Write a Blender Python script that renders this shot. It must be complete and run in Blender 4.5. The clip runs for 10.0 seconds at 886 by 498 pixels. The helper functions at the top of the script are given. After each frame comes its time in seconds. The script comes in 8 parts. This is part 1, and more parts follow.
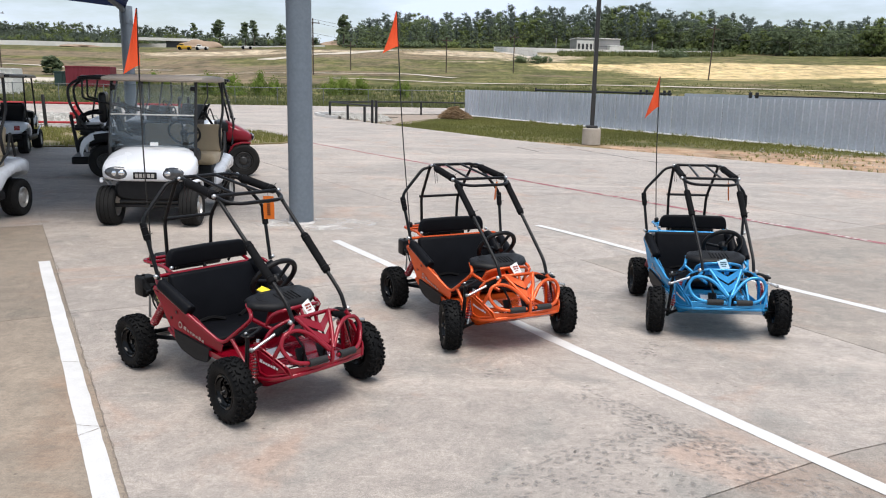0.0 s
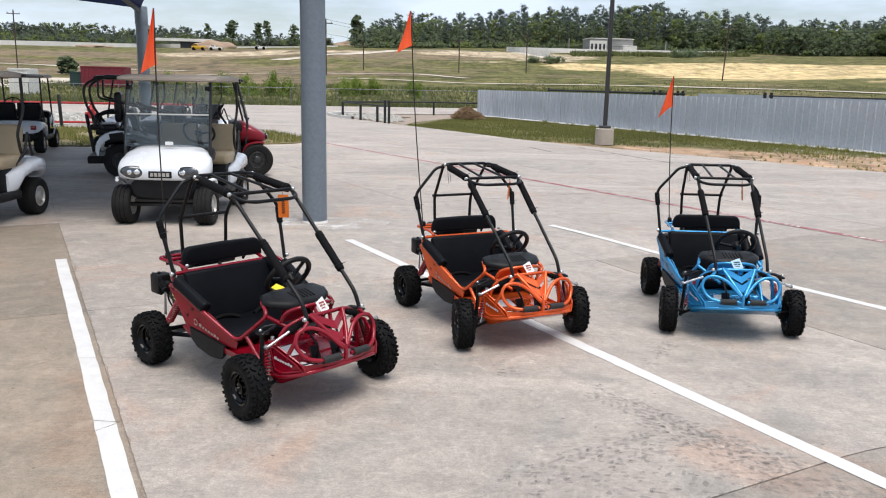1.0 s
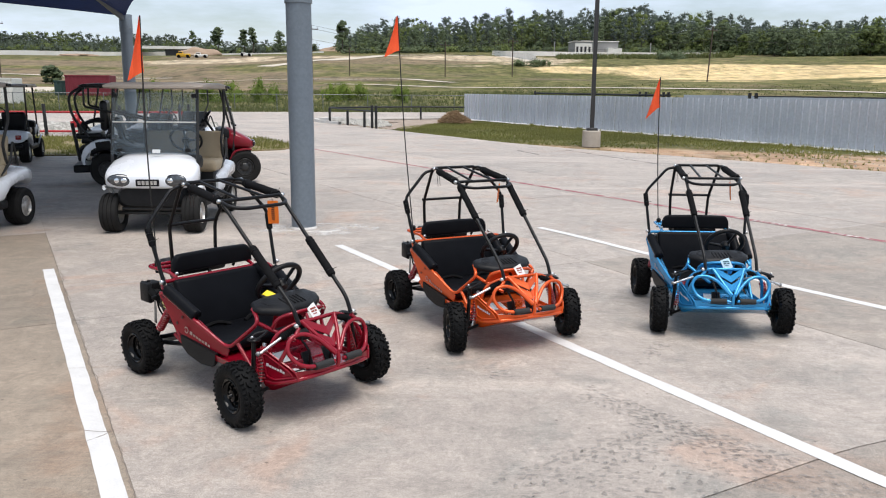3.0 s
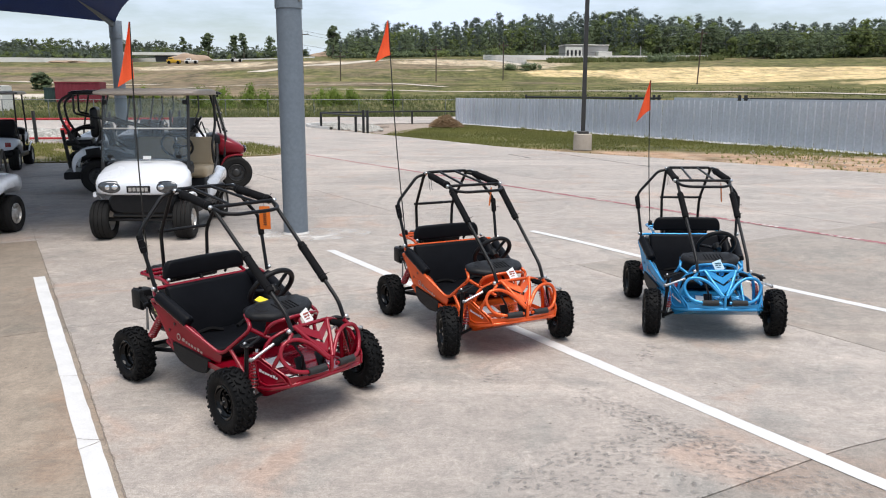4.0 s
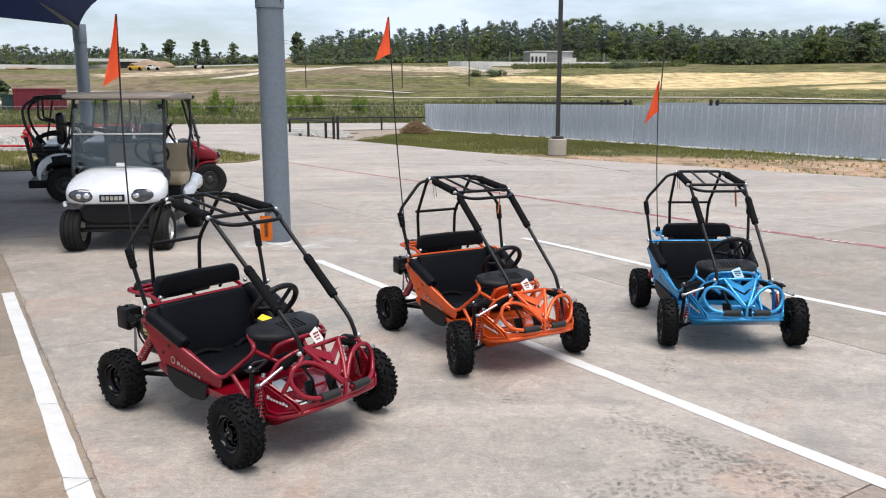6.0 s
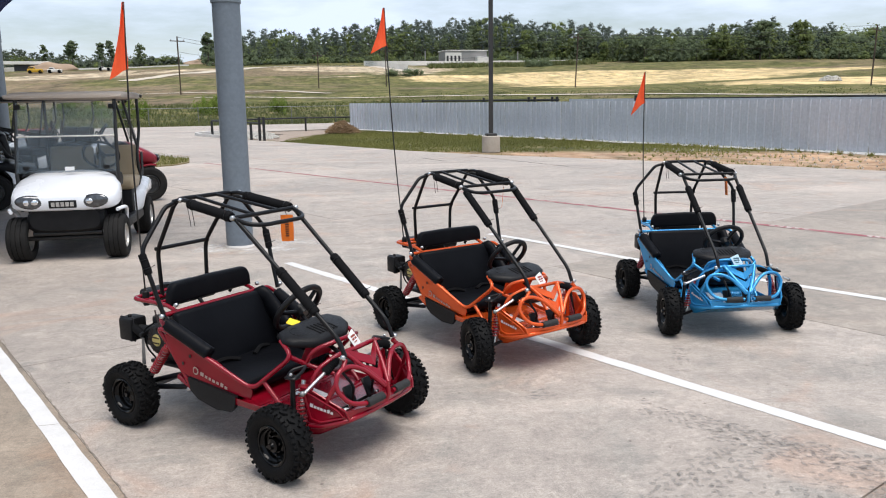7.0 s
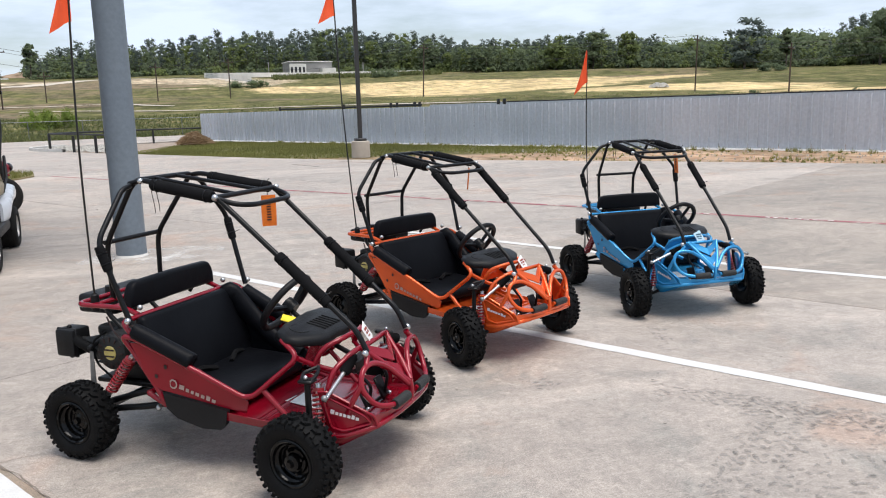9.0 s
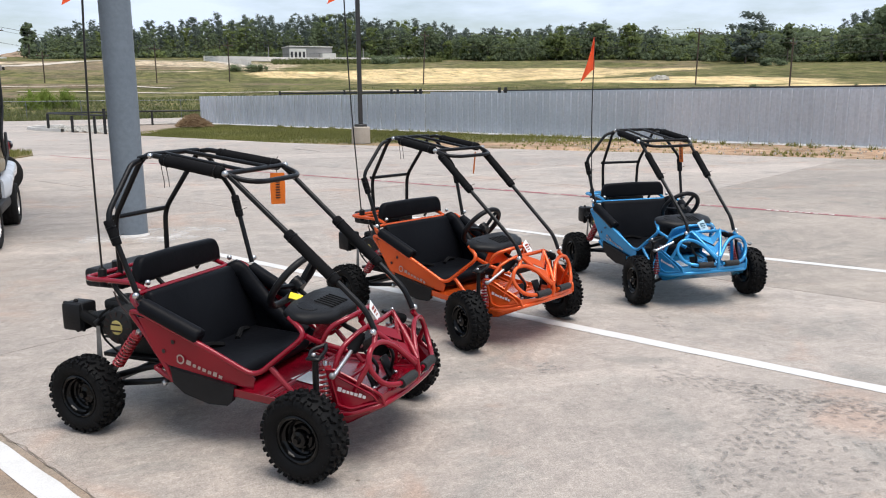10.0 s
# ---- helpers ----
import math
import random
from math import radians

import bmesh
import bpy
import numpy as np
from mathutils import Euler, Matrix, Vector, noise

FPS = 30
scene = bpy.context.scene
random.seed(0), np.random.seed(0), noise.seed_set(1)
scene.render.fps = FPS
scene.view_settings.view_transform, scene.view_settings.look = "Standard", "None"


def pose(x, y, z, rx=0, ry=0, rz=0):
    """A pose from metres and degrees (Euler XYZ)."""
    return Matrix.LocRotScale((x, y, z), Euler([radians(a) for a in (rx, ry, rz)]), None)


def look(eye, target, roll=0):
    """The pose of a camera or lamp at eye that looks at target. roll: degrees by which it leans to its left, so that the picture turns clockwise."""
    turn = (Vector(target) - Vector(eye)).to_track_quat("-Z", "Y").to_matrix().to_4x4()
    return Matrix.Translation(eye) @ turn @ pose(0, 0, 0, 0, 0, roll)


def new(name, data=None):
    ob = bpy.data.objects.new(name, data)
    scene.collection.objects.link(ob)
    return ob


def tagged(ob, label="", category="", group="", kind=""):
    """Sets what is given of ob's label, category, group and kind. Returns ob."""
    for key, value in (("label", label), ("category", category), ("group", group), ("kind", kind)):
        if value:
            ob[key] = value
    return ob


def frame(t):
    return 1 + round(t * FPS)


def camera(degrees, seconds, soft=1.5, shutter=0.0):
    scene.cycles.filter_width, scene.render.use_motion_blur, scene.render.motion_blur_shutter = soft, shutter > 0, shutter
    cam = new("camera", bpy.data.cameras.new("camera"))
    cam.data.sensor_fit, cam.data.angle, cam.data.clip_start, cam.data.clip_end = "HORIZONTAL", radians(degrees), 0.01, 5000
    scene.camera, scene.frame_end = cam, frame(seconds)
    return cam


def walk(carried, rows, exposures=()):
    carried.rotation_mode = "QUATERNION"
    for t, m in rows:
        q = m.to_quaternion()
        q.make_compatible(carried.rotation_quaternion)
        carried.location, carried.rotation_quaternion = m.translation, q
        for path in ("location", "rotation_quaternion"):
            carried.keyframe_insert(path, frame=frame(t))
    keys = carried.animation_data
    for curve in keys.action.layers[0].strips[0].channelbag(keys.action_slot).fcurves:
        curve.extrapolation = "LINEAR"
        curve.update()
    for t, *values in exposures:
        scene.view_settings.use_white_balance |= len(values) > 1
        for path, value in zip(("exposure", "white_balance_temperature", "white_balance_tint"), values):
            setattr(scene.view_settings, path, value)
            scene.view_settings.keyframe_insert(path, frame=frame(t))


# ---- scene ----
cam = camera(57.6, 10.0, 1.1)
PATH = [
    (0, (0.016, -0.002, 1.699), (-0.005, 1.958, 1.302), 1.2),
    (0.5, (0.014, 0.0, 1.696), (-0.024, 1.96, 1.299), 1.2),
    (1, (0.01, -0.023, 1.694), (-0.041, 1.936, 1.297), 1.2),
    (1.5, (0.008, -0.023, 1.691), (-0.047, 1.937, 1.293), 1.1),
    (2, (0.0, -0.024, 1.688), (-0.051, 1.936, 1.293), 1.1),
    (2.5, (-0.001, -0.022, 1.69), (-0.039, 1.939, 1.299), 0.8),
    (4, (-0.001, -0.022, 1.69), (-0.006, 1.942, 1.314), 0.1),
    (4.5, (-0.003, 0.003, 1.682), (-0.007, 1.968, 1.31), 0.0),
    (5, (-0.02, 0.041, 1.669), (-0.022, 2.007, 1.302), 0.1),
    (5.5, (-0.075, 0.181, 1.651), (-0.053, 2.149, 1.293), 0.1),
    (5.7, (-0.14, 0.26, 1.654), (-0.098, 2.226, 1.293), 0.1),
    (6.8, (-0.719, 0.422, 1.626), (-0.494, 2.376, 1.267), -0.7),
    (7, (-0.827, 0.498, 1.612), (-0.551, 2.445, 1.249), -0.8),
    (7.5, (-1.028, 0.662, 1.599), (-0.635, 2.589, 1.237), -1.5),
    (8, (-1.283, 0.786, 1.595), (-0.781, 2.69, 1.242), -1.9),
    (8.5, (-1.435, 0.938, 1.528), (-0.849, 2.819, 1.182), -2.0),
    (9, (-1.44, 1.061, 1.404), (-0.808, 2.927, 1.06), -1.7),
    (9.5, (-1.461, 1.073, 1.381), (-0.815, 2.932, 1.025), -1.2),
    (10, (-1.49, 1.069, 1.375), (-0.852, 2.928, 1.003), -0.5),
]
walk(cam, [(t, look(eye, target, roll)) for t, eye, target, roll in PATH])

# ---------------------------------------------------------------- light
world = bpy.data.worlds.new("overcast_sky")
scene.world = world
world.use_nodes = True
wn, wl = world.node_tree.nodes, world.node_tree.links
wn.clear()
w_out, w_bg = wn.new("ShaderNodeOutputWorld"), wn.new("ShaderNodeBackground")
w_sky, w_mix = wn.new("ShaderNodeTexSky"), wn.new("ShaderNodeMix")
w_co, w_map, w_noise, w_ramp = wn.new("ShaderNodeTexCoord"), wn.new("ShaderNodeMapping"), wn.new("ShaderNodeTexNoise"), wn.new("ShaderNodeValToRGB")
w_sky.sky_type, w_sky.sun_disc = "NISHITA", False
w_sky.sun_elevation, w_sky.sun_rotation = radians(72), radians(150)
w_sky.air_density, w_sky.dust_density = 1.2, 0.5
w_mix.data_type = "RGBA"
w_mix.inputs["B"].default_value = (8.9, 10.2, 12.2, 1)
w_map.inputs["Scale"].default_value = (1.3, 1.3, 6.0)
w_noise.inputs["Scale"].default_value, w_noise.inputs["Detail"].default_value, w_noise.inputs["Roughness"].default_value = 2.6, 9, 0.58
w_ramp.color_ramp.elements[0].position, w_ramp.color_ramp.elements[1].position = 0.36, 0.62
w_ramp.color_ramp.elements[0].color, w_ramp.color_ramp.elements[1].color = (0.22, 0.22, 0.22, 1), (1, 1, 1, 1)
w_bg.inputs["Strength"].default_value = 0.095
wl.new(w_co.outputs["Generated"], w_map.inputs["Vector"])
wl.new(w_map.outputs["Vector"], w_noise.inputs["Vector"])
wl.new(w_noise.outputs["Fac"], w_ramp.inputs["Fac"])
wl.new(w_ramp.outputs["Color"], w_mix.inputs["Factor"])
wl.new(w_sky.outputs["Color"], w_mix.inputs["A"])
wl.new(w_mix.outputs["Result"], w_bg.inputs["Color"])
wl.new(w_bg.outputs["Background"], w_out.inputs["Surface"])

sun = new("sun", bpy.data.lights.new("sun", "SUN"))
sun.data.energy, sun.data.angle, sun.data.color = 3.95, radians(42), (1.0, 0.942, 0.885)
sun.matrix_world = look((0, 0, 60), (0 - 60 * math.cos(radians(72)) * math.sin(radians(150)), 0 - 60 * math.cos(radians(72)) * math.cos(radians(150)), 60 - 60 * math.sin(radians(72))))


# ---------------------------------------------------------------- materials
def surf(name, c1, c2=None, scale=3.0, fine=60.0, rough=0.6, metal=0.0, bump=0.1, bump_scale=None, coat=0.0, coords="Object", vary=0.0, grain_by=0.5, dirt=None, dirt_at=(0.55, 0.75), dirt_scale=1.0, spec=0.5, stretch=None):
    """A surface of two tones: a broad mottle, a fine grain, relief, and patches of dirt."""
    m = bpy.data.materials.new(name)
    m.use_nodes = True
    n, l = m.node_tree.nodes, m.node_tree.links
    b = n["Principled BSDF"]
    c2 = c2 or tuple(v * 0.75 for v in c1)
    if coords == "World":
        src = n.new("ShaderNodeNewGeometry").outputs["Position"]
    else:
        src = n.new("ShaderNodeTexCoord").outputs["Object"]
    if stretch:
        mp = n.new("ShaderNodeMapping")
        mp.inputs["Scale"].default_value = stretch
        l.new(src, mp.inputs["Vector"])
        src = mp.outputs["Vector"]

    def noise_tex(s, detail=6, rough_=0.6):
        t = n.new("ShaderNodeTexNoise")
        t.inputs["Scale"].default_value, t.inputs["Detail"].default_value, t.inputs["Roughness"].default_value = s, detail, rough_
        l.new(src, t.inputs["Vector"])
        return t.outputs["Fac"]

    def ramp(fac, p0, p1, a, z):
        r = n.new("ShaderNodeValToRGB")
        r.color_ramp.elements[0].position, r.color_ramp.elements[1].position = p0, p1
        r.color_ramp.elements[0].color, r.color_ramp.elements[1].color = (*a, 1), (*z, 1)
        l.new(fac, r.inputs["Fac"])
        return r.outputs["Color"]

    def mixed(kind, fac, a, z):
        x = n.new("ShaderNodeMix")
        x.data_type, x.blend_type = "RGBA", kind
        for key, v in (("Factor", fac), ("A", a), ("B", z)):
            if isinstance(v, (int, float)):
                x.inputs[key].default_value = v
            elif isinstance(v, tuple):
                x.inputs[key].default_value = (*v, 1)
            else:
                l.new(v, x.inputs[key])
        return x.outputs["Result"]

    broad = noise_tex(scale)
    col = ramp(broad, 0.3, 0.7, c1, c2)
    grain = noise_tex(fine, 3)
    col = mixed("MULTIPLY", grain_by, col, ramp(grain, 0.25, 0.75, (0.72, 0.72, 0.72), (1.15, 1.15, 1.15)))
    if dirt:
        col = mixed("MIX", ramp(noise_tex(dirt_scale, 9, 0.68), *dirt_at, (0, 0, 0), (0.85, 0.85, 0.85)), col, dirt)
    if vary:
        info = n.new("ShaderNodeObjectInfo")
        col = mixed("MULTIPLY", 1.0, col, ramp(info.outputs["Random"], 0, 1, (1 - vary,) * 3, (1 + vary * 0.4,) * 3))
    l.new(col, b.inputs["Base Color"])
    rr = n.new("ShaderNodeMapRange")
    rr.inputs["To Min"].default_value, rr.inputs["To Max"].default_value = max(rough - 0.1, 0.03), min(rough + 0.12, 1)
    l.new(broad, rr.inputs["Value"])
    l.new(rr.outputs["Result"], b.inputs["Roughness"])
    b.inputs["Metallic"].default_value = metal
    b.inputs["Coat Weight"].default_value = coat
    b.inputs["Coat Roughness"].default_value = 0.08
    b.inputs["Specular IOR Level"].default_value = spec
    if bump:
        bp = n.new("ShaderNodeBump")
        bp.inputs["Strength"].default_value, bp.inputs["Distance"].default_value = bump, 0.01
        l.new(noise_tex(bump_scale or fine, 4), bp.inputs["Height"])
        l.new(bp.outputs["Normal"], b.inputs["Normal"])
    return m


def glass_like(name, tint, rough=0.02, clear=0.85):
    m = bpy.data.materials.new(name)
    m.use_nodes = True
    n, l = m.node_tree.nodes, m.node_tree.links
    out, b = n["Material Output"], n["Principled BSDF"]
    b.inputs["Base Color"].default_value = (*tint, 1)
    b.inputs["Roughness"].default_value = rough
    tr, mx = n.new("ShaderNodeBsdfTransparent"), n.new("ShaderNodeMixShader")
    tr.inputs["Color"].default_value = (0.9, 0.92, 0.93, 1)
    mx.inputs["Fac"].default_value = clear
    l.new(b.outputs["BSDF"], mx.inputs[1])
    l.new(tr.outputs["BSDF"], mx.inputs[2])
    l.new(mx.outputs["Shader"], out.inputs["Surface"])
    return m


def leafy(name, c1, c2, through_light=0.48):
    """Foliage that varies from clump to clump and lets a little light through."""
    m = bpy.data.materials.new(name)
    m.use_nodes = True
    n, l = m.node_tree.nodes, m.node_tree.links
    b = n["Principled BSDF"]
    geo, r = n.new("ShaderNodeNewGeometry"), n.new("ShaderNodeValToRGB")
    r.color_ramp.elements[0].color, r.color_ramp.elements[1].color = (*c1, 1), (*c2, 1)
    l.new(geo.outputs["Random Per Island"], r.inputs["Fac"])
    nz, mx = n.new("ShaderNodeTexNoise"), n.new("ShaderNodeMix")
    nz.inputs["Scale"].default_value = 0.12
    l.new(geo.outputs["Position"], nz.inputs["Vector"])
    mx.data_type, mx.blend_type = "RGBA", "MULTIPLY"
    mx.inputs["Factor"].default_value = 0.8
    r2 = n.new("ShaderNodeValToRGB")
    r2.color_ramp.elements[0].position, r2.color_ramp.elements[1].position = 0.35, 0.65
    r2.color_ramp.elements[0].color, r2.color_ramp.elements[1].color = (0.72, 0.74, 0.72, 1), (1.12, 1.1, 0.98, 1)
    l.new(nz.outputs["Fac"], r2.inputs["Fac"])
    l.new(r.outputs["Color"], mx.inputs["A"])
    l.new(r2.outputs["Color"], mx.inputs["B"])
    l.new(mx.outputs["Result"], b.inputs["Base Color"])
    b.inputs["Roughness"].default_value = 0.75
    b.inputs["Specular IOR Level"].default_value = 0.2
    tl, ms = n.new("ShaderNodeBsdfTranslucent"), n.new("ShaderNodeMixShader")
    l.new(mx.outputs["Result"], tl.inputs["Color"])
    ms.inputs["Fac"].default_value = through_light
    l.new(b.outputs["BSDF"], ms.inputs[1])
    l.new(tl.outputs["BSDF"], ms.inputs[2])
    l.new(ms.outputs["Shader"], n["Material Output"].inputs["Surface"])
    return m


def concrete(name, light, dark, stain):
    """Broom-finished, weathered concrete: cloudy tone, sweeping stains, pits and fine grit."""
    m = bpy.data.materials.new(name)
    m.use_nodes = True
    n, l = m.node_tree.nodes, m.node_tree.links
    b = n["Principled BSDF"]
    src = n.new("ShaderNodeNewGeometry").outputs["Position"]
    mp = n.new("ShaderNodeMapping")
    mp.inputs["Rotation"].default_value = (0, 0, radians(32))
    mp.inputs["Scale"].default_value = (0.5, 2.2, 1)
    l.new(src, mp.inputs["Vector"])

    def nz(s, vec=src, d=8, r=0.62, dist=0.0):
        t = n.new("ShaderNodeTexNoise")
        t.inputs["Scale"].default_value, t.inputs["Detail"].default_value = s, d
        t.inputs["Roughness"].default_value, t.inputs["Distortion"].default_value = r, dist
        l.new(vec, t.inputs["Vector"])
        return t.outputs["Fac"]

    def ramp(fac, p0, p1, a, z):
        r = n.new("ShaderNodeValToRGB")
        r.color_ramp.elements[0].position, r.color_ramp.elements[1].position = p0, p1
        r.color_ramp.elements[0].color, r.color_ramp.elements[1].color = (*a, 1), (*z, 1)
        l.new(fac, r.inputs["Fac"])
        return r.outputs["Color"]

    def mix(kind, fac, a, z):
        x = n.new("ShaderNodeMix")
        x.data_type, x.blend_type = "RGBA", kind
        for key, v in (("Factor", fac), ("A", a), ("B", z)):
            if isinstance(v, float):
                x.inputs[key].default_value = v
            elif isinstance(v, tuple):
                x.inputs[key].default_value = (*v, 1)
            else:
                l.new(v, x.inputs[key])
        return x.outputs["Result"]

    col = ramp(nz(0.42, d=6), 0.38, 0.62, light, dark)
    warm, cool = (light[0] * 1.0, light[1] * 0.84, light[2] * 0.76), (dark[0] * 0.84, dark[1] * 0.89, dark[2] * 0.90)
    pale = tuple(min(v * 1.30, 0.78) for v in light)
    # rusty blushes, cool damp patches, sweeping stains, chalky swirls
    col = mix("MIX", ramp(nz(0.9, d=7, r=0.6, dist=0.9), 0.55, 0.66, (0, 0, 0), (0.8, 0.8, 0.8)), col, warm)
    col = mix("MIX", ramp(nz(1.5, d=8, r=0.64, dist=1.3), 0.52, 0.64, (0, 0, 0), (0.75, 0.75, 0.75)), col, cool)
    col = mix("MIX", ramp(nz(1.1, mp.outputs["Vector"], d=9, r=0.66), 0.53, 0.70, (0, 0, 0), (0.45, 0.45, 0.45)), col, stain)
    col = mix("MIX", ramp(nz(2.3, d=10, r=0.68, dist=1.6), 0.55, 0.66, (0, 0, 0), (0.42, 0.42, 0.42)), col, pale)
    mp2 = n.new("ShaderNodeMapping")
    mp2.inputs["Rotation"].default_value, mp2.inputs["Scale"].default_value = (0, 0, radians(-12)), (0.35, 1.5, 1)
    l.new(src, mp2.inputs["Vector"])
    col = mix("MIX", ramp(nz(0.42, mp2.outputs["Vector"], d=9, r=0.66, dist=0.6), 0.50, 0.66, (0, 0, 0), (0.66, 0.66, 0.66)), col, pale)
    # broom strokes, crust and grit
    mp3 = n.new("ShaderNodeMapping")
    mp3.inputs["Rotation"].default_value, mp3.inputs["Scale"].default_value = (0, 0, radians(-59.5)), (1, 9, 1)
    l.new(src, mp3.inputs["Vector"])
    col = mix("MULTIPLY", 1.0, col, ramp(nz(9, mp3.outputs["Vector"], d=5, r=0.6), 0.34, 0.66, (0.93, 0.93, 0.93), (1.06, 1.06, 1.06)))
    col = mix("MULTIPLY", 1.0, col, ramp(nz(6, d=10, r=0.78, dist=0.9), 0.42, 0.58, (0.88, 0.882, 0.884), (1.07, 1.068, 1.065)))
    col = mix("MULTIPLY", 0.8, col, ramp(nz(34, d=5, r=0.75, dist=0.4), 0.36, 0.62, (0.82, 0.818, 0.815), (1.11, 1.11, 1.11)))
    col = mix("MULTIPLY", 0.8, col, ramp(nz(150, d=3, r=0.7), 0.36, 0.64, (0.72, 0.715, 0.71), (1.22, 1.22, 1.22)))
    col = mix("MULTIPLY", 0.8, col, ramp(nz(430, d=2), 0.36, 0.64, (0.70, 0.695, 0.69), (1.25, 1.25, 1.25)))
    pit = n.new("ShaderNodeTexVoronoi")
    pit.inputs["Scale"].default_value = 6.0
    l.new(src, pit.inputs["Vector"])
    col = mix("MULTIPLY", 1.0, col, ramp(pit.outputs["Distance"], 0.035, 0.06, (0.42, 0.40, 0.38), (1, 1, 1)))
    grit = n.new("ShaderNodeTexVoronoi")
    grit.inputs["Scale"].default_value = 46.0
    l.new(src, grit.inputs["Vector"])
    col = mix("MULTIPLY", ramp(nz(1.7, d=5), 0.42, 0.6, (0.15, 0.15, 0.15), (1, 1, 1)), col, ramp(grit.outputs["Distance"], 0.08, 0.26, (0.66, 0.65, 0.64), (1.04, 1.04, 1.04)))
    info = n.new("ShaderNodeObjectInfo")
    col = mix("MULTIPLY", 1.0, col, ramp(info.outputs["Random"], 0, 1, (0.93, 0.93, 0.935), (1.05, 1.045, 1.04)))
    l.new(col, b.inputs["Base Color"])
    b.inputs["Roughness"].default_value = 0.66
    b.inputs["Specular IOR Level"].default_value = 0.5
    bp = n.new("ShaderNodeBump")
    bp.inputs["Strength"].default_value, bp.inputs["Distance"].default_value = 0.5, 0.004
    l.new(nz(140, d=5, r=0.7), bp.inputs["Height"])
    l.new(bp.outputs["Normal"], b.inputs["Normal"])
    return m


M = {}
M["concrete"] = concrete("grey_concrete", (0.424, 0.370, 0.323), (0.341, 0.302, 0.267), (0.256, 0.226, 0.196))
# slightly browner copy of the grey, dimmed for the fall-off to the right
M["concrete_dim_brown"] = concrete("dimmed_brownish_concrete", (0.340, 0.294, 0.250), (0.276, 0.242, 0.208), (0.207, 0.182, 0.154))
M["concrete_tan"] = concrete("tan_concrete", (0.304, 0.248, 0.192), (0.251, 0.207, 0.162), (0.204, 0.168, 0.133))
M["joint"] = surf("joint_filler", (0.25, 0.205, 0.17), rough=0.9, bump=0.3, coords="World")
M["line"] = surf("white_road_paint", (0.68, 0.67, 0.655), (0.58, 0.57, 0.555), 6, 180, 0.6, bump=0.3, coords="World", dirt=(0.5, 0.47, 0.43), dirt_at=(0.62, 0.74), dirt_scale=9)
M["red_line"] = surf("faded_red_road_paint", (0.27, 0.065, 0.085), (0.33, 0.15, 0.15), 5, 120, 0.8, bump=0.2, coords="World", dirt=(0.46, 0.42, 0.37), dirt_at=(0.50, 0.62), dirt_scale=5)
M["pale_line"] = surf("worn_white_letter_paint", (0.72, 0.70, 0.68), (0.6, 0.57, 0.54), 6, 120, 0.8, bump=0.2, coords="World", dirt=(0.36, 0.20, 0.19), dirt_at=(0.44, 0.54), dirt_scale=14)
M["pillar"] = surf("grey_painted_steel", (0.155, 0.185, 0.215), (0.14, 0.168, 0.20), 1.5, 25, 0.42, bump=0.05, dirt=(0.22, 0.23, 0.235), dirt_at=(0.62, 0.8), dirt_scale=2.5)
M["grout"] = surf("pale_grout", (0.62, 0.60, 0.57), (0.5, 0.48, 0.46), 3, 60, 0.9, bump=0.3, coords="World")
M["canvas"] = surf("blue_shade_cloth", (0.012, 0.04, 0.19), (0.016, 0.05, 0.23), 1.0, 300, 0.85, bump=0.2)
M["fence"] = surf("grey_corrugated_steel", (0.54, 0.56, 0.605), (0.49, 0.515, 0.56), 0.7, 12, 0.5, 0.1, bump=0.04, vary=0.06, dirt=(0.40, 0.41, 0.42), dirt_at=(0.6, 0.85), dirt_scale=0.8)
M["fence_edge"] = surf("white_gravel_strip", (0.70, 0.69, 0.66), (0.5, 0.49, 0.46), 4, 30, 0.9, bump=0.6, coords="World")
M["black_steel"] = surf("black_painted_pipe", (0.009, 0.009, 0.010), (0.015, 0.015, 0.015), 8, 80, 0.55, bump=0.05)
M["red_pipe"] = surf("red_painted_pipe", (0.42, 0.018, 0.022), (0.32, 0.016, 0.02), 3, 40, 0.5, bump=0.08)
M["dark_pole"] = surf("dark_bronze_pole", (0.02, 0.02, 0.021), (0.03, 0.029, 0.028), 3, 50, 0.5, bump=0.05)
M["lamp_base"] = surf("cast_concrete", (0.46, 0.41, 0.35), (0.36, 0.32, 0.27), 3, 60, 0.85, bump=0.3)
M["kerb"] = surf("pale_kerb_concrete", (0.60, 0.58, 0.55), (0.5, 0.48, 0.45), 2, 60, 0.85, bump=0.25, coords="World")
M["dead_straw"] = leafy("dead_straw", (0.24, 0.15, 0.085), (0.46, 0.33, 0.21))
M["grass"] = leafy("green_grass", (0.15, 0.165, 0.042), (0.32, 0.30, 0.12))
M["tall_grass"] = leafy("tall_field_grass", (0.105, 0.13, 0.045), (0.20, 0.205, 0.095))
M["bush"] = leafy("bright_green_bush", (0.11, 0.165, 0.03), (0.18, 0.24, 0.055))
# haze over the far wood is in these two tones, lifted towards blue-grey
M["leaf_dark"] = leafy("hazed_pine_foliage", (0.118, 0.150, 0.138), (0.138, 0.172, 0.15))
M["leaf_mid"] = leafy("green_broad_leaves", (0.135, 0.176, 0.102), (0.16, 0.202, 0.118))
# distance haze put into the colour: paler and bluer than the near leaves
M["leaf_far"] = leafy("haze_tinted_leaves", (0.165, 0.205, 0.165), (0.19, 0.23, 0.18))
M["leaf_light"] = leafy("light_green_leaves", (0.150, 0.192, 0.072), (0.175, 0.218, 0.084))
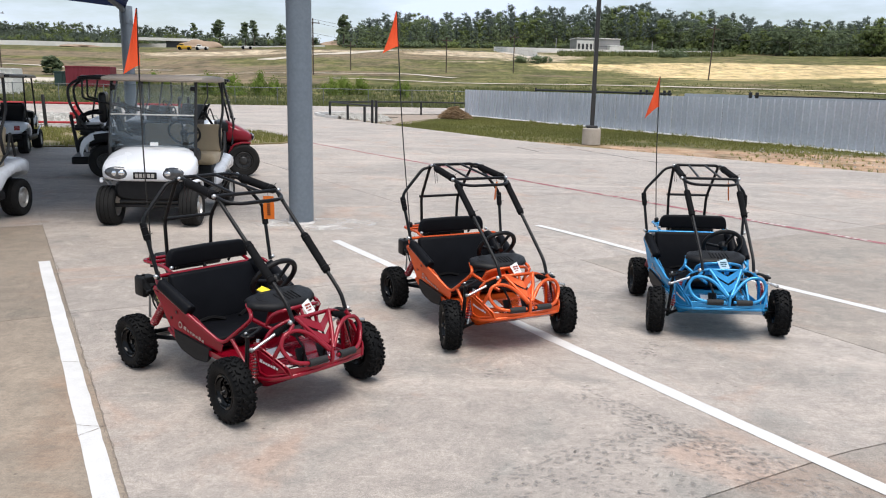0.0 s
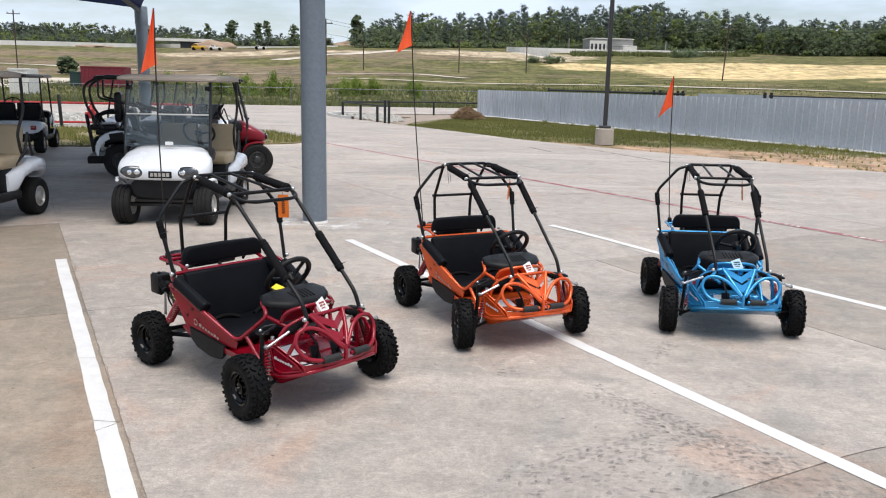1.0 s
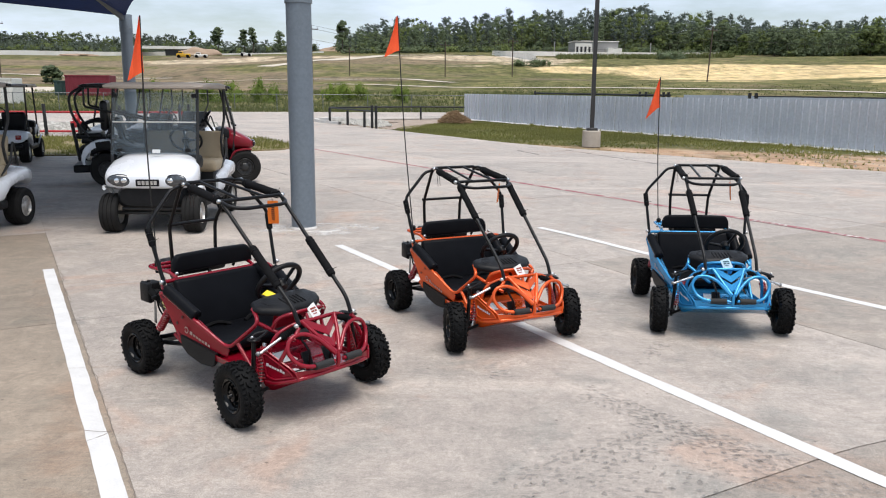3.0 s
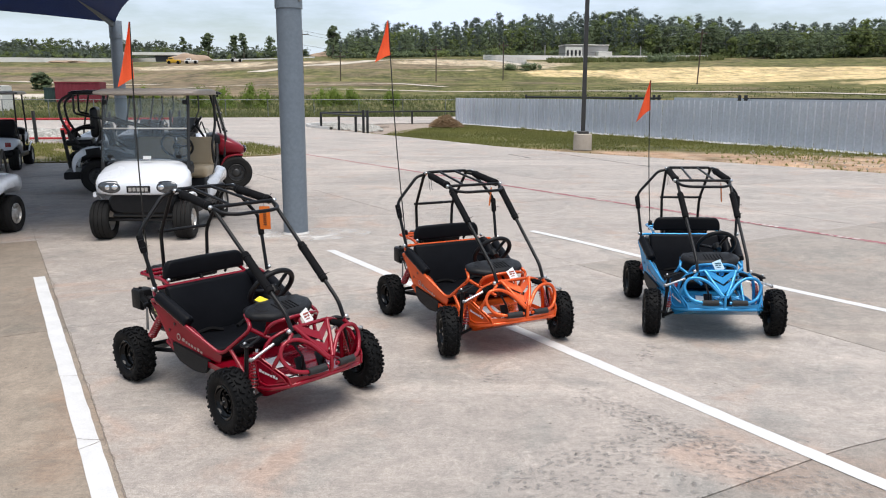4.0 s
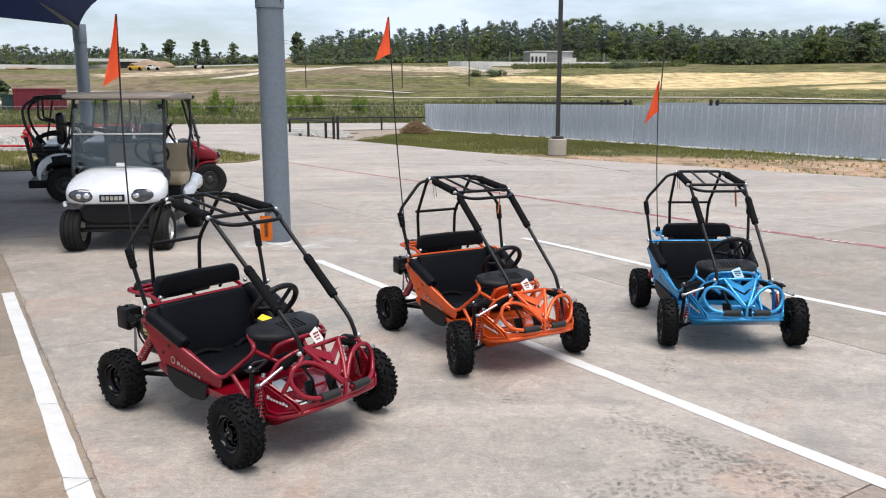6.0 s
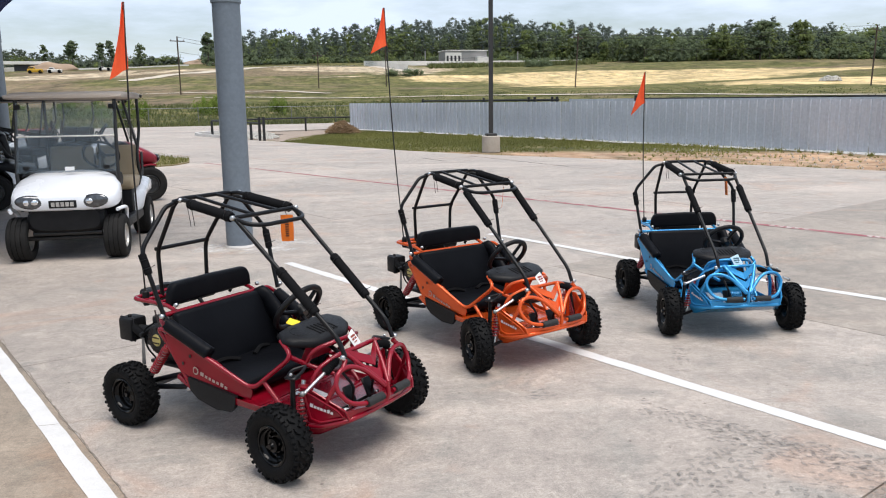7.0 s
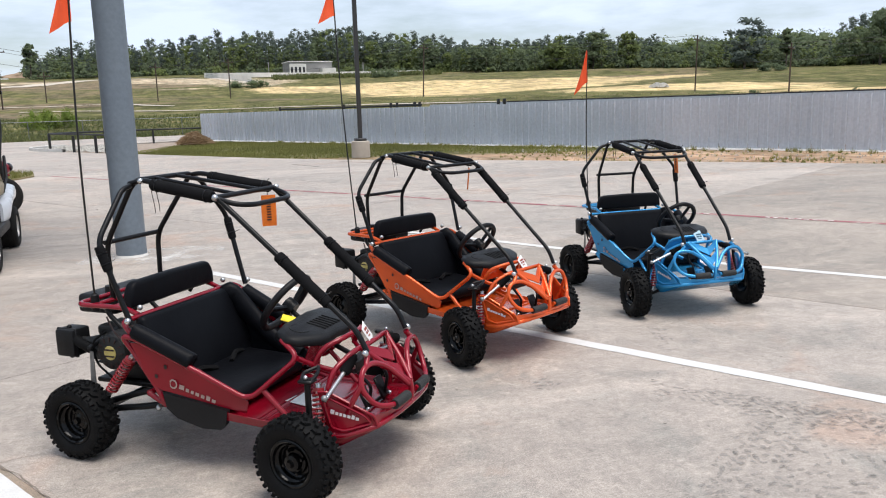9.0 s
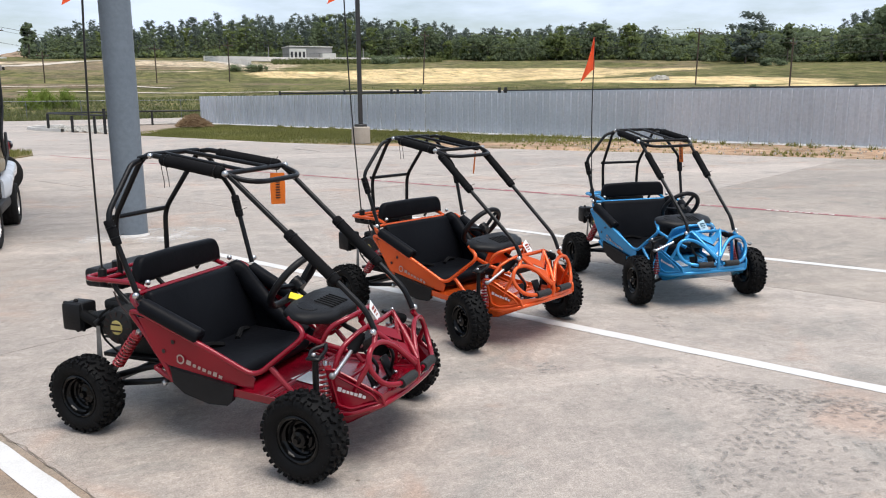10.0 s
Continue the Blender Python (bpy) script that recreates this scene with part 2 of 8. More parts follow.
M["bark"] = surf("grey_brown_bark", (0.10, 0.08, 0.06), (0.06, 0.05, 0.04), 4, 30, 0.9, bump=0.5)
M["wood_pole"] = surf("weathered_pole_wood", (0.075, 0.05, 0.036), (0.05, 0.036, 0.028), 2, 30, 0.85, bump=0.4)
M["rock"] = surf("white_limestone", (0.62, 0.60, 0.55), (0.42, 0.40, 0.36), 6, 40, 0.9, bump=0.5, vary=0.2)


# ---------------------------------------------------------------- mesh helpers
def part(name, bm, material, parent=None, label="", smooth=40):
    me = bpy.data.meshes.new(name)
    bm.normal_update()
    bm.to_mesh(me)
    bm.free()
    return mesh_part(name, me, material, parent, label, smooth)


def mesh_part(name, me, material, parent=None, label="", smooth=40):
    if smooth is not None and len(me.polygons) and not me.get("done"):
        me.polygons.foreach_set("use_smooth", [True] * len(me.polygons))
        me.set_sharp_from_angle(angle=radians(smooth))
        me["done"] = True
    if material and not me.materials:
        me.materials.append(material)
    ob = new(name, me)
    if parent:
        ob.parent = parent
    if label:
        tagged(ob, label)
    return ob


def empty(name, m, label, category, group=""):
    ob = new(name)
    ob.empty_display_size = 0.2
    ob.matrix_basis = m
    return tagged(ob, label, category, group)


def curve_points(pts, fillet):
    """The polyline with its corners rounded."""
    pts = [Vector(p) for p in pts]
    out = [pts[0]]
    for a, b, c in zip(pts, pts[1:], pts[2:]):
        d1, d2 = a - b, c - b
        k = min(fillet, d1.length * 0.48, d2.length * 0.48)
        p, q = b + d1.normalized() * k, b + d2.normalized() * k
        for i in range(6):
            t = i / 5
            out.append(p * (1 - t) ** 2 + b * 2 * t * (1 - t) + q * t * t)
    out.append(pts[-1])
    return out


def tube(bm, pts, r, fillet=0.05, seg=10, closed=False, caps=True, r_end=None):
    """A round tube along a polyline with rounded corners."""
    if closed:
        pts = [Vector(p) for p in pts]
        mid = (pts[0] + pts[-1]) / 2
        path = curve_points([mid, *pts, mid], fillet)[:-1]
    else:
        path = curve_points(pts, fillet)
    n = len(path)
    t0 = (path[1] - path[0]).normalized()
    side = t0.cross(Vector((0, 0, 1)))
    if side.length < 1e-3:
        side = t0.cross(Vector((1, 0, 0)))
    side.normalize()
    rings = []
    for i, p in enumerate(path):
        a = path[(i - 1) % n] if (closed or i > 0) else p
        b = path[(i + 1) % n] if (closed or i < n - 1) else p
        t = (b - a).normalized()
        side = (side - t * side.dot(t)).normalized()
        up = t.cross(side)
        rad = r if r_end is None else r + (r_end - r) * i / (n - 1)
        rings.append([bm.verts.new(p + (side * math.cos(2 * math.pi * k / seg) + up * math.sin(2 * math.pi * k / seg)) * rad) for k in range(seg)])
    pairs = list(zip(rings, rings[1:])) + ([(rings[-1], rings[0])] if closed else [])
    for u, v in pairs:
        off = 0
        if closed and v is rings[0]:
            off = min(range(seg), key=lambda o: (u[0].co - v[o].co).length)
        for k in range(seg):
            bm.faces.new((u[k], u[(k + 1) % seg], v[(k + 1 + off) % seg], v[(k + off) % seg]))
    if caps and not closed:
        bm.faces.new(rings[0][::-1])
        bm.faces.new(rings[-1])
    return bm


def tubes(paths, r, fillet=0.05, seg=10):
    bm = bmesh.new()
    for p in paths:
        tube(bm, p, r, fillet, seg)
    bmesh.ops.recalc_face_normals(bm, faces=bm.faces)
    return bm


def rbox(size, at=(0, 0, 0), bevel=0.01, seg=2, m=None, bm=None):
    """A box with rounded edges."""
    own = bmesh.new()
    bmesh.ops.create_cube(own, size=1.0, matrix=Matrix.Diagonal((*size, 1)))
    if bevel:
        bmesh.ops.bevel(own, geom=own.edges[:], offset=min(bevel, min(size) * 0.49), segments=seg, affect="EDGES", profile=0.5)
    own.transform(Matrix.Translation(at) @ (m or Matrix()))
    if bm is None:
        return own
    me = bpy.data.meshes.new("tmp")
    own.to_mesh(me)
    own.free()
    bm.from_mesh(me)
    bpy.data.meshes.remove(me)
    return bm


def lathe(profile, seg=32, axis="Z", at=(0, 0, 0), bm=None, closed=False):
    """Turns (radius, height) pairs round an axis."""
    bm = bm or bmesh.new()
    turn = {"Z": Matrix(), "Y": Matrix.Rotation(radians(90), 4, "X"), "X": Matrix.Rotation(radians(90), 4, "Y")}[axis]
    rings = []
    for r, h in profile:
        if r < 1e-6:
            rings.append([bm.verts.new(Matrix.Translation(at) @ turn @ Vector((0, 0, h)))])
        else:
            rings.append([bm.verts.new(Matrix.Translation(at) @ turn @ Vector((r * math.cos(2 * math.pi * k / seg), r * math.sin(2 * math.pi * k / seg), h))) for k in range(seg)])
    for u, v in list(zip(rings, rings[1:])) + ([(rings[-1], rings[0])] if closed else []):
        for k in range(seg):
            q = [u[k % len(u)], u[(k + 1) % len(u)], v[(k + 1) % len(v)], v[k % len(v)]]
            f = list(dict.fromkeys(q))
            if len(f) > 2:
                bm.faces.new(f)
    bmesh.ops.recalc_face_normals(bm, faces=bm.faces)
    return bm


def plate(points, normal, thick, bm=None, bevel=0.0):
    """A flat polygon given thickness."""
    bm = bm or bmesh.new()
    n = Vector(normal).normalized() * thick
    a = [bm.verts.new(Vector(p)) for p in points]
    b = [bm.verts.new(Vector(p) + n) for p in points]
    bm.faces.new(a)
    bm.faces.new(b[::-1])
    for i in range(len(a)):
        j = (i + 1) % len(a)
        bm.faces.new((a[i], b[i], b[j], a[j]))
    bmesh.ops.recalc_face_normals(bm, faces=bm.faces)
    return bm


def ball(at, r, bm=None, u=10, v=6):
    bm = bm or bmesh.new()
    bmesh.ops.create_uvsphere(bm, u_segments=u, v_segments=v, radius=r, matrix=Matrix.Translation(at))
    return bm


def soup(name, verts, faces, material, label="", category="", kind="", parent=None, normals=None):
    me = bpy.data.meshes.new(name)
    me.from_pydata(verts, [], faces)
    if normals is not None:
        me.polygons.foreach_set("use_smooth", [True] * len(me.polygons))
        me.normals_split_custom_set_from_vertices(normals)
    me.materials.append(material)
    ob = new(name, me)
    if parent:
        ob.parent = parent
    return tagged(ob, label, category, "", kind)


# ---------------------------------------------------------------- lay of the land
U, V = Vector((0.508, -0.8614)), Vector((0.8614, 0.508))  # along and across the parking bays


def uv(u, v, z=0.0):
    return Vector((U.x * u + V.x * v, U.y * u + V.y * v, z))


RISE = [(-4000, 0), (74, 0), (84, 0.5), (110, 1.9), (150, 3.9), (200, 7.4), (260, 12.2), (300, 14.9), (340, 17.0), (520, 24.5), (800, 30), (4000, 30)]


def hill(x, y):
    y = math.hypot(0.92 * x, y) if y > 0 else y
    for (a, p), (b, q) in zip(RISE, RISE[1:]):
        if y <= b:
            t = (y - a) / (b - a)
            return p + (q - p) * t
    return RISE[-1][1]


def land(x, y):
    h = hill(x, y)
    k = min(max((y - 75) / 60, 0), 1)
    # the ground to the west lies lower
    far_, west = math.hypot(x, y), min(max((math.degrees(math.atan2(-x, max(y, 1))) - 9) / 13, 0), 1)
    h -= 0.0112 * far_ * west * min(max((far_ - 95) / 45, 0), 1)
    return h - 0.08 + k * (1.3 * noise.noise((x * 0.012, y * 0.02, 3)) + 0.25 * noise.noise((x * 0.06, y * 0.09, 7)))


LOT = [(34, -16), (12.6, 14.1), (9.5, 18.1), (5.9, 22.1), (3.4, 24.7), (1.6, 27.3), (-0.1, 30.4), (-3.0, 35.5), (-4.3, 37.8), (-6.6, 41.7), (-7.6, 44.6), (-7.0, 46.6), (-1, 50.0), (26, 58), (26, 68), (0, 64), (-14, 61), (-46, 55), (-46, -16)]


# plots of dry growth, bare sand and yellow growth with sunlight put into its tone: bearing from, to (degrees), distance
# from, to (metres)
DRY = [(-50, -9, 102, 126), (-50, -16, 184, 212), (-50, -13, 146, 178), (-23, -11, 116, 182), (-50, -19, 224, 262), (-19, -11, 214, 290), (-12, 3, 212, 262), (-14, -4, 133, 156), (-40, -27, 104, 116), (28, 36, 205, 216), (5, 9, 150, 158)]
PALE = [(-3, 5.5, 236, 268), (-20, -12, 236, 262), (-12, -6, 240, 256), (3.5, 8, 214, 250), (-2, 3, 200, 208)]
GOLD = [(6.5, 13, 184, 206), (12, 31, 163, 214), (29, 36, 186, 206), (26, 44, 132, 150), (37, 58, 106, 127), (12, 20, 148, 156)]


def plot_cover(plots, x, y):
    if y < 60:
        return 0.0
    az, s = math.degrees(math.atan2(x, y)), math.hypot(0.92 * x, y)
    s += 7 * noise.noise((x * 0.03, y * 0.03, 1))
    az += 1.2 * noise.noise((x * 0.02, y * 0.02, 8))
    best = 0.0
    for a, b, p, q in plots:
        d = min((az - a) * s * 0.0175 * 0.5, (b - az) * s * 0.0175 * 0.5, s - p, q - s)
        best = max(best, min(max(0.5 + d / 12, 0), 1))
    return best


def make_ground():
    xs = [x * 6.0 for x in range(-16, 25)]
    xs = sorted(set(xs + [-4000, -2500, -1500, -900, -600, -420, -320, -250, -200, -160, -130, 165, 190, 220, 260, 300, 350, 420, 520, 650, 900, 1500, 2500, 4000]))
    ys = [-4000, -1500, -600, -250, -120, -60, -30, 0, 20, 40, 50, 58] + [60 + 4 * k for k in range(60)] + [310, 325, 340, 370, 420, 480, 520, 600, 700, 800, 1100, 1800, 3000, 4000]
    verts = [(x, y, land(x, y)) for y in ys for x in xs]
    w = len(xs)
    faces = [(j * w + i, j * w + i + 1, (j + 1) * w + i + 1, (j + 1) * w + i) for j in range(len(ys) - 1) for i in range(w - 1)]
    m = bpy.data.materials.new("field_grass_and_dry_soil")
    m.use_nodes = True
    n, l = m.node_tree.nodes, m.node_tree.links
    b = n["Principled BSDF"]
    pos = n.new("ShaderNodeNewGeometry").outputs["Position"]
    mp = n.new("ShaderNodeMapping")
    mp.inputs["Scale"].default_value = (0.8, 0.7, 1)
    l.new(pos, mp.inputs["Vector"])

    def nz(s, vec, d=8, r=0.6):
        t = n.new("ShaderNodeTexNoise")
        t.inputs["Scale"].default_value, t.inputs["Detail"].default_value, t.inputs["Roughness"].default_value = s, d, r
        l.new(vec, t.inputs["Vector"])
        return t.outputs["Fac"]

    def ramp(fac, *stops):
        r = n.new("ShaderNodeValToRGB")
        e = r.color_ramp.elements
        while len(e) < len(stops):
            e.new(0.5)
        for el, (p, c) in zip(e, stops):
            el.position, el.color = p, (*c, 1)
        l.new(fac, r.inputs["Fac"])
        return r.outputs["Color"]

    def mix(kind, fac, a, z):
        x = n.new("ShaderNodeMix")
        x.data_type, x.blend_type = "RGBA", kind
        for key, v in (("Factor", fac), ("A", a), ("B", z)):
            if isinstance(v, float):
                x.inputs[key].default_value = v
            elif isinstance(v, tuple):
                x.inputs[key].default_value = (*v, 1)
            else:
                l.new(v, x.inputs[key])
        return x.outputs["Result"]

    def between(axis_out, lo, hi, soft, wobble=None):
        """1 inside the stretch lo..hi of a coordinate, fading over soft metres."""
        v = axis_out
        if wobble is not None:
            ad = n.new("ShaderNodeMath")
            ad.operation = "MULTIPLY_ADD"
            l.new(wobble, ad.inputs[0])
            ad.inputs[1].default_value = soft * 5
            l.new(v, ad.inputs[2])
            v = ad.outputs[0]
        outs = []
        for e, s in ((lo, 1), (hi, -1)):
            mr = n.new("ShaderNodeMapRange")
            mr.inputs["From Min"].default_value, mr.inputs["From Max"].default_value = (e - soft, e + soft) if s > 0 else (e + soft, e - soft)
            l.new(v, mr.inputs["Value"])
            outs.append(mr.outputs["Result"])
        mu = n.new("ShaderNodeMath")
        mu.operation = "MULTIPLY"
        l.new(outs[0], mu.inputs[0])
        l.new(outs[1], mu.inputs[1])
        return mu.outputs[0]

    def times(a, c):
        mu = n.new("ShaderNodeMath")
        mu.operation = "MULTIPLY"
        l.new(a, mu.inputs[0])
        l.new(c, mu.inputs[1])
        return mu.outputs[0]

    sep = n.new("ShaderNodeSeparateXYZ")
    l.new(pos, sep.inputs[0])
    X = sep.outputs["X"]
    flat = n.new("ShaderNodeVectorMath")
    flat.operation = "MULTIPLY"
    flat.inputs[1].default_value = (0.92, 1, 0)
    l.new(pos, flat.inputs[0])
    far = n.new("ShaderNodeVectorMath")
    far.operation = "LENGTH"
    l.new(flat.outputs["Vector"], far.inputs[0])
    Y = far.outputs["Value"]
    patch = nz(0.05, mp.outputs["Vector"], 8, 0.62)
    wob = nz(0.03, pos, 6, 0.6)
    green = ramp(nz(0.35, pos, 8, 0.65), (0.34, (0.078, 0.086, 0.032)), (0.5, (0.123, 0.120, 0.048)), (0.62, (0.190, 0.163, 0.082)))
    dry = ramp(nz(0.25, mp.outputs["Vector"], 8, 0.65), (0.34, (0.165, 0.122, 0.082)), (0.52, (0.225, 0.172, 0.118)), (0.64, (0.115, 0.108, 0.06)))
    # yellow growth, the sunlit patch on it put into the colour
    straw = ramp(nz(0.5, mp.outputs["Vector"], 8, 0.7), (0.34, (0.66, 0.52, 0.31)), (0.54, (0.60, 0.45, 0.25)), (0.66, (0.30, 0.27, 0.11)))
    def cover(name):
        """A kind of ground cover, its edges frayed by two noises."""
        at = n.new("ShaderNodeAttribute")
        at.attribute_name = name
        a1, a2 = n.new("ShaderNodeMath"), n.new("ShaderNodeMath")
        a1.operation = a2.operation = "MULTIPLY_ADD"
        l.new(patch, a1.inputs[0])
        a1.inputs[1].default_value = 1.1
        l.new(at.outputs["Fac"], a1.inputs[2])
        l.new(nz(0.6, mp.outputs["Vector"], 6, 0.7), a2.inputs[0])
        a2.inputs[1].default_value = 0.75
        l.new(a1.outputs[0], a2.inputs[2])
        return a2.outputs[0]

    pale = ramp(nz(0.4, mp.outputs["Vector"]), (0.36, (0.34, 0.26, 0.18)), (0.62, (0.56, 0.47, 0.35)))
    col = mix("MIX", ramp(patch, (0.56, (0, 0, 0)), (0.64, (0.6, 0.6, 0.6))), green, dry)
    for key, tone in (("dry", dry), ("pale", pale), ("gold", straw)):
        mr = n.new("ShaderNodeMapRange")
        mr.inputs["From Min"].default_value, mr.inputs["From Max"].default_value, mr.inputs["To Max"].default_value = 1.34, 1.52, 0.92
        l.new(cover(key), mr.inputs["Value"])
        col = mix("MIX", mr.outputs["Result"], col, tone)
    sk = n.new("ShaderNodeVectorMath")
    sk.operation = "DOT_PRODUCT"
    sk.inputs[1].default_value = (0.4, 1, 0)
    l.new(pos, sk.inputs[0])
    skew = sk.outputs["Value"]
    soil = times(between(X, 3, 60, 0.5, wob), between(skew, 0, 30.5, 0.8, wob))
    col = mix("MIX", times(soil, ramp(nz(0.5, pos, 8, 0.7), (0.30, (0.15, 0.15, 0.15)), (0.44, (0.95, 0.95, 0.95)))), col, ramp(nz(1.6, pos, 9, 0.75), (0.36, (0.27, 0.17, 0.115)), (0.5, (0.41, 0.275, 0.19)), (0.64, (0.49, 0.385, 0.295))))
    rough_ground = ramp(nz(0.11, pos, 10, 0.78), (0.38, (0.55, 0.56, 0.55)), (0.50, (0.98, 0.98, 0.98)), (0.62, (1.30, 1.27, 1.22)))
    col = mix("MULTIPLY", 0.9, col, rough_ground)
    clumps = n.new("ShaderNodeMapping")
    clumps.inputs["Scale"].default_value = (0.55, 0.13, 1)
    l.new(pos, clumps.inputs["Vector"])
    col = mix("MULTIPLY", 0.85, col, ramp(nz(1.0, clumps.outputs["Vector"], 7, 0.72), (0.36, (0.50, 0.56, 0.45)), (0.47, (0.95, 0.96, 0.94)), (0.62, (1.28, 1.24, 1.16))))
    col = mix("MULTIPLY", 0.7, col, ramp(nz(2.2, pos, 6, 0.7), (0.3, (0.68, 0.68, 0.68)), (0.7, (1.2, 1.2, 1.2))))
    l.new(col, b.inputs["Base Color"])
    b.inputs["Roughness"].default_value = 0.95
    b.inputs["Specular IOR Level"].default_value = 0.1
    bp = n.new("ShaderNodeBump")
    bp.inputs["Strength"].default_value, bp.inputs["Distance"].default_value = 0.6, 0.25
    l.new(nz(1.2, pos, 8, 0.7), bp.inputs["Height"])
    l.new(bp.outputs["Normal"], b.inputs["Normal"])
    tint = {"dry": DRY, "pale": PALE, "gold": GOLD}
    g = soup("ground", verts, faces, m, "rolling field of green grass and dry tan soil", "ground", "structure")
    g.data.polygons.foreach_set("use_smooth", [True] * len(g.data.polygons))
    for key, plots in tint.items():
        g.data.attributes.new(key, "FLOAT", "POINT").data.foreach_set("value", [plot_cover(plots, x, y) for x, y, _ in verts])


make_ground()


def ease(x, a, b):
    t = min(max((x - a) / (b - a), 0), 1)
    return t * t * (3 - 2 * t)


def dip(x, y):
    """The lot falls four centimetres to a shallow drain."""
    u, v = x * U.x + y * U.y, x * V.x + y * V.y
    return -0.042 * ease(v, 3.42, 4.15) * (1 - ease(v, 6.9, 9.2)) * ease(u, -8.0, -5.25) * (1 - ease(u, 4, 9))


def clip(poly, inside, cross):
    out = []
    for a, b in zip(poly, poly[1:] + poly[:1]):
        if inside(a):
            out.append(a)
            if not inside(b):
                out.append(cross(a, b))
        elif inside(b):
            out.append(cross(a, b))
    return out


def cell_polygon(u0, u1, v0, v1):
    """The lot's outline cut down to one slab of the joint grid."""
    poly = [Vector(p) for p in LOT]
    # the joint between the tan and the grey slabs runs slightly askew
    askew = V + U * 0.0205
    lo = (askew, 0.362 + 0.0008, 1) if abs(v0 - 0.51) < 0.1 else (V, v0, 1)
    hi = (askew, 0.362 - 0.0008, -1) if abs(v1 - 0.51) < 0.1 else (V, v1, -1)
    for d, lim, s in ((U, u0, 1), (U, u1, -1), lo, hi):
        if not poly:
            return poly
        poly = clip(poly, lambda p: s * (p.dot(d) - lim) >= 0, lambda a, b: a + (b - a) * ((lim - a.dot(d)) / ((b - a).dot(d))))
    return poly


def make_pavement():
    bm = bmesh.new()
    f = bm.faces.new([bm.verts.new((x, y, -0.06)) for x, y in LOT])
    bm.normal_update()
    bmesh.ops.triangulate(bm, faces=[f])
    bmesh.ops.recalc_face_normals(bm, faces=bm.faces)
    lot = part("pavement", bm, M["joint"], None, "", None)
    tagged(lot, "pale grey concrete parking lot cut by dark joints", "pavement", "", "structure")
    gap = 0.004
    for i in range(-22, 12):
        for j in range(-16, 16):
            u0, v0 = -2.165 + 4.13 * i, 0.51 + 4.79 * j
            poly = cell_polygon(u0 + gap, u0 + 4.13 - gap, v0 + gap, v0 + 4.79 - gap)
            if len(poly) < 3:
                continue
            area = abs(sum(a.x * b.y - b.x * a.y for a, b in zip(poly, poly[1:] + poly[:1]))) / 2
            if area < 0.05:
                continue
            base = poly[0].copy()
            bm = bmesh.new()
            vs = [bm.verts.new((p.x - base.x, p.y - base.y, 0)) for p in poly]
            f = bm.faces.new(vs)
            lo = [bm.verts.new((p.x - base.x, p.y - base.y, -0.11)) for p in poly]
            for k in range(len(vs)):
                bm.faces.new((vs[k], vs[(k + 1) % len(vs)], lo[(k + 1) % len(vs)], lo[k]))
            bm.normal_update()
            if len(vs) > 4:
                bmesh.ops.triangulate(bm, faces=[f])
            if v0 + 4.79 > 3.4 and v0 < 9.2 and u0 + 4.13 > -8 and u0 < 9:
                for axis, cuts in ((V, [3.42, 3.6, 3.78, 3.96, 4.15, 6.9, 7.5, 8.1, 8.7, 9.2]), (U, [-8, -7.3, -6.6, -5.9, -5.25, 4, 6, 9])):
                    for c in cuts:
                        bmesh.ops.bisect_plane(bm, geom=bm.verts[:] + bm.edges[:] + bm.faces[:], plane_co=(axis * c - base).to_3d(), plane_no=axis.to_3d())
                for v in bm.verts:
                    v.co.z += dip(v.co.x + base.x, v.co.y + base.y)
            bmesh.ops.recalc_face_normals(bm, faces=bm.faces)
            tan = v0 < 0 and u0 > -12
            # the dimmer right side is painted in by darker slabs
            brown = v0 > 5 and u0 > -7 or v0 > 0 and u0 > -3
            s = part("slab", bm, M["concrete_tan" if tan else "concrete_dim_brown" if brown else "concrete"], lot, "", None)
            s.location = (base.x, base.y, random.uniform(-0.0012, 0.0012))


def strip(name, a, b, width, material, label, category, z=0.003, parent=None, wobble=0.003):
    """A painted stripe from a to b with slightly uneven edges."""
    a, b = Vector(a), Vector(b)
    d = (b - a).normalized()
    s = Vector((-d.y, d.x)) * width / 2
    n = max(int((b - a).length / 0.12), 1)
    verts, faces = [], []
    for i in range(n + 1):
        p = a + (b - a) * i / n
        for k in (1, -1):
            q = p + s * (k + random.uniform(-1, 1) * wobble / width * 2)
            verts.append((q.x, q.y, z + dip(q.x, q.y)))
        if i:
            faces.append((2 * i - 2, 2 * i - 1, 2 * i + 1, 2 * i))
    return soup(name, verts, faces, material, label, category, "structure", parent)


make_pavement()
for a, b in (((-3.817, 7.36), (0.575, -0.45)), ((-1.265, 8.715), (3.55, 0.56)), ((1.09, 10.03), (6.1, 2.79))):
    strip("parking_line", a, b, 0.099, M["line"], "straight white painted parking bay line on concrete", "parking line")
strip("fire_lane_line", (-4.2, 23.5), (0.85, 15.65), 0.11, M["red_line"], "faded red painted fire lane line", "painted line")
strip("fire_lane_line", (0.85, 15.65), (10.8, 0.6), 0.11, M["red_line"], "faded red painted fire lane line", "painted line")


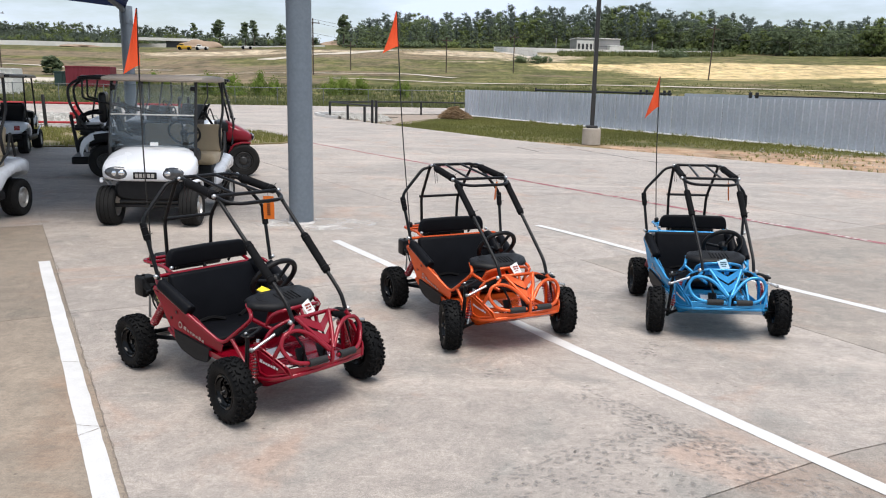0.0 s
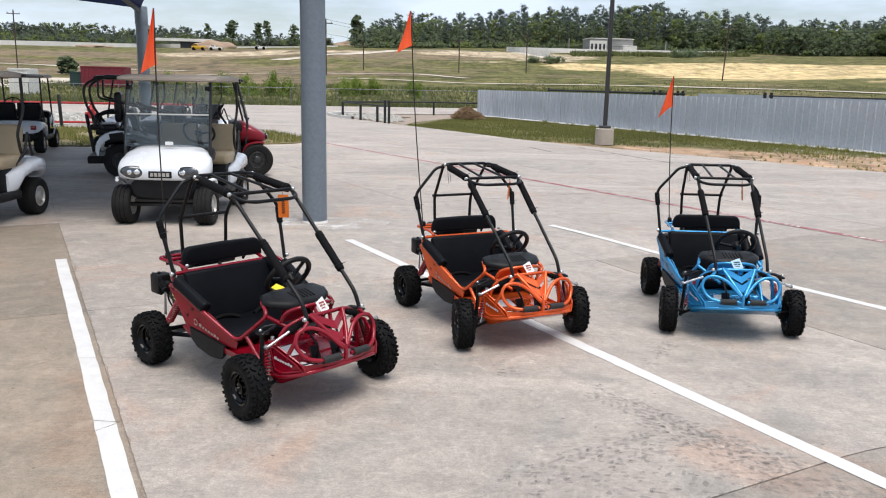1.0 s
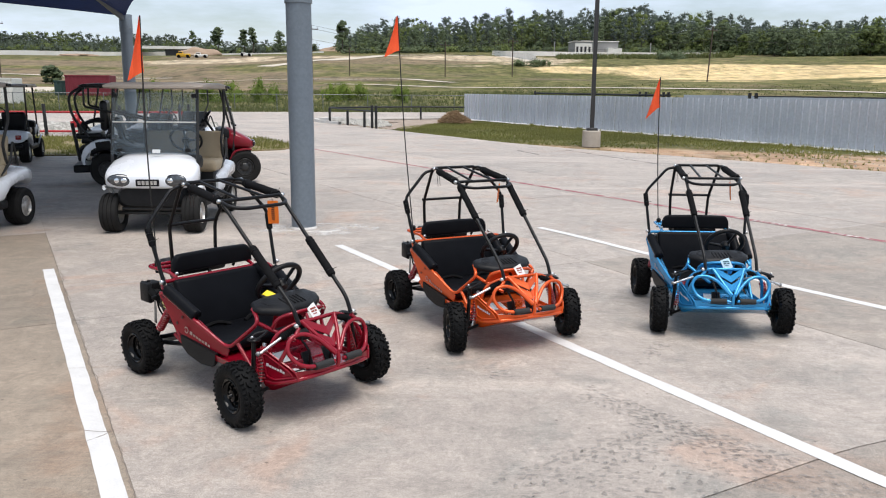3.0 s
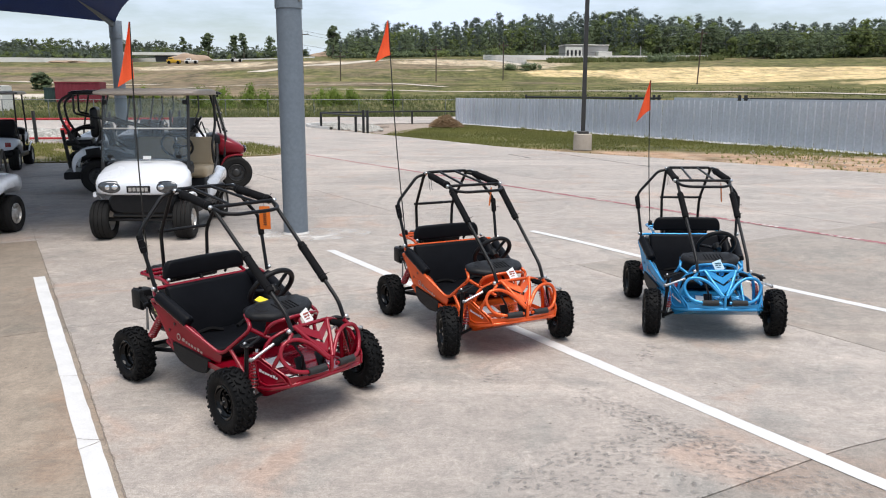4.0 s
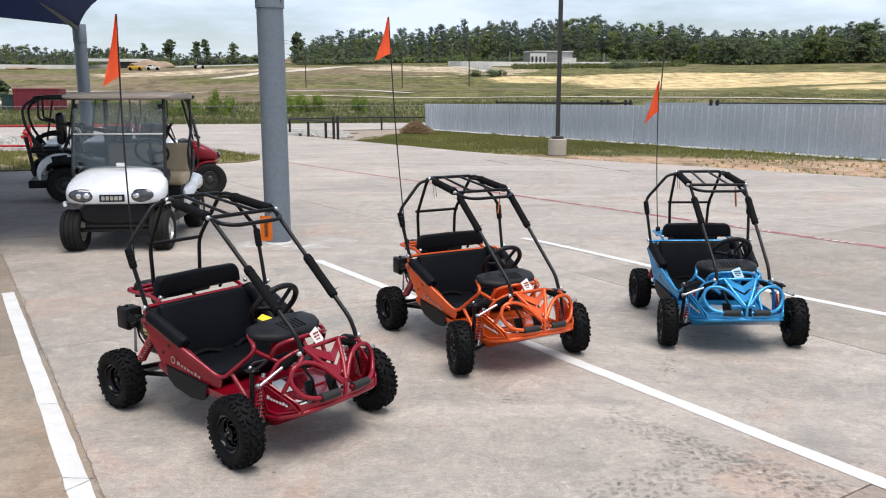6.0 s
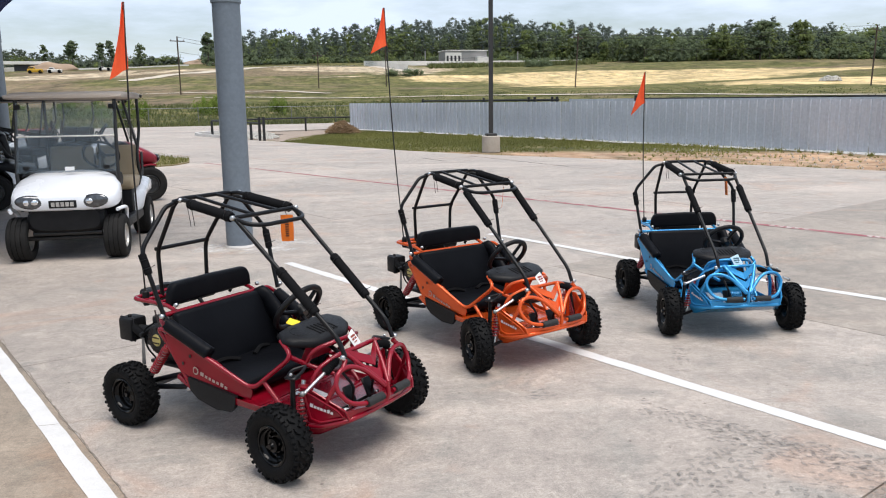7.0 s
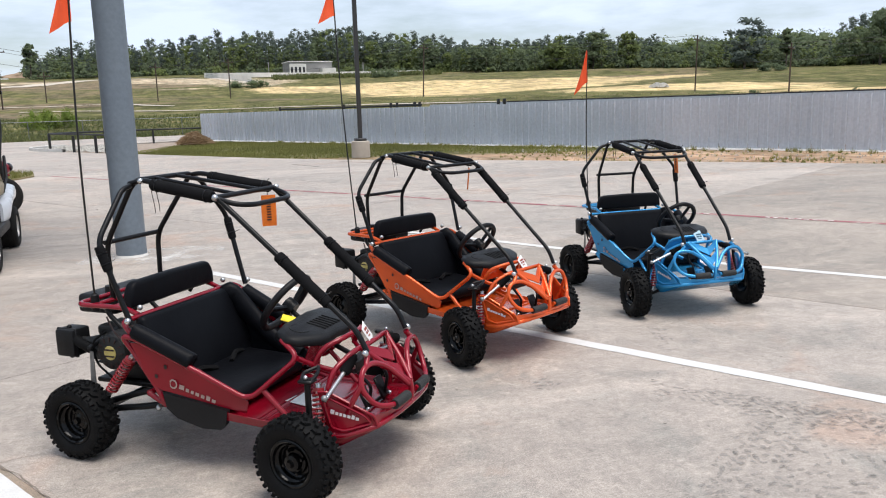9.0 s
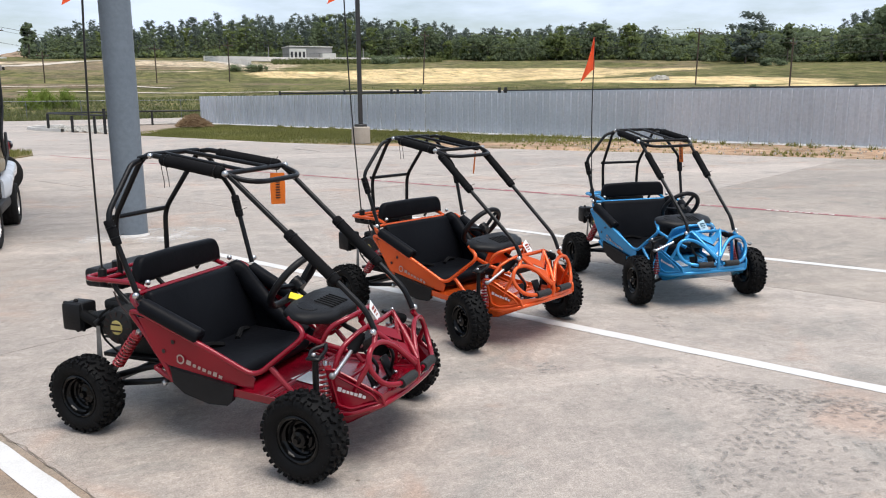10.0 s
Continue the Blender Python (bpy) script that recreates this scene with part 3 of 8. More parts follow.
# ---------------------------------------------------------------- worn lettering, tyre marks and stains on the concrete
def patchy(name, colour, p0, p1, scale, most=0.8):
    """A thin stain: broken up by noise, the concrete shows between."""
    m = bpy.data.materials.new(name)
    m.use_nodes = True
    n, l = m.node_tree.nodes, m.node_tree.links
    b, out = n["Principled BSDF"], n["Material Output"]
    b.inputs["Base Color"].default_value, b.inputs["Roughness"].default_value = (*colour, 1), 0.85
    pos, nz, mr = n.new("ShaderNodeNewGeometry"), n.new("ShaderNodeTexNoise"), n.new("ShaderNodeMapRange")
    nz.inputs["Scale"].default_value, nz.inputs["Detail"].default_value, nz.inputs["Roughness"].default_value = scale, 8, 0.7
    l.new(pos.outputs["Position"], nz.inputs["Vector"])
    mr.inputs["From Min"].default_value, mr.inputs["From Max"].default_value, mr.inputs["To Max"].default_value = p0, p1, most
    l.new(nz.outputs["Fac"], mr.inputs["Value"])
    tr, mx = n.new("ShaderNodeBsdfTransparent"), n.new("ShaderNodeMixShader")
    l.new(mr.outputs["Result"], mx.inputs["Fac"])
    l.new(tr.outputs["BSDF"], mx.inputs[1])
    l.new(b.outputs["BSDF"], mx.inputs[2])
    l.new(mx.outputs["Shader"], out.inputs["Surface"])
    return m


M["tyre_dust"] = patchy("dark_tyre_dust", (0.215, 0.20, 0.185), 0.34, 0.62, 30, 0.40)
M["cement_stain"] = patchy("pale_cement_stain", (0.70, 0.68, 0.65), 0.46, 0.66, 3.0, 0.8)


def tyre_track(pts, width, cols, label, keep=0.8, z=0.004):
    """Rows of lens-shaped dabs left by knobbly tyres, some missing, all uneven."""
    path = curve_points([(x, y, 0) for x, y in pts], 0.6)
    fine_ = []
    for a, b in zip(path, path[1:]):
        k = max(int((b - a).length / 0.046), 1)
        fine_ += [a + (b - a) * i / k for i in range(k)]
    verts, faces = [], []
    for i, p in enumerate(fine_[:-1]):
        d = (fine_[i + 1] - p).normalized()
        s_ = Vector((-d.y, d.x, 0))
        for c in range(cols):
            if random.random() > keep * (0.45 + 0.55 * math.sin(math.pi * (i + 1) / len(fine_))):
                continue
            o = (c - (cols - 1) / 2) * width / cols + random.gauss(0, 0.006)
            q = p + s_ * o + d * ((0.031 if c % 2 else 0) + random.gauss(0, 0.006))
            t = random.uniform(-0.5, 0.5) + (0.5 if c % 2 else -0.5)
            e1, e2 = d * math.cos(t) + s_ * math.sin(t), s_ * math.cos(t) - d * math.sin(t)
            w, h = random.uniform(0.009, 0.016), random.uniform(0.016, 0.034)
            k = len(verts)
            for j in range(8):
                a = 2 * math.pi * j / 8
                r = q + e1 * h * math.cos(a) * random.uniform(0.8, 1.15) + e2 * w * math.sin(a) * random.uniform(0.75, 1.2)
                verts.append((r.x, r.y, z + dip(r.x, r.y)))
            faces.append(tuple(range(k, k + 8)))
    soup("tyre_marks", verts, faces, M["tyre_dust"], label, "tyre marks", "stuff")


tyre_track([(0.72, 4.40), (0.95, 4.13), (1.14, 3.92), (1.36, 3.68), (1.62, 3.42)], 0.19, 6, "dark knobbly tyre tread marks on pale concrete", 1.0)
tyre_track([(1.02, 3.98), (1.22, 3.72), (1.50, 3.45), (1.85, 3.12)], 0.24, 7, "dark knobbly tyre tread marks on pale concrete", 0.85)
tyre_track([(1.20, 3.86), (0.82, 3.62), (0.58, 3.45), (0.19, 3.15)], 0.26, 7, "dark knobbly tyre tread marks on pale concrete", 0.75)
tyre_track([(1.45, 3.60), (1.00, 3.42), (0.62, 3.20), (0.30, 2.90)], 0.34, 9, "faint knobbly tyre tread marks on pale concrete", 0.6)
tyre_track([(1.60, 3.35), (1.15, 3.18), (0.80, 2.90), (0.55, 2.60)], 0.34, 9, "faint knobbly tyre tread marks on pale concrete", 0.5)
tyre_track([(1.46, 5.40), (1.30, 5.05), (1.17, 4.80)], 0.12, 3, "faint knobbly tyre tread marks on pale concrete", 0.8)
tyre_track([(0.10, 4.72), (0.28, 4.62), (0.46, 4.60)], 0.20, 4, "faint knobbly tyre tread marks on pale concrete", 0.8)


def stain(cx, cy, rx, ry, turn, z=0.0025):
    bm = bmesh.new()
    ring = []
    for i in range(40):
        a = 2 * math.pi * i / 40
        k = 1 + 0.28 * noise.noise((math.cos(a) * 1.5 + cx, math.sin(a) * 1.5 + cy, 0))
        x, y = rx * k * math.cos(a), ry * k * math.sin(a)
        t = radians(turn)
        ring.append(bm.verts.new((cx + x * math.cos(t) - y * math.sin(t), cy + x * math.sin(t) + y * math.cos(t), z)))
    bm.faces.new(ring)
    bm.normal_update()
    tagged(part("cement_stain", bm, M["cement_stain"], None, "", None), "pale cement stain spilled on the concrete", "stain", "", "structure")


stain(-1.65, 9.75, 0.75, 0.42, 10)


def worn_letters(a, b, n):
    """Lettering too worn to read: short pale bars across the red line."""
    a, b = Vector(a), Vector(b)
    verts, faces = [], []
    d = (b - a).normalized()
    s_ = Vector((-d.y, d.x))
    for i in range(n):
        p = a + (b - a) * (i + 0.5) / n
        w = (b - a).length / n * 0.33
        k = len(verts)
        for e, f in ((-1, -1), (1, -1), (1, 1), (-1, 1)):
            q = p + d * w * e + s_ * 0.034 * f
            verts.append((q.x, q.y, 0.0055 + dip(q.x, q.y)))
        faces.append((k, k + 1, k + 2, k + 3))
    soup("worn_lettering", verts, faces, M["pale_line"], "worn white lettering on a red fire lane line", "lettering", "structure")


worn_letters((4.05, 10.82), (4.36, 10.36), 6)
worn_letters((4.66, 9.88), (4.95, 9.45), 5)
worn_letters((5.30, 8.90), (5.74, 8.25), 9)
M["sealant"] = patchy("dark_joint_sealant", (0.14, 0.135, 0.13), 0.36, 0.50, 3.0, 0.8)
for a, b in (((3.29, 23.86), (4.91, 19.3)), ((1.84, 23.42), (2.32, 21.93))):
    strip("joint_sealant", a, b, 0.07, M["sealant"], "dark sealant along a concrete joint", "joint", 0.004, None, 0.03)


def crack(a, b, width, seed):
    """A hairline crack that wanders between two points."""
    rng = random.Random(seed)
    a, b = Vector(a), Vector(b)
    d = (b - a).normalized()
    s_ = Vector((-d.y, d.x))
    n = max(int((b - a).length / 0.025), 4)
    verts, faces, o = [], [], 0.0
    for i in range(n + 1):
        o = o * 0.9 + rng.gauss(0, 0.004)
        p = a + (b - a) * i / n + s_ * o
        w = width * rng.uniform(0.3, 1.2)
        for k in (1, -1):
            q = p + s_ * w * k / 2
            verts.append((q.x, q.y, 0.0042 + dip(q.x, q.y)))
        if i:
            faces.append((2 * i - 2, 2 * i - 1, 2 * i + 1, 2 * i))
    soup("hairline_crack", verts, faces, M["joint"], "thin dark crack in weathered concrete", "crack", "structure")


for i, (a, b) in enumerate(((-7.4, -6.3), (-6.2, -5.5), (-5.45, -4.5), (-4.4, -4.0), (-3.95, -2.9), (-2.7, -1.2), (-1.1, 0.6))):
    crack(uv(a, 0.362 - 0.0205 * a).xy, uv(b, 0.362 - 0.0205 * b).xy, 0.006, 20 + i)
crack(uv(-5.2, 0.30).xy, uv(-5.06, 0.62).xy, 0.004, 1)
crack(uv(-4.16, 0.28).xy, uv(-4.08, 0.44).xy, 0.006, 2)
crack(uv(-4.0, 0.30).xy, uv(-4.06, 0.42).xy, 0.005, 3)
crack(uv(-9.6, 0.556).xy, uv(-6.9, 0.500).xy, 0.007, 4)


# ---------------------------------------------------------------- go-karts
def paint(name, c, flake=0.35):
    return surf(name, c, tuple(v * 0.85 for v in c), 4, 350, 0.22, flake, bump=0.02, coat=0.35, grain_by=0.12, spec=0.32)


M["cage"] = surf("satin_black_tube", (0.004, 0.004, 0.0045), (0.007, 0.007, 0.008), 12, 150, 0.34, bump=0.04, spec=0.22)
M["foam"] = surf("black_foam_sleeve", (0.007, 0.007, 0.0075), (0.011, 0.011, 0.012), 15, 260, 0.8, bump=0.25, spec=0.06)
M["vinyl"] = surf("black_vinyl", (0.0035, 0.0038, 0.0052), (0.006, 0.0065, 0.0085), 5, 420, 0.44, bump=0.4, bump_scale=7, spec=0.09)
M["plastic"] = surf("black_moulded_plastic", (0.008, 0.008, 0.009), (0.013, 0.013, 0.014), 10, 500, 0.42, bump=0.12, spec=0.18)
M["rubber"] = surf("black_tyre_rubber", (0.0045, 0.0046, 0.005), (0.008, 0.008, 0.0082), 9, 120, 0.62, bump=0.2, spec=0.10, dirt=(0.02, 0.019, 0.017), dirt_at=(0.66, 0.82), dirt_scale=6)
M["rim"] = surf("gloss_black_rim", (0.0025, 0.0025, 0.0027), (0.004, 0.004, 0.004), 9, 100, 0.12, bump=0.02, coat=0.0, spec=0.22)
M["chrome"] = surf("zinc_plated_steel", (0.62, 0.62, 0.62), (0.5, 0.5, 0.5), 20, 200, 0.28, 1.0, bump=0.05)
M["engine"] = surf("black_engine_casting", (0.008, 0.008, 0.008), (0.018, 0.018, 0.018), 20, 160, 0.5, 0.2, bump=0.3)
M["alloy"] = surf("dull_cast_alloy", (0.32, 0.32, 0.32), (0.22, 0.22, 0.22), 20, 150, 0.45, 0.9, bump=0.2)
M["badge"] = surf("yellow_badge", (0.62, 0.5, 0.16), (0.5, 0.4, 0.12), 20, 100, 0.4, bump=0.0)
M["yellow"] = surf("yellow_warning_tag", (0.85, 0.66, 0.03), (0.8, 0.6, 0.02), 20, 100, 0.5, bump=0.0)
M["tag"] = surf("orange_card_tag", (0.88, 0.20, 0.012), (0.8, 0.17, 0.01), 10, 150, 0.6, bump=0.05)
M["ink"] = surf("dark_print", (0.03, 0.012, 0.01), rough=0.7, bump=0.0)
M["paper"] = surf("white_paper", (0.80, 0.80, 0.78), (0.72, 0.72, 0.71), 8, 100, 0.6, bump=0.05)
M["white_print"] = surf("white_decal", (0.62, 0.56, 0.56), (0.54, 0.48, 0.48), 30, 200, 0.4, bump=0.0)
M["silver_print"] = surf("silver_decal", (0.40, 0.30, 0.27), (0.33, 0.24, 0.22), 30, 200, 0.4, 0.2, bump=0.0)
M["flag"] = surf("fluorescent_orange_cloth", (1.0, 0.125, 0.03), (0.92, 0.10, 0.025), 8, 500, 0.75, bump=0.15)
M["pole_black"] = surf("black_fibreglass_rod", (0.012, 0.012, 0.012), rough=0.4, bump=0.02)
M["spring"] = surf("red_spring", (0.30, 0.010, 0.016), (0.24, 0.008, 0.013), 20, 100, 0.35, bump=0.0, coat=0.4)
M["foam_grip"] = surf("ribbed_dark_grip", (0.009, 0.009, 0.0095), (0.016, 0.016, 0.016), 30, 300, 0.7, bump=0.4)


def lug(bm, m, sx, sy, sz, taper=0.72):
    """A tread block standing along x, narrower at its top."""
    lo = [bm.verts.new(m @ Vector((-sx / 2, a * sy / 2, b * sz / 2))) for a, b in ((-1, -1), (1, -1), (1, 1), (-1, 1))]
    hi = [bm.verts.new(m @ Vector((sx / 2, a * sy / 2 * taper, b * sz / 2 * taper))) for a, b in ((-1, -1), (1, -1), (1, 1), (-1, 1))]
    bm.faces.new(hi)
    for i in range(4):
        bm.faces.new((lo[i], lo[(i + 1) % 4], hi[(i + 1) % 4], hi[i]))


def tyre_mesh(r, w, rim_r):
    """A knobbly off-road tyre about the y axis: round shoulders and hooked tread blocks in pairs."""
    h = w / 2
    side = [(rim_r - 0.002, 0.60), (rim_r + 0.004, 0.74), (rim_r + 0.012, 0.78), (rim_r + 0.016, 0.86), (r * 0.70, 0.98), (r * 0.79, 1.0), (r * 0.86, 0.93), (r * 0.905, 0.78), (r * 0.93, 0.5), (r * 0.94, 0.2)]
    prof = [(q, -h * k) for q, k in side] + [(q, h * k) for q, k in side[::-1]] + [(rim_r - 0.006, 0)]
    body = bpy.data.meshes.new("tyre")
    bm = lathe(prof, 40, "Y", closed=True)
    bm.normal_update()
    bm.to_mesh(body)
    bm.free()
    bm = bmesh.new()
    n = 20
    for k in range(n):
        for s in (-1, 1):
            a = 2 * math.pi * (k + (0.25 if s > 0 else -0.25)) / n
            hub_turn = Matrix.Rotation(-a, 4, "Y")
            # a hooked pair near the middle
            lug(bm, hub_turn @ Matrix.Translation((r * 0.955, s * h * 0.22, 0)) @ Matrix.Rotation(radians(s * 32), 4, "X"), r * 0.085, h * 0.46, 0.017)
            lug(bm, hub_turn @ Matrix.Translation((r * 0.953, s * h * 0.40, 0.013)) @ Matrix.Rotation(radians(s * 8), 4, "Z"), r * 0.08, h * 0.17, 0.022)
            # the shoulder block and its foot on the side wall
            for o, tilt in ((0.5, 30), (0.0, 34)):
                m = Matrix.Rotation(-a - 2 * math.pi * o / n, 4, "Y") @ Matrix.Translation((r * 0.912, s * h * (0.80 if o else 0.74), 0)) @ Matrix.Rotation(radians(s * tilt), 4, "Z") @ Matrix.Rotation(radians(s * (12 if o else -14)), 4, "X")
                lug(bm, m, r * 0.10, h * (0.40 if o else 0.30), 0.019 if o else 0.015)
            m = Matrix.Rotation(-a - math.pi / n, 4, "Y") @ Matrix.Translation((r * 0.835, s * h * 0.955, 0)) @ Matrix.Rotation(radians(s * 72), 4, "Z")
            lug(bm, m, h * 0.10, r * 0.10, 0.014, 0.8)
    me = bpy.data.meshes.new("tread")
    bmesh.ops.recalc_face_normals(bm, faces=bm.faces)
    bm.normal_update()
    bm.to_mesh(me)
    bm.free()
    return body, me


def rim_mesh(rim_r, w):
    """A dished steel rim with a rolled lip, a stepped bowl and a raised middle."""
    h = w / 2
    prof = [(rim_r + 0.006, h * 0.70), (rim_r + 0.007, h * 0.80), (rim_r + 0.001, h * 0.84), (rim_r - 0.005, h * 0.78), (rim_r - 0.009, h * 0.52), (rim_r * 0.84, h * 0.46), (rim_r * 0.80, h * 0.42), (rim_r * 0.77, h * 0.16), (rim_r * 0.70, h * 0.08), (rim_r * 0.60, h * 0.10), (rim_r * 0.54, h * 0.26), (rim_r * 0.40, h * 0.30), (rim_r * 0.36, h * 0.24), (0, h * 0.24)]
    bm = lathe(prof, 36, "Y")
    lathe([(rim_r - 0.002, -h * 0.7), (rim_r - 0.012, -h * 0.4), (rim_r * 0.4, -h * 0.1), (0, -h * 0.1)], 24, "Y", bm=bm)
    me = bpy.data.meshes.new("rim")
    bm.normal_update()
    bm.to_mesh(me)
    bm.free()
    return me


def hub_mesh(h):
    bm = lathe([(0, h + 0.012), (0.011, h + 0.012), (0.013, h + 0.004), (0.016, h - 0.002), (0.030, h - 0.006), (0.032, h * 0.3), (0, h * 0.3)], 16, "Y")
    for k in range(4):
        a = 2 * math.pi * k / 4 + 0.4
        lathe([(0, h * 0.5 + 0.014), (0.006, h * 0.5 + 0.012), (0.006, h * 0.3)], 6, "Y", (0.044 * math.cos(a), 0, 0.044 * math.sin(a)), bm)
    me = bpy.data.meshes.new("hub")
    bm.normal_update()
    bm.to_mesh(me)
    bm.free()
    return me


KART_WHEELS = {}
for key, r_, w_ in (("front", 0.170, 0.112), ("rear", 0.162, 0.122)):
    KART_WHEELS[key] = (*tyre_mesh(r_, w_, 0.084), rim_mesh(0.084, w_), hub_mesh(w_ / 2 - (0.012 if key == "front" else 0.04)))


def kart_wheel(kart, key, at, side, steer=0.0):
    w = new("wheel")
    w.parent = kart
    # the outer face looks to -y on the mesh's far side, so turn it outwards
    w.matrix_basis = pose(*at, 0, 0, (0 if side < 0 else 180) + steer)
    t, kn, r_, h_ = KART_WHEELS[key]
    mesh_part("tyre", t, M["rubber"], w, "knobbly black off-road tyre", 30)
    tagged(mesh_part("tread", kn, M["rubber"], w, "", 30), "", "", "", "stuff")
    mesh_part("rim", r_, M["rim"], w, "gloss black steel rim")
    mesh_part("hub", h_, M["rim"], w)
    return w


def coil(a, b, r, wire, turns):
    a, b = Vector(a), Vector(b)
    d = (b - a).normalized()
    s = d.cross(Vector((0, 0, 1))).normalized()
    t = d.cross(s)
    n = turns * 12
    pts = [a + (b - a) * i / n + (s * math.cos(2 * math.pi * i / 12) + t * math.sin(2 * math.pi * i / 12)) * r for i in range(n + 1)]
    bm = bmesh.new()
    tube(bm, pts, wire, 0.0001, 6)
    return bm


def shock(kart, a, b, name="shock_absorber"):
    a, b = Vector(a), Vector(b)
    body = part(name, tubes([[a, b]], 0.011, seg=10), M["chrome"], kart, "chrome damper inside a red coil spring")
    part("spring", coil(a + (b - a) * 0.12, a + (b - a) * 0.85, 0.0205, 0.0052, 10), M["spring"], body, "red coil spring")
    bm = lathe([(0, 0.006), (0.022, 0.006), (0.022, -0.006), (0, -0.006)], 14)
    bm.transform((a + (b - a) * 0.10).to_4d().to_3d().to_tuple() and Matrix.Translation(a + (b - a) * 0.10) @ (b - a).to_track_quat("Z", "Y").to_matrix().to_4x4())
    part("spring_seat", bm, M["spring"], body)
    return body


def sleeve(kart, a, b, f0, f1, r=0.024, tag=""):
    a, b = Vector(a), Vector(b)
    p, q = a + (b - a) * f0, a + (b - a) * f1
    bm = bmesh.new()
    d = (q - p).normalized()
    tube(bm, [p, p + d * 0.008, q - d * 0.008, q], r, 0.002, 14)
    for v in bm.verts:
        near = min((v.co - p).dot(d), (q - v.co).dot(d))
        if near < 0.003:
            axis = p + d * (v.co - p).dot(d)
            v.co = axis + (v.co - axis) * 0.86
    pad = part("foam_sleeve", bm, M["foam"], kart, "black foam padding tied round the bar")
    side = d.cross(Vector((0, 0, 1))).normalized()
    up = side.cross(d)
    for c, turn in ((p + d * 0.03, 0.6), (q - d * 0.03, 2.4)):
        bm = bmesh.new()
        tube(bm, [c + (side * math.cos(a) + up * math.sin(a)) * (r + 0.001) for a in [2 * math.pi * i / 14 for i in range(14)]], 0.0022, 0.002, 5, closed=True)
        e = side * math.cos(turn) + up * math.sin(turn)
        tube(bm, [c + e * r, c + e * (r + 0.022) + d * 0.004], 0.0014, 0.002, 5)
        part("zip_tie", bm, M["cage"], pad)
    return pad


def flat_bars(parent, name, material, origin, along, up, widths, height, gap=0.004, lift=0.0015, label=""):
    """Writing that is not to be read: a row of plain upright bars."""
    o, a, u = Vector(origin), Vector(along).normalized(), Vector(up).normalized()
    n = a.cross(u)
    x = 0.0
    bm = bmesh.new()
    for i, w in enumerate(widths):
        t = height * (1.2 if i == 0 else 1.15 if i == 5 else 0.85)
        lean = a * t * 0.22
        q = [o + a * x + n * lift, o + a * (x + w) + n * lift, o + a * (x + w) + lean + u * t + n * lift, o + a * x + lean + u * t + n * lift]
        bm.faces.new([bm.verts.new(p) for p in q])
        x += w + gap
    return part(name, bm, material, parent, label, None)


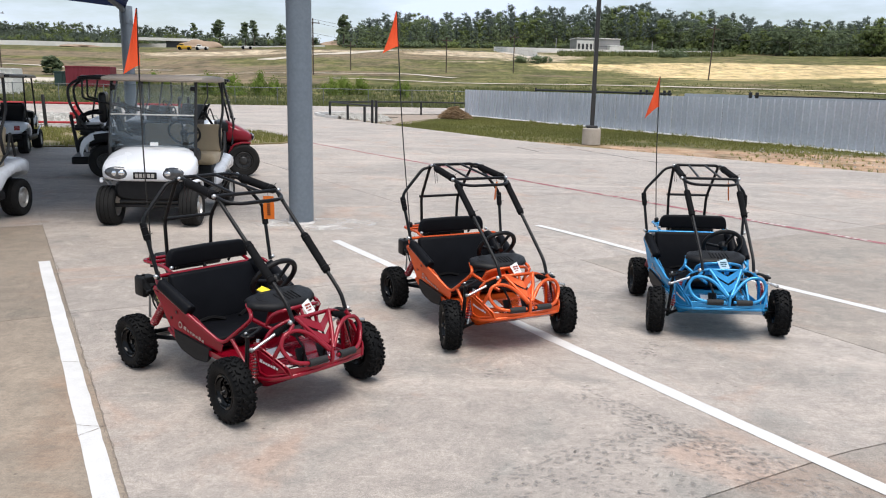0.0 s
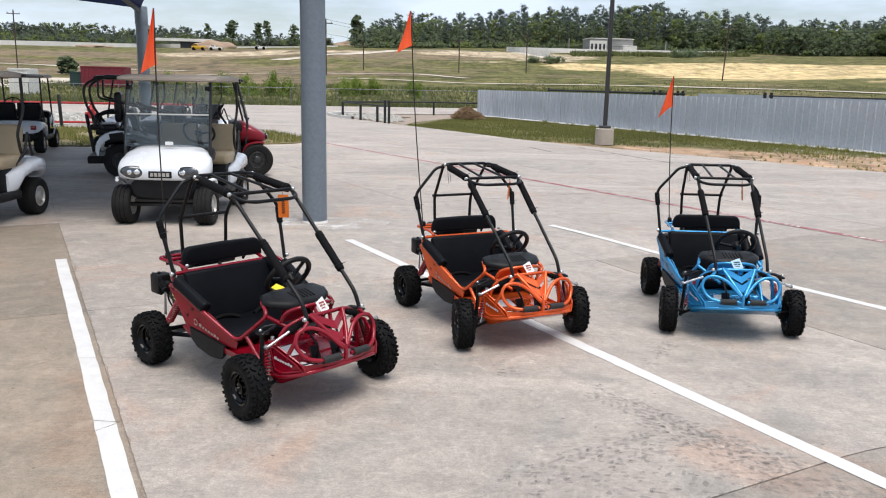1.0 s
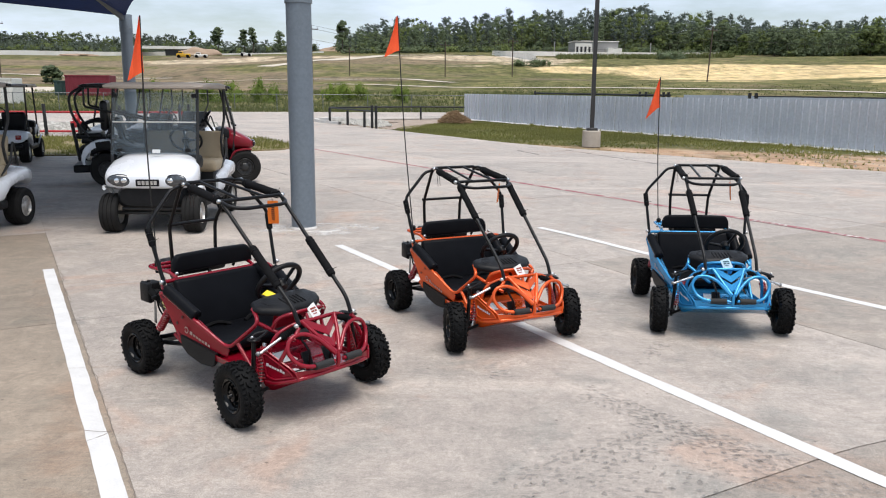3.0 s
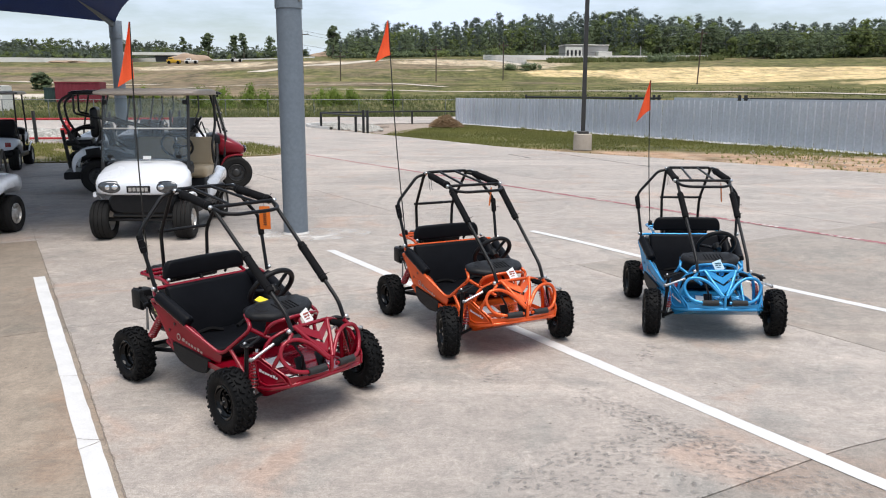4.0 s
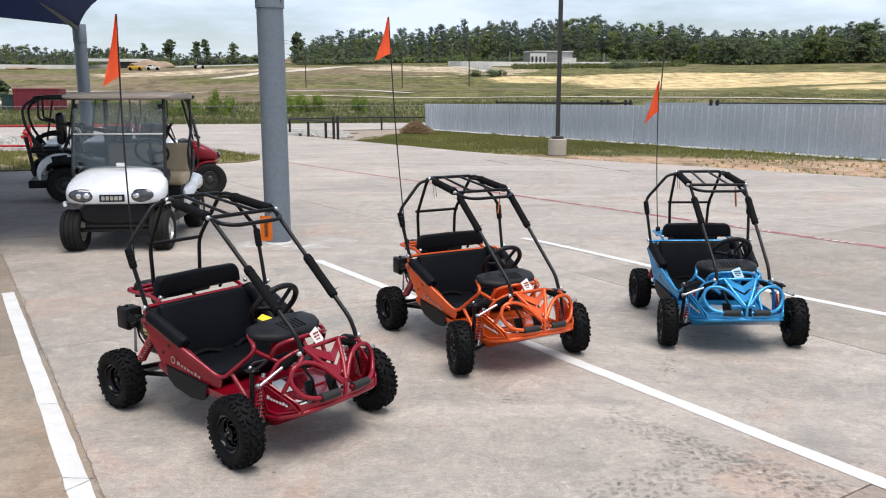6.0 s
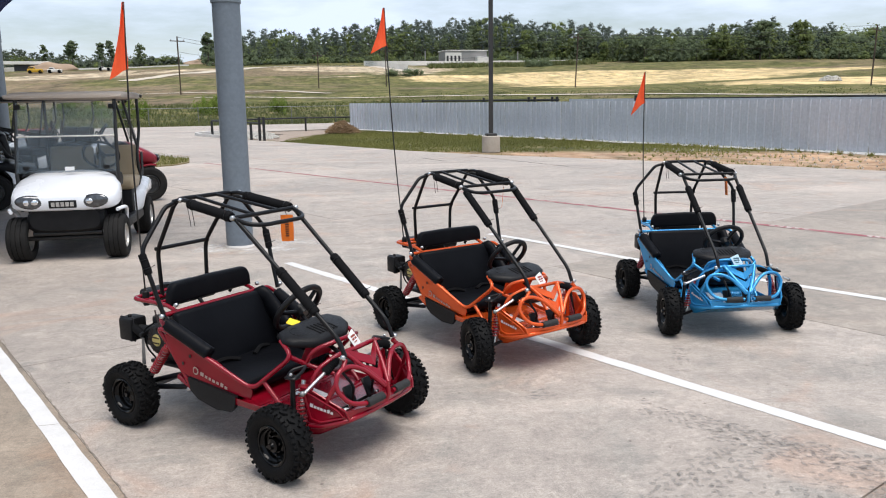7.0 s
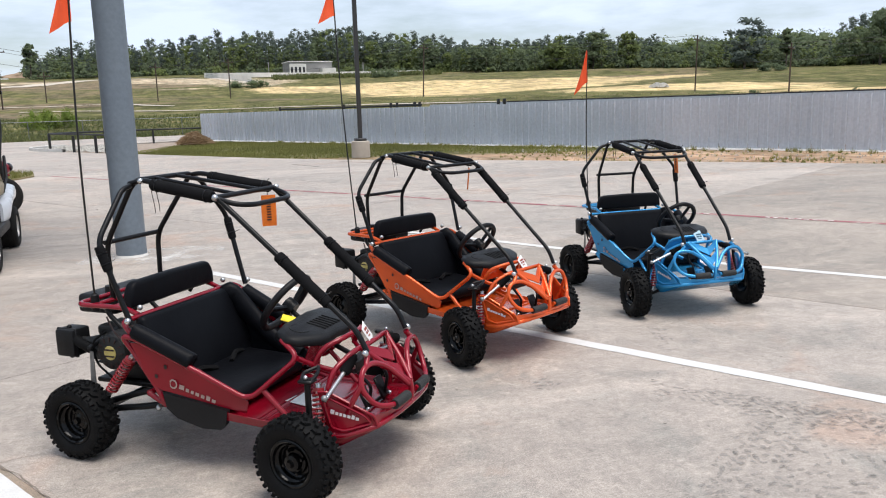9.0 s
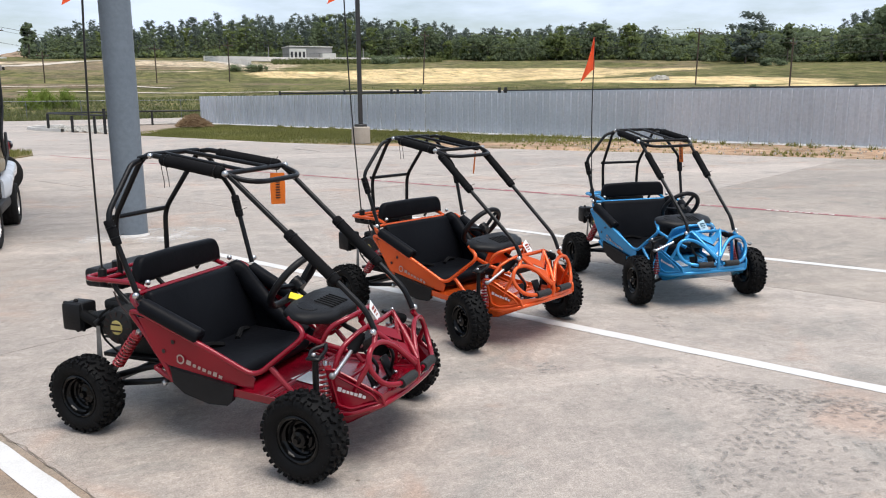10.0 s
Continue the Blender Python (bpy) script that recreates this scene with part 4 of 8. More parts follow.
def build_kart(at, heading, colour, what, flag_tip, card, card_ink, tag_turn, droop):
    """x forward, y to the driver's left, z up, from the ground below the rear axle."""
    P, r, rc = M[colour], 0.0112, 0.0112
    k = empty("go_kart", pose(*at, 0, 0, heading), what, "go-kart", "three youth go-karts in a row")
    k.scale = (1, 1, 0.977 if colour == "kart_orange" else 1)
    S = (1, -1)

    # --- lower frame, side rails and hoops in body colour
    part("lower_frame", tubes(
        [[(0.36, s * 0.35, 0.31), (0.44, s * 0.345, 0.265), (0.84, s * 0.285, 0.207), (1.16, s * 0.28, 0.205), (1.31, s * 0.235, 0.238), (1.345, s * 0.02, 0.250)] for s in S]
        + [[(0.36, 0.35, 0.31), (0.36, -0.35, 0.31)], [(0.44, 0.34, 0.262), (0.44, -0.34, 0.262)], [(0.82, 0.28, 0.208), (0.82, -0.28, 0.208)], [(1.02, 0.28, 0.206), (1.02, -0.28, 0.206)]], r), P, k)
    for s in S:
        part("side_rail", tubes([[(0.325, s * 0.375, 0.485), (0.285, s * 0.392, 0.555), (0.35, s * 0.388, 0.545), (0.60, s * 0.36, 0.432), (0.79, s * 0.288, 0.302), (0.995, s * 0.23, 0.478), (0.90, s * 0.20, 0.53)],
                                 [(0.325, s * 0.375, 0.485), (0.42, s * 0.36, 0.33), (0.44, s * 0.345, 0.265)],
                                 [(0.845, s * 0.268, 0.345), (0.98, s * 0.262, 0.21)]], r), P, k)
        part("front_strut", tubes([[(0.985, s * 0.228, 0.472), (1.02, s * 0.17, 0.43), (1.13, s * 0.10, 0.38)], [(1.02, s * 0.17, 0.425), (1.058, s * 0.16, 0.498), (1.115, s * 0.085, 0.525), (1.12, 0, 0.526)],
                                   [(1.13, s * 0.28, 0.22), (1.135, s * 0.27, 0.38), (1.15, s * 0.24, 0.445), (1.185, s * 0.15, 0.492), (1.20, 0, 0.496)]], r), P, k)
    part("seat_hoop", tubes([[(0.40, -0.368, 0.515), (0.315, -0.385, 0.575), (0.275, -0.365, 0.603), (0.275, 0.365, 0.603), (0.315, 0.385, 0.575), (0.40, 0.368, 0.515)]], r, 0.06), P, k)
    part("rear_rack", tubes([[(0.275, -0.265, 0.603), (0.20, -0.265, 0.63), (-0.065, -0.265, 0.63), (-0.065, 0.265, 0.63), (0.20, 0.265, 0.63), (0.275, 0.265, 0.603)],
                             [(0.03, -0.26, 0.63), (0.03, 0.26, 0.63)], [(0.14, -0.26, 0.63), (0.14, 0.26, 0.63)]], 0.011, 0.05), P, k)
    part("engine_mount", tubes([[(-0.04, s * 0.13, 0.62), (-0.03, s * 0.13, 0.56), (0.22, s * 0.13, 0.34), (0.36, s * 0.2, 0.31)] for s in S], 0.011, 0.05), M["cage"], k)

    # --- bumper: two rounded loops that meet at the nose
    for s in S:
        b = part("bumper_loop", tubes([[(1.352, s * 0.012, 0.335), (1.30, s * 0.095, 0.43), (1.275, s * 0.165, 0.464), (1.27, s * 0.244, 0.456), (1.278, s * 0.275, 0.392), (1.318, s * 0.235, 0.318), (1.355, s * 0.165, 0.30), (1.362, s * 0.03, 0.302)],
                                       [(1.262, s * 0.178, 0.492), (1.27, s * 0.205, 0.462)], [(1.20, s * 0.112, 0.50), (1.285, s * 0.062, 0.42), (1.354, s * 0.010, 0.345)], [(1.278, s * 0.270, 0.405), (1.24, s * 0.29, 0.33), (1.20, s * 0.28, 0.24)]], r, 0.045), P, k)
        bm = tubes([[(1.356, s * 0.155, 0.30), (1.362, s * 0.045, 0.302)]], 0.0195, seg=14)
        part("bumper_grip", bm, M["foam_grip"], b, "ribbed black rubber grip")
    part("nose_post", tubes([[(1.353, 0, 0.35), (1.363, 0, 0.30), (1.346, 0, 0.252)]], r), P, k)
    for lo, name in ((0.0, "upper_chevron"), (1.0, "lower_chevron")):
        bm = bmesh.new()
        x0, z0, x1, z1 = 1.200 + 0.042 * lo, 0.506 - 0.056 * lo, 1.262 + 0.040 * lo, 0.456 - 0.054 * lo
        for s in S:
            q = [(x0, s * (0.112 - 0.012 * lo), z0 + 0.006), (x1, 0, z1 + 0.004), (x1 + 0.027, 0, z1 - 0.038), (x0 + 0.026, s * (0.098 - 0.012 * lo), z0 - 0.036)]
            plate(q, (0.5, 0, 0.85), 0.004, bm)
        part(name, bm, P, k, "", 20)

    # --- plates and pan
    for s in S:
        y = lambda x: s * (0.392 - 0.11 * max(x - 0.33, 0) / 0.46)
        pts = [(0.325, 0.528), (0.36, 0.526), (0.60, 0.420), (0.785, 0.292), (0.772, 0.245), (0.44, 0.335), (0.40, 0.36)]
        pl = part("side_panel", plate([(x, y(x) - s * 0.006, z) for x, z in pts], (0, s, 0), 0.005), P, k, "", 25)
        tilt = Vector((0.46, -s * 0.11, 0)).normalized()
        for hx, hz in ((0.463, 0.431), (0.423, 0.393)):
            bm = lathe([(0, 0.0), (0.009, 0.0)], 12, "Y", (hx, y(hx) + s * 0.0015, hz))
            part("bolt_hole", bm, M["ink"], pl)
        slope = Vector((0.46, -s * 0.11, -0.19)) * (1 if s < 0 else -1)
        x0 = 0.512 if s < 0 else 0.70
        z0 = 0.343 if s < 0 else 0.262
        flat_bars(pl, "decal_lettering", M["silver_print"], (x0, y(x0) + s * 0.001, z0), slope, (0, 0, 1), (0.020, 0.014, 0.012, 0.016, 0.015, 0.016, 0.016), 0.017, 0.008, 0.002, "silver maker's lettering reduced to bars")
        if s < 0:
            bm = lathe([(0.013, 0.0), (0.020, 0.0)], 16, "Y", (0.49, y(0.49) + s * 0.003, 0.362))
            part("decal_swirl", bm, M["silver_print"], pl)
        part("lower_side_panel", plate([(0.448, s * 0.371, 0.326), (0.712, s * 0.323, 0.262), (0.702, s * 0.324, 0.205), (0.680, s * 0.327, 0.182), (0.60, s * 0.341, 0.184), (0.50, s * 0.360, 0.222), (0.458, s * 0.368, 0.262)], (0, -s, 0), 0.02), M["plastic"], k, "black plastic lower side panel", 25)
        npl = part("nose_panel", plate([(1.125, s * 0.325, 0.382), (1.165, s * 0.322, 0.228), (1.215, s * 0.312, 0.214), (1.325, s * 0.242, 0.242), (1.30, s * 0.266, 0.305), (1.16, s * 0.318, 0.385)], (0, -s, 0), 0.005), P, k, "", 25)
        part("nose_wedge", plate([(1.118, s * 0.322, 0.232), (1.150, s * 0.306, 0.168), (1.20, s * 0.300, 0.176), (1.33, s * 0.236, 0.238), (1.215, s * 0.314, 0.216)], (0, -s, 0), 0.005), P, k, "", 25)
        part("panel_rib", tubes([[(1.148, s * 0.3265, 0.362), (1.176, s * 0.325, 0.252), (1.222, s * 0.3135, 0.240), (1.308, s * 0.259, 0.258), (1.290, s * 0.2765, 0.292), (1.168, s * 0.321, 0.364), (1.148, s * 0.3265, 0.362)]], 0.0045, 0.012, 6), P, npl)
        part("corner_rib", tubes([[(1.327, s * 0.243, 0.242), (1.318, s * 0.254, 0.286), (1.300, s * 0.267, 0.302), (1.162, s * 0.319, 0.386), (1.126, s * 0.326, 0.384)]], 0.0055, 0.012, 6), P, npl)
        part("front_skirt", plate([(1.326, s * 0.243, 0.242), (1.349, s * 0.100, 0.249), (1.352, s * 0.001, 0.251), (1.360, s * 0.001, 0.276), (1.356, s * 0.105, 0.276), (1.318, s * 0.254, 0.286)], (-1, 0, 0), 0.004), P, k, "", 25)
        d = Vector((0.15, -s * 0.065, -0.055)) * (1 if s < 0 else -1)
        st = (1.172, s * 0.323, 0.308) if s < 0 else (1.285, s * 0.277, 0.268)
        flat_bars(npl, "decal_lettering", M["white_print"], st, d, (0, 0, 1), (0.015, 0.012, 0.010, 0.012, 0.012, 0.012, 0.012), 0.014, 0.004, 0.003)
        part("floor_lip", plate([(0.70, s * 0.318, 0.222), (0.84, s * 0.299, 0.205), (1.15, s * 0.302, 0.203), (1.165, s * 0.318, 0.226), (0.84, s * 0.306, 0.236), (0.70, s * 0.322, 0.256)], (0, -s, 0), 0.004), P, k, "", 25)
        part("nose_floor_edge", tubes([[(1.16, s * 0.318, 0.215), (1.215, s * 0.308, 0.216), (1.325, s * 0.24, 0.244), (1.348, s * 0.1, 0.251), (1.351, 0, 0.252)]], 0.012), P, k)
    bm = plate([(0.80, -0.27, 0.212), (1.16, -0.30, 0.208), (1.22, -0.30, 0.214), (1.325, -0.235, 0.240), (1.345, 0, 0.248), (1.325, 0.235, 0.240), (1.22, 0.30, 0.214), (1.16, 0.30, 0.208), (0.80, 0.27, 0.212)], (0, 0, -1), 0.005)
    pan = part("floor_pan", bm, P, k, "", 25)
    part("nose_pan", plate([(1.150, -0.304, 0.170), (1.20, -0.298, 0.178), (1.33, -0.234, 0.239), (1.348, 0, 0.247), (1.33, 0.234, 0.239), (1.20, 0.298, 0.178), (1.150, 0.304, 0.170)], (0, 0, -1), 0.004), P, k)
    part("floor_pan_rear", plate([(0.40, -0.32, 0.25), (0.80, -0.27, 0.214), (0.80, 0.27, 0.214), (0.40, 0.32, 0.25)], (0, 0, -1), 0.005), P, k)
    part("warning_sticker", plate([(0.80, -0.05, 0.216), (0.98, -0.09, 0.214), (1.0, 0.02, 0.214), (0.82, 0.06, 0.216)], (0, 0, 1), 0.001), M["paper"], pan, "white printed sticker on the floor")
    part("warning_sticker", plate([(1.12, -0.22, 0.221), (1.21, -0.22, 0.229), (1.21, -0.10, 0.229), (1.12, -0.10, 0.221)], (0, 0, 1), 0.001), M["paper"], pan)

    # --- pedals and bumper-side gear
    for s in S:
        part("pedal", rbox((0.012, 0.06, 0.09), (1.19, s * 0.07, 0.28), 0.004, 1, Matrix.Rotation(radians(-25), 4, "Y")), M["cage"], k)
        part("pedal_arm", tubes([[(1.20, s * 0.07, 0.225), (1.22, s * 0.075, 0.33), (1.17, s * 0.09, 0.39)]], 0.007, 0.02, 8), M["cage"], k)
        part("link_rod", tubes([[(1.13, s * 0.06, 0.41), (1.19, s * 0.15, 0.43), (1.19, s * 0.20, 0.445)]], 0.007, 0.02, 8), M["chrome"], k)
        part("pedal_bolt", ball((1.215, s * 0.10, 0.245), 0.009), M["chrome"], k)
    part("pedal_bar", tubes([[(1.18, -0.16, 0.225), (1.18, 0.16, 0.225)]], 0.008), M["cage"], k)
    part("steering_gear", rbox((0.06, 0.16, 0.05), (1.13, 0, 0.40), 0.01), M["engine"], k)

    # --- roll cage
    for s in S:
        top, foot, mid = Vector((0.65, s * 0.2, 1.085)), Vector((1.262, s * 0.178, 0.505)), Vector((1.225, s * 0.18, 0.585))
        part("front_post", tubes([[top, mid, foot]], rc, 0.09), M["cage"], k)
        sleeve(k, top, mid, *{"kart_red": (0.44, 0.80), "kart_orange": (0.05, 0.45), "kart_blue": (0.17, 0.49)}[colour], 0.0225)
        rear = Vector((0.235, s * 0.18, 1.147))
        part("roof_bar", tubes([[(0.20, s * 0.175, 1.135), rear + Vector((0.04, 0, 0.004)), top, top + (mid - top) * 0.05]], rc, 0.03), M["cage"], k)
        sleeve(k, rear, top, 0.22, 0.95, 0.0245)
        part("rear_post", tubes([[(0.333, s * 0.383, 0.60), (0.232, s * 0.412, 0.928), (0.222, s * 0.245, 1.118), (0.215, s * 0.19, 1.128)]], rc, 0.05), M["cage"], k)
        sleeve(k, (0.333, s * 0.383, 0.60), (0.232, s * 0.412, 0.928), 0.66, 0.96, 0.019)
        for at_, rr in (((0.333, s * 0.40, 0.618), 0.014), ((1.262, s * 0.196, 0.505), 0.014), ((0.65, s * 0.215, 1.087), 0.0135), ((0.275, s * 0.195, 1.148), 0.0125), ((0.285, s * 0.275, 0.64), 0.012)):
            part("cap_bolt", ball(at_, rr), M["chrome"], k, "bright domed bolt head")
    part("rear_hoop", tubes([[(0.03, -0.15, 0.63), (0.03, -0.158, 0.872), (0.205, -0.178, 1.118), (0.235, -0.168, 1.15), (0.235, 0.168, 1.15), (0.205, 0.178, 1.118), (0.03, 0.158, 0.872), (0.03, 0.15, 0.63)]], rc, 0.05), M["cage"], k)
    part("rear_cross_bar", tubes([[(0.035, -0.175, 0.882), (0.035, 0.175, 0.882)]], 0.0105), M["cage"], k)
    for s in S:
        part("roof_strut", tubes([[(0.24, s * 0.065, 1.15), (0.65, s * 0.085, 1.09)]], 0.0085), M["cage"], k)
    part("visor_loop", tubes([[(0.64, -0.2, 1.085), (0.72, -0.19, 1.06), (0.765, -0.13, 1.052), (0.765, 0.13, 1.052), (0.72, 0.19, 1.06), (0.64, 0.2, 1.085)], [(0.645, -0.2, 1.087), (0.645, 0.2, 1.087)]], 0.0105, 0.06), M["cage"], k)
    for x, y_, dz in ((0.33, -0.2, 0.09), (0.345, -0.19, 0.085), (0.60, -0.215, 0.025)):
        part("tie_cord", tubes([[(x, y_, 1.12), (x + 0.01, y_ + 0.003, 1.10 - dz * 0.6), (x + 0.004, y_ + 0.01, 1.11 - dz)]], 0.0016, 0.01, 5), M["ink"], k)

    # --- seat
    seat = part("seat_base", rbox((0.33, 0.56, 0.07), (0.55, 0, 0.287), 0.03, 3, Matrix.Rotation(radians(3), 4, "Y")), M["vinyl"], k, "black vinyl bench cushion", 60)
    bm = rbox((0.055, 0.62, 0.33), (0, 0, 0), 0.024, 3)
    bm.transform(Matrix.Translation((0.345, 0, 0.45)) @ Matrix.Rotation(radians(-18), 4, "Y"))
    part("seat_back", bm, M["vinyl"], k, "black vinyl bench back", 60)
    for s in S:
        if s > 0:
            # a fat padded wing sweeping from the back down to the cushion
            run = curve_points([(0.285, 0.262, 0.615), (0.345, 0.285, 0.60), (0.44, 0.30, 0.49), (0.56, 0.295, 0.385), (0.70, 0.275, 0.335)], 0.10)
            bm = bmesh.new()
            rings = []
            for i, p in enumerate(run):
                f = i / (len(run) - 1)
                d = (run[min(i + 1, len(run) - 1)] - run[max(i - 1, 0)]).normalized()
                side_ = Vector((0, 1, 0)) - d * d.y
                side_.normalize()
                up_ = d.cross(side_)
                wide, deep = 0.040 - 0.012 * f, (0.058 - 0.020 * f) * (0.55 if i == 0 else 1)
                fold = 1 + 0.07 * math.sin(i * 1.9)
                rings.append([bm.verts.new(p - up_ * 0.03 + side_ * wide * fold * math.cos(q) + up_ * deep * math.sin(q)) for q in [2 * math.pi * j / 14 for j in range(14)]])
            for u_, w2 in zip(rings, rings[1:]):
                for j in range(14):
                    bm.faces.new((u_[j], u_[(j + 1) % 14], w2[(j + 1) % 14], w2[j]))
            bm.faces.new(rings[0])
            bm.faces.new(rings[-1])
            bmesh.ops.recalc_face_normals(bm, faces=bm.faces)
            plate([(0.34, 0.29, 0.58), (0.46, 0.31, 0.47), (0.60, 0.30, 0.37), (0.77, 0.27, 0.31), (0.72, 0.265, 0.25), (0.38, 0.29, 0.27)], (0, 1, 0), 0.03, bm)
            part("seat_wing", bm, M["vinyl"], k, "black padded vinyl side wing", 60)
        a, b_ = Vector((0.335, s * 0.372, 0.572)), Vector((0.585, s * 0.345, 0.458))
        bm = bmesh.new()
        tube(bm, [a, a + (b_ - a) * 0.08, b_ - (b_ - a) * 0.08, b_], 0.034, 0.01, 16)
        for v in bm.verts:
            f = min((v.co - a).length, (v.co - b_).length)
            if f < 0.034:
                c = a if (v.co - a).length < (v.co - b_).length else b_
                v.co = c + (v.co - c) * 0.75
        part("arm_pad", bm, M["vinyl"], k, "black padded arm rest", 60)
        part("lap_belt", tubes([[(0.47, s * 0.05, 0.33), (0.44, s * 0.12, 0.35), (0.42, s * 0.2, 0.33)]], 0.012, 0.03, 6), M["foam"], k)
    top_ = curve_points([(0, -0.275, 0.625), (0, -0.272, 0.690), (0, -0.245, 0.733), (0, 0.0, 0.738), (0, 0.245, 0.733), (0, 0.272, 0.690), (0, 0.275, 0.625)], 0.03)
    bm = plate([(0.18, p.y + 0.015, p.z) for p in top_], (1, 0, 0), 0.05)
    bmesh.ops.bevel(bm, geom=[e for e in bm.edges if abs(e.verts[0].co.x - e.verts[1].co.x) < 1e-5], offset=0.017, segments=3, affect="EDGES", profile=0.5)
    part("headrest", bm, M["vinyl"], k, "long black padded headrest", 60)
    for y in (-0.17, 0.19):
        part("headrest_stay", tubes([[(0.20, y, 0.655), (0.16, y, 0.60)]], 0.009), M["cage"], k)

    # --- dash cover, steering wheel
    out = [(0.845, -0.10), (0.835, 0.10), (0.85, 0.20), (0.92, 0.225), (0.975, 0.20), (1.03, 0.125), (1.045, 0.08), (1.035, 0.0), (1.045, -0.08), (1.03, -0.125), (0.975, -0.20), (0.93, -0.215), (0.87, -0.19)]
    bm = bmesh.new()
    cx, cy = 0.95, 0.0
    rings = []
    for f, dz in ((0.985, -0.018), (1.015, -0.006), (1.0, 0.006), (0.94, 0.016), (0.80, 0.022), (0.5, 0.026)):
        rings.append([bm.verts.new((cx + (x - cx) * f, cy + (y_ - cy) * f, 0.540 - (cx + (x - cx) * f - 0.90) * 0.20 + dz)) for x, y_ in out])
    for u_, v_ in zip(rings, rings[1:]):
        for i in range(len(out)):
            bm.faces.new((u_[i], u_[(i + 1) % len(out)], v_[(i + 1) % len(out)], v_[i]))
    bm.faces.new(rings[-1])
    bm.faces.new(rings[0][::-1])
    bmesh.ops.recalc_face_normals(bm, faces=bm.faces)
    dash = part("dash_cover", bm, M["plastic"], k, "moulded black plastic dash cover with slots", 50)
    for i in range(6):
        y_ = -0.045 + 0.024 * i
        part("vent_slot", tubes([[(0.925, y_, 0.561), (1.01, y_, 0.5435)]], 0.0048, seg=6), M["rubber"], dash)
    bm = bmesh.new()
    tube(bm, [(0.935 + 0.04 * math.cos(a), -0.115 + 0.04 * math.sin(a), 0.556 - 0.008 * math.cos(a)) for a in [2 * math.pi * i / 20 for i in range(20)]], 0.003, 0.005, 6, closed=True)
    part("emblem_ring", bm, M["plastic"], dash)
    part("dash_support", plate([(0.985, -0.12, 0.505), (0.985, 0.12, 0.505), (0.93, 0.11, 0.40), (0.93, -0.11, 0.40)], (1, 0, 0), 0.004), P, k)
    wheel_m = Matrix.Translation((0.735, 0.105, 0.598)) @ Matrix.Rotation(radians(-54), 4, "Y")
    bm = bmesh.new()
    tube(bm, [(0.138 * math.cos(a), 0.138 * math.sin(a), 0) for a in [2 * math.pi * i / 24 for i in range(24)]], 0.0155, 0.03, 10, closed=True)
    bm.transform(wheel_m)
    sw = part("steering_wheel", bm, M["plastic"], k, "black padded steering wheel")
    bm = bmesh.new()
    for a in (30, 150, 270):
        tube(bm, [(0, 0, -0.03), (0.13 * math.cos(radians(a)), 0.13 * math.sin(radians(a)), 0)], 0.011, 0.01, 8)
    lathe([(0, 0.0), (0.032, 0.0), (0.036, -0.02), (0.03, -0.05), (0, -0.05)], 18, bm=bm)
    bm.transform(wheel_m)
    part("spokes", bm, M["cage"], sw)
    part("steering_column", tubes([[(0.74, 0.104, 0.58), (0.93, 0.06, 0.47), (1.12, 0.02, 0.41)]], 0.011), M["cage"], k)
    bm = rbox((0.055, 0.06, 0.004), (0, 0, 0), 0.001, 1)
    bm.transform(Matrix.Translation((0.838, -0.045, 0.572)) @ Matrix.Rotation(radians(20), 4, "Y") @ Matrix.Rotation(radians(25), 4, "Z"))
    if colour == "kart_red":
        part("warning_tag", bm, M["yellow"], k, "small yellow warning tag")
    else:
        bm.free()

    # --- front suspension
    for s in S:
        part("steering_knuckle", tubes([[(1.09, s * 0.335, 0.43), (1.095, s * 0.345, 0.28), (1.10, s * 0.36, 0.12)], [(1.10, s * 0.35, 0.165), (1.10, s * 0.42, 0.165)]], 0.012), M["cage"], k)
        part("upper_arm", tubes([[(1.07, s * 0.345, 0.43), (1.055, s * 0.30, 0.445), (1.09, s * 0.25, 0.455)], [(1.11, s * 0.345, 0.43), (1.115, s * 0.30, 0.445), (1.09, s * 0.25, 0.455)]], 0.0075, 0.02, 8), M["cage"], k)
        part("arm_bolt", ball((1.09, s * 0.345, 0.443), 0.009), M["chrome"], k)
        part("wishbone", tubes([[(1.02, s * 0.26, 0.20), (1.10, s * 0.37, 0.13), (1.18, s * 0.28, 0.20)]], 0.010, 0.02), M["cage"], k)
        part("upper_link", rbox((0.06, 0.05, 0.014), (1.09, s * 0.335, 0.428), 0.005, 1), M["cage"], k)
        part("tie_rod", tubes([[(1.19, s * 0.375, 0.385), (1.19, s * 0.23, 0.44)]], 0.008), M["chrome"], k, "zinc steering tie rod")
        bm = lathe([(0.010, 0.0)] + [((0.023 if i % 2 else 0.016) - 0.0004 * i, 0.006 + 0.0065 * i) for i in range(15)] + [(0.010, 0.106)], 14)
        bm.transform(Matrix.Translation((1.19, s * 0.24, 0.436)) @ Vector((0, -s * 0.10, 0.039)).to_track_quat("Z", "Y").to_matrix().to_4x4())
        part("rod_boot", bm, M["foam"], k, "ribbed rubber bellows")
        part("rod_end", ball((1.185, s * 0.38, 0.385), 0.013), M["alloy"], k)
        shock(k, (1.10, s * 0.275, 0.40), (1.125, s * 0.335, 0.17))
        kart_wheel(k, "front", (1.10, s * 0.448, 0.170), s, {"kart_red": -5, "kart_orange": -18, "kart_blue": -8}[colour])
        kart_wheel(k, "rear", (0.0, s * 0.364, 0.162), s)
